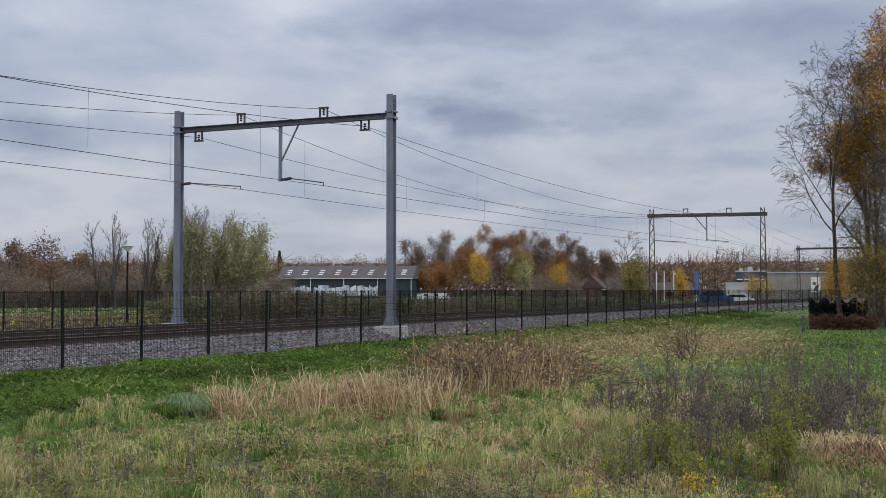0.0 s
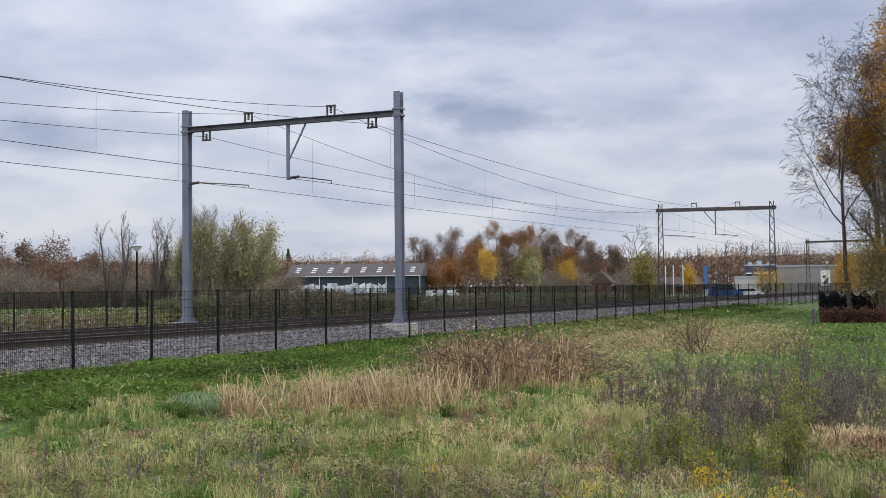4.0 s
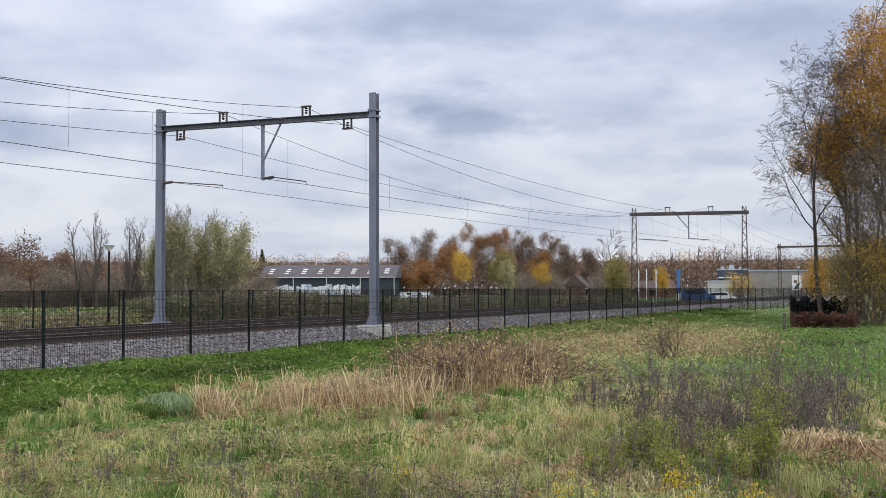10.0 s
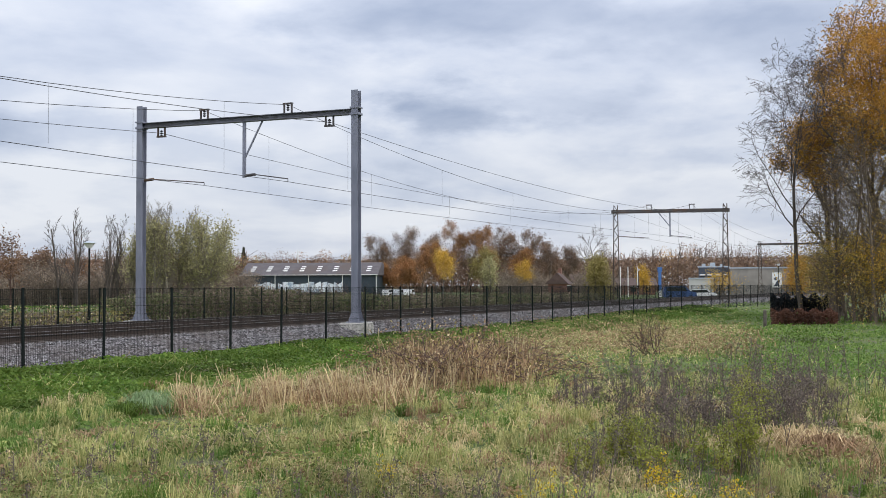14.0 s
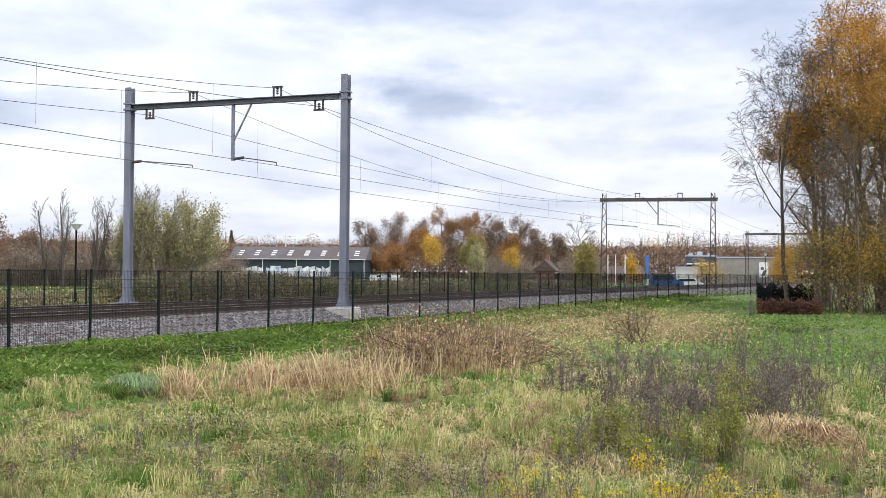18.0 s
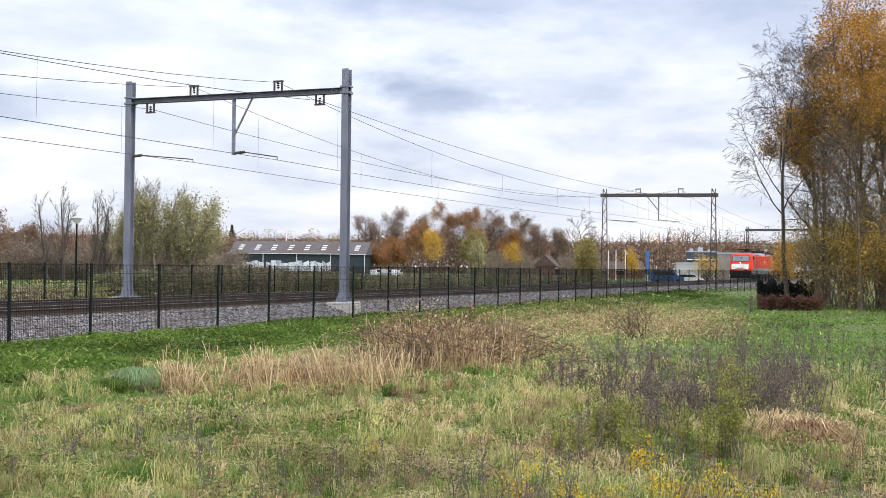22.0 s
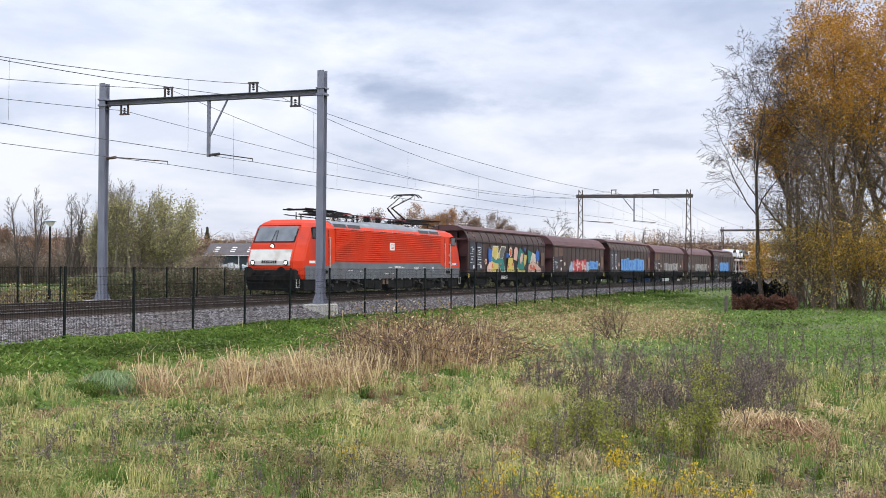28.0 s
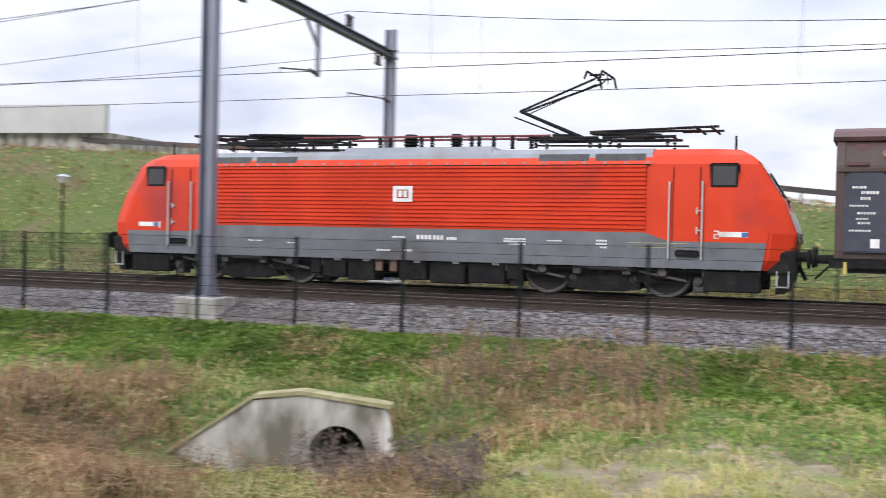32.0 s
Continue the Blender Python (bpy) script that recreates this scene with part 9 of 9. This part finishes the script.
def worn_path():
    """Bare strip with a ragged edge, lying just over the meadow."""
    n, m = 60, 8
    rows = []
    for i in range(n + 1):
        az = -84 + 48 * i / n
        lo = 7.6 + 0.5 * math.sin(i * 0.7) + 0.3 * math.sin(i * 2.1)
        hi = 11.6 + 0.6 * math.sin(i * 0.45 + 1) + 0.35 * math.sin(i * 1.9)
        k = min(1.0, i / 9, (n - i) / 9)
        mid = (lo + hi) / 2
        lo, hi = mid + (lo - mid) * k, mid + (hi - mid) * k
        for j in range(m + 1):
            p = polar(az, lo + (hi - lo) * j / m)
            rows.append((p.x, p.y))
    r = np.array(rows)
    z = ground_z(r[:, 0], r[:, 1]) + 0.018
    faces = []
    for i in range(n):
        for j in range(m):
            a = i * (m + 1) + j
            faces.append((a, a + 1, a + m + 2, a + m + 1))
    ob = shell("worn_path", [(x, y, q) for (x, y), q in zip(rows, z)], faces, M_SOIL, smooth=True)
    tagged(ob, "worn brown path trampled through the meadow", "path", kind="structure")


worn_path()


# ---- what moves ----
def train_at(t):
    """Place of the locomotive's middle along the line, metres, at t seconds."""
    u = t - 30.0
    if t < 21.0:
        return 175.76 + (21.0 - t) * 18.1
    return 0.008813 * u ** 3 + 0.23182 * u * u - 15.9745 * u + 19.634 - 0.3 * math.exp(-((t - 30.95) / 0.5) ** 2) - 0.1 * math.exp(-((t - 32.0) / 0.4) ** 2)


def vehicle_pose(s, half):
    a, b = along(s - half, 0.0), along(s + half, 0.0)
    d = a - b
    m = (a + b) / 2
    return pose(m.x, m.y, 0, 0, 0, math.degrees(math.atan2(d.y, d.x)))


def motions():
    times = [i * 1.0 for i in range(28)] + [28 + i * 0.5 for i in range(5)] + [30.25 + i * 0.25 for i in range(8)]
    for thing, behind, half in VEHICLES:
        dist, dx, dz = behind if isinstance(behind, tuple) else (behind, 0.0, 0.0)
        walk(thing, [(t, vehicle_pose(min(900, train_at(t) + dist), half) @ pose(-dx, 0, dz)) for t in times])
    # wheels roll while the train is near
    roll_times = [0.0, 27.0] + [27.0 + 0.045 * i for i in range(1, 112)]
    near = [v[0] for v in VEHICLES[:4]]
    for wheels, vehicle, x, r in WHEELSETS:
        if vehicle in near:
            walk(wheels, [(t, pose(x, 0, r, 0, math.degrees((train_at(27.0) - train_at(max(27.0, t))) / r), 0)) for t in roll_times])


motions()
